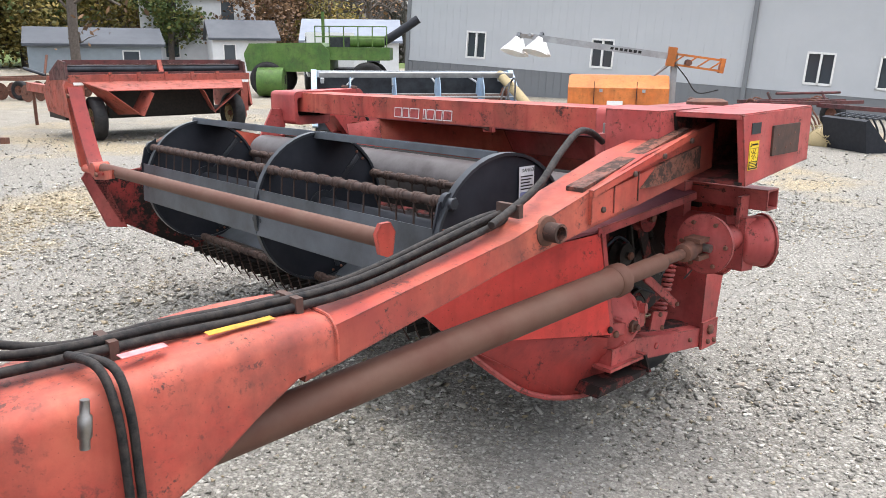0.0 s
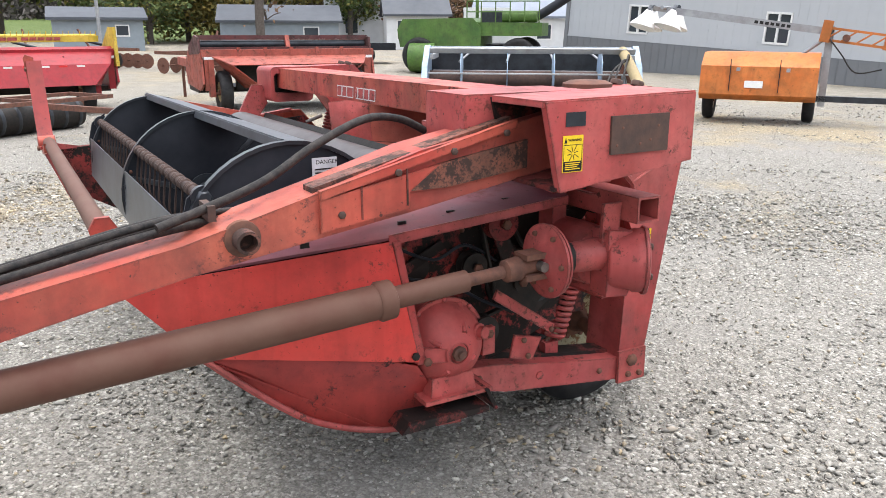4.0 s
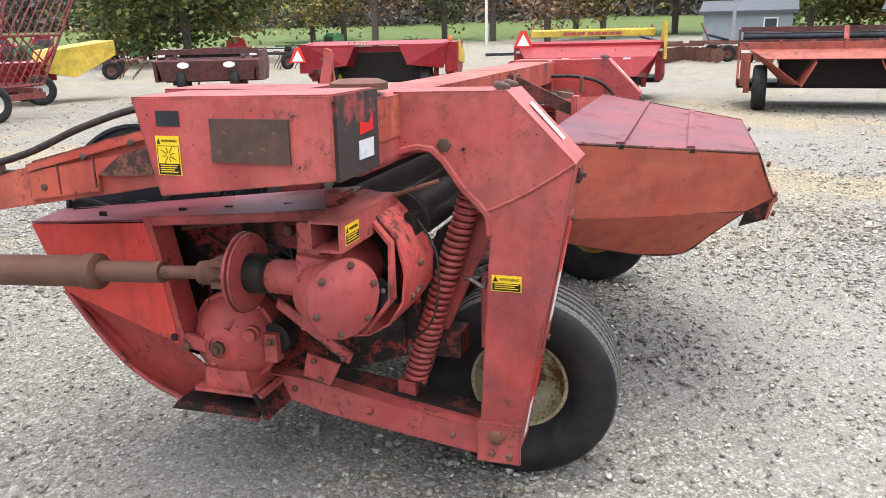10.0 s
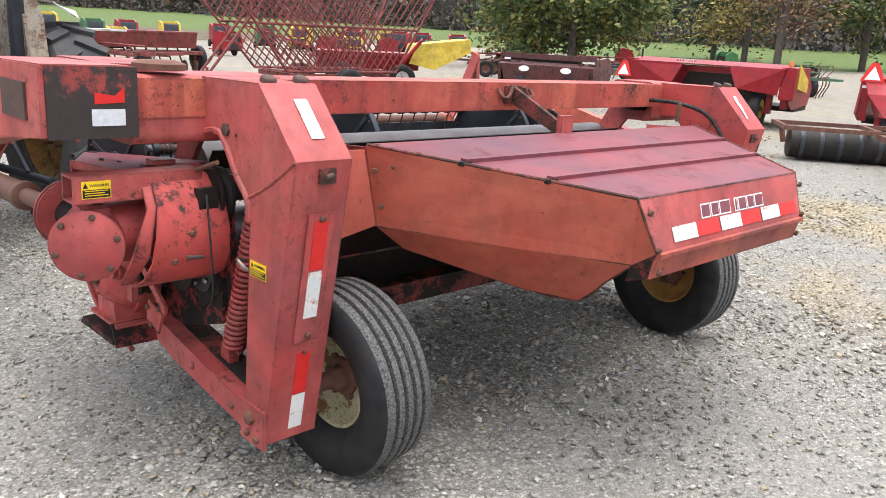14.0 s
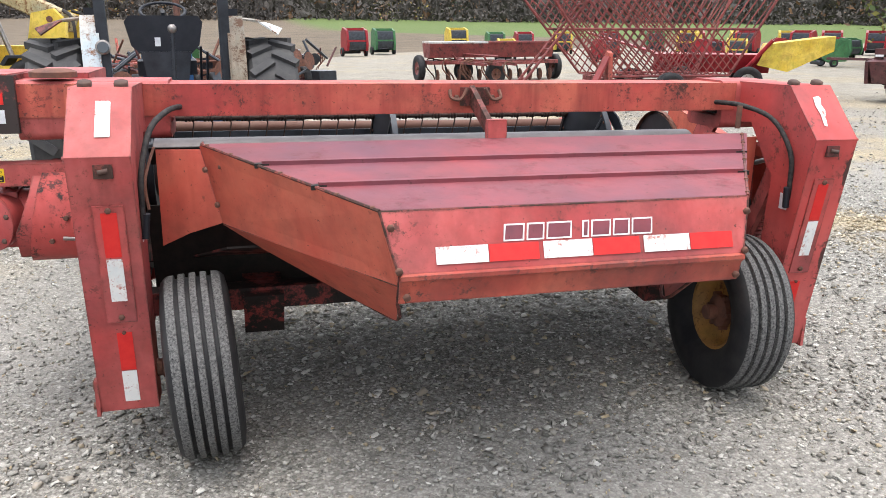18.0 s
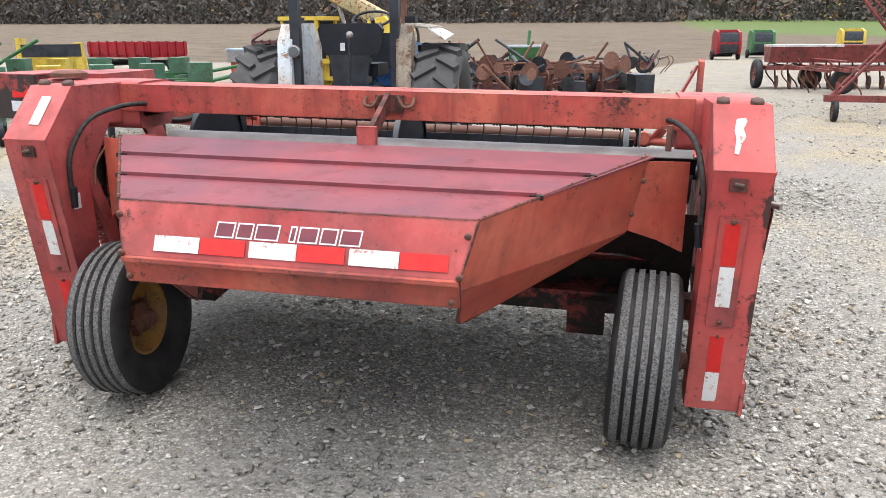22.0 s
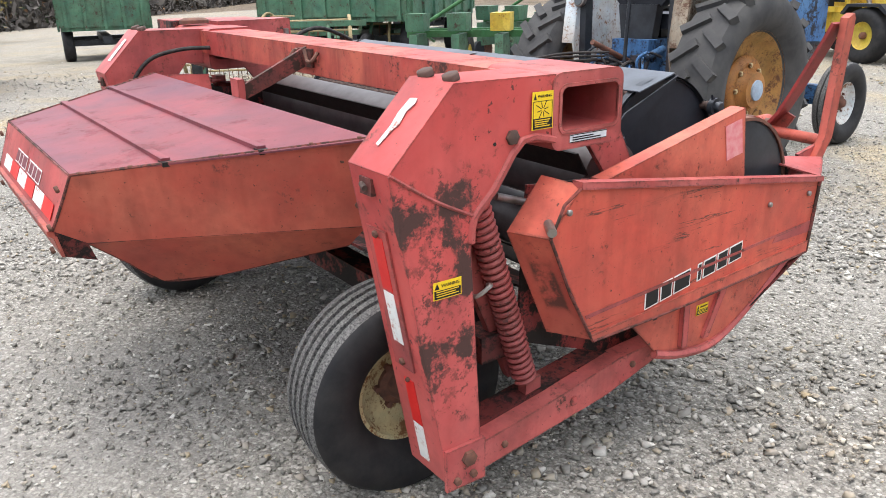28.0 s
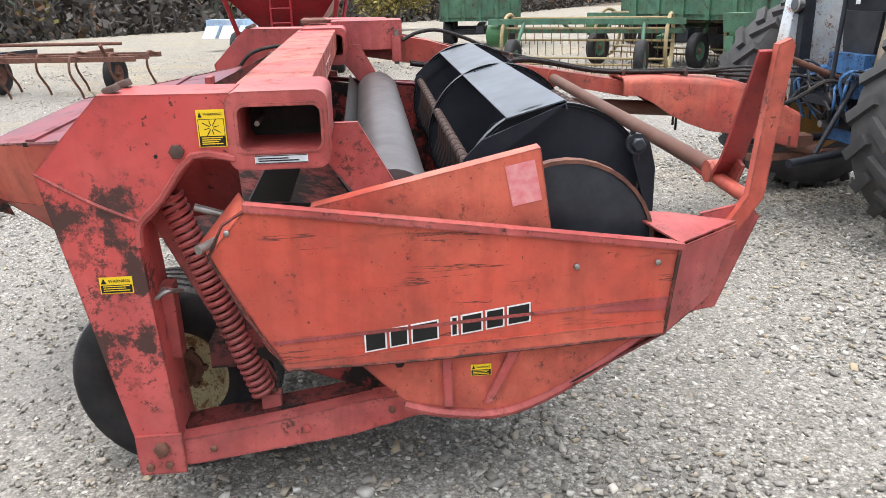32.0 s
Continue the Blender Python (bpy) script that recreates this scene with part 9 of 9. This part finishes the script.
def woods():
    """The far belt of bare woods all along the edge of the fields."""
    rng = random.Random(5)
    v, f, mi = [], [], []
    def quad(a, b, c, d, k):
        n0 = len(v)
        v.extend([a, b, c, d])
        f.append((n0, n0 + 1, n0 + 2, n0 + 3))
        mi.append(k)
    for i in range(1500):
        ang = radians(rng.uniform(-70, 250))
        deg = math.degrees(ang)
        near = 205 if deg < 150 else 205 - min((deg - 150) / 30, 1) * 115
        if deg < 50:
            near = 205 - min((50 - deg) / 30, 1) * 85
        r = near + rng.random() ** 1.5 * 45
        x, y = r * math.cos(ang), r * math.sin(ang)
        z = ground_z(x, y)
        h = rng.uniform(9, 16)
        t = Vector((-math.sin(ang), math.cos(ang), 0))
        o = Vector((x, y, z))
        w = rng.uniform(.05, .16)
        quad(o - t * w, o + t * w, o + t * w * .3 + Vector((0, 0, h)), o - t * w * .3 + Vector((0, 0, h)), 0)
        kind = rng.random()
        for k in range(16 if kind > .2 else 8):
            z0 = h * rng.uniform(.2, .95)
            p = o + Vector((0, 0, z0))
            q = p + t * rng.uniform(-2.6, 2.6) + Vector((0, 0, rng.uniform(.4, 3))) + Vector((math.cos(ang), math.sin(ang), 0)) * rng.uniform(-1.5, 1.5)
            quad(p - Vector((0, 0, .06)), p + Vector((0, 0, .06)), q + Vector((0, 0, .03)), q - Vector((0, 0, .03)), 0)
            for j in range(4):
                s = p.lerp(q, rng.uniform(.4, 1))
                e = s + Vector((rng.uniform(-1, 1), rng.uniform(-1, 1), rng.uniform(0, 1.3)))
                quad(s - t * .05, s + t * .05, e + t * .02, e - t * .02, 0)
        for k in range(46):
            p = o + Vector((rng.gauss(0, 2.6), rng.gauss(0, 2.6), abs(rng.gauss(0, 2.2))))
            u = Vector((rng.gauss(0, 1), rng.gauss(0, 1), rng.gauss(0, 1))).normalized() * rng.uniform(.2, .7)
            q = Vector((rng.gauss(0, 1), rng.gauss(0, 1), rng.gauss(0, 1))).normalized() * rng.uniform(.1, .5)
            quad(p - u, p + q, p + u, p - q, 0)
        # tangled brush that closes the belt
        for k in range(34):
            p = o + Vector((math.cos(ang), math.sin(ang), 0)) * rng.uniform(2, 14) + t * rng.gauss(0, 3) + Vector((0, 0, h * rng.random() ** 1.3 * .82))
            u = Vector((rng.gauss(0, 1), rng.gauss(0, 1), rng.gauss(0, 1.3))).normalized() * rng.uniform(.5, 1.6)
            q = Vector((rng.gauss(0, 1), rng.gauss(0, 1), rng.gauss(0, 1))).normalized() * rng.uniform(.3, 1.1)
            quad(p - u, p + q, p + u, p - q, 0 if k % 9 else 3)
        leafy = 1 if kind < .10 else 2 if kind < .15 else 3 if kind < .30 else 0
        for k in range(60 if leafy else 30):
            p = o + Vector((rng.gauss(0, 1.7), rng.gauss(0, 1.7), h * rng.uniform(.02 if leafy == 1 else .05, .95)))
            s = rng.uniform(.12, .42)
            u = Vector((rng.gauss(0, 1), rng.gauss(0, 1), rng.gauss(0, 1))).normalized() * s
            q = Vector((rng.gauss(0, 1), rng.gauss(0, 1), rng.gauss(0, 1))).normalized() * s
            quad(p - u, p + q, p + u, p - q, leafy)
    me = bpy.data.meshes.new("far_woods")
    me.from_pydata([tuple(q) for q in v], [], f)
    for mt in (TWIG, LEAF_DARK, LEAF_GOLD, LEAF_RUST):
        me.materials.append(mt)
    me.polygons.foreach_set("material_index", mi)
    tagged(new("far_woods", me), "bare grey-brown autumn woods along the field edge", "woods", kind="stuff")


woods()


def wood_depth():
    """The unlit depth of the woods: one tall band that closes the gaps between the trunks."""
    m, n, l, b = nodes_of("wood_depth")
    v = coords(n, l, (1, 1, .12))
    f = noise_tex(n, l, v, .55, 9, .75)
    # the dark between the trunks is painted into the band's colour
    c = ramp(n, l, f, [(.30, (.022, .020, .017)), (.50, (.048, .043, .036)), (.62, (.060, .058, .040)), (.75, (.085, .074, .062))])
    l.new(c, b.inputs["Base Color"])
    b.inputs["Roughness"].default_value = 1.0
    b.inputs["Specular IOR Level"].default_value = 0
    rng = random.Random(17)
    v_, f_ = [], []
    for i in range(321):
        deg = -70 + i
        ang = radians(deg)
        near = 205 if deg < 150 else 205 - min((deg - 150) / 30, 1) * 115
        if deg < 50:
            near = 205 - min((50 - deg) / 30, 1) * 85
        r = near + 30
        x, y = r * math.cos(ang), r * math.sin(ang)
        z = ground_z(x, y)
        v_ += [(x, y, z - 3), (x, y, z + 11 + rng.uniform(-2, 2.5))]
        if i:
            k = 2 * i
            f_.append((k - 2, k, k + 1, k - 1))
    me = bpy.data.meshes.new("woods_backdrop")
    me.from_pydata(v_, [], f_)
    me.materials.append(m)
    tagged(new("backdrop", me), "dark grey-brown band painted as the unlit depth of the autumn woods", "woods", kind="structure")


wood_depth()

# rows of used machines far across the yard
for x, y, h, k in ((20.5, 30.0, 20, 0), (24.5, 33.5, -30, 2), (29.0, 36.0, 60, 0), (34.5, 37.0, 10, 1), (26.0, 28.5, 80, 1), (41.0, 34.0, -20, 1), (45.0, 29.5, 40, 0), (44.0, 38.5, 0, 1), (37.5, 41.5, -50, 0), (18.5, 36.5, 15, 0), (14.5, 41.0, -12, 2), (49.0, 24.0, 75, 1)):
    copy_thing(mb[k], at(x, y, h) @ Matrix.Scale(.62, 4))
for x, y, h, mt, lab_ in ((38.0, 18.5, 30, GREEN, "green row tool among the far machines"), (41.5, 22.5, -20, GREEN, "long green tool bar far across the yard"), (35.0, 31.5, 50, IMPL_RED, "red field tool by the yard tree"), (31.0, 21.5, -60, BARN_RED, "dull red field tool in the far row"), (22.0, 20.5, 35, MAROON, "maroon field tool behind the low mower"), (46.0, 17.0, 10, GREEN, "green tool frame near the road")):
    cultivator(at(x, y, h), lab_, mt, 3.8, 7, "tools far across the yard")
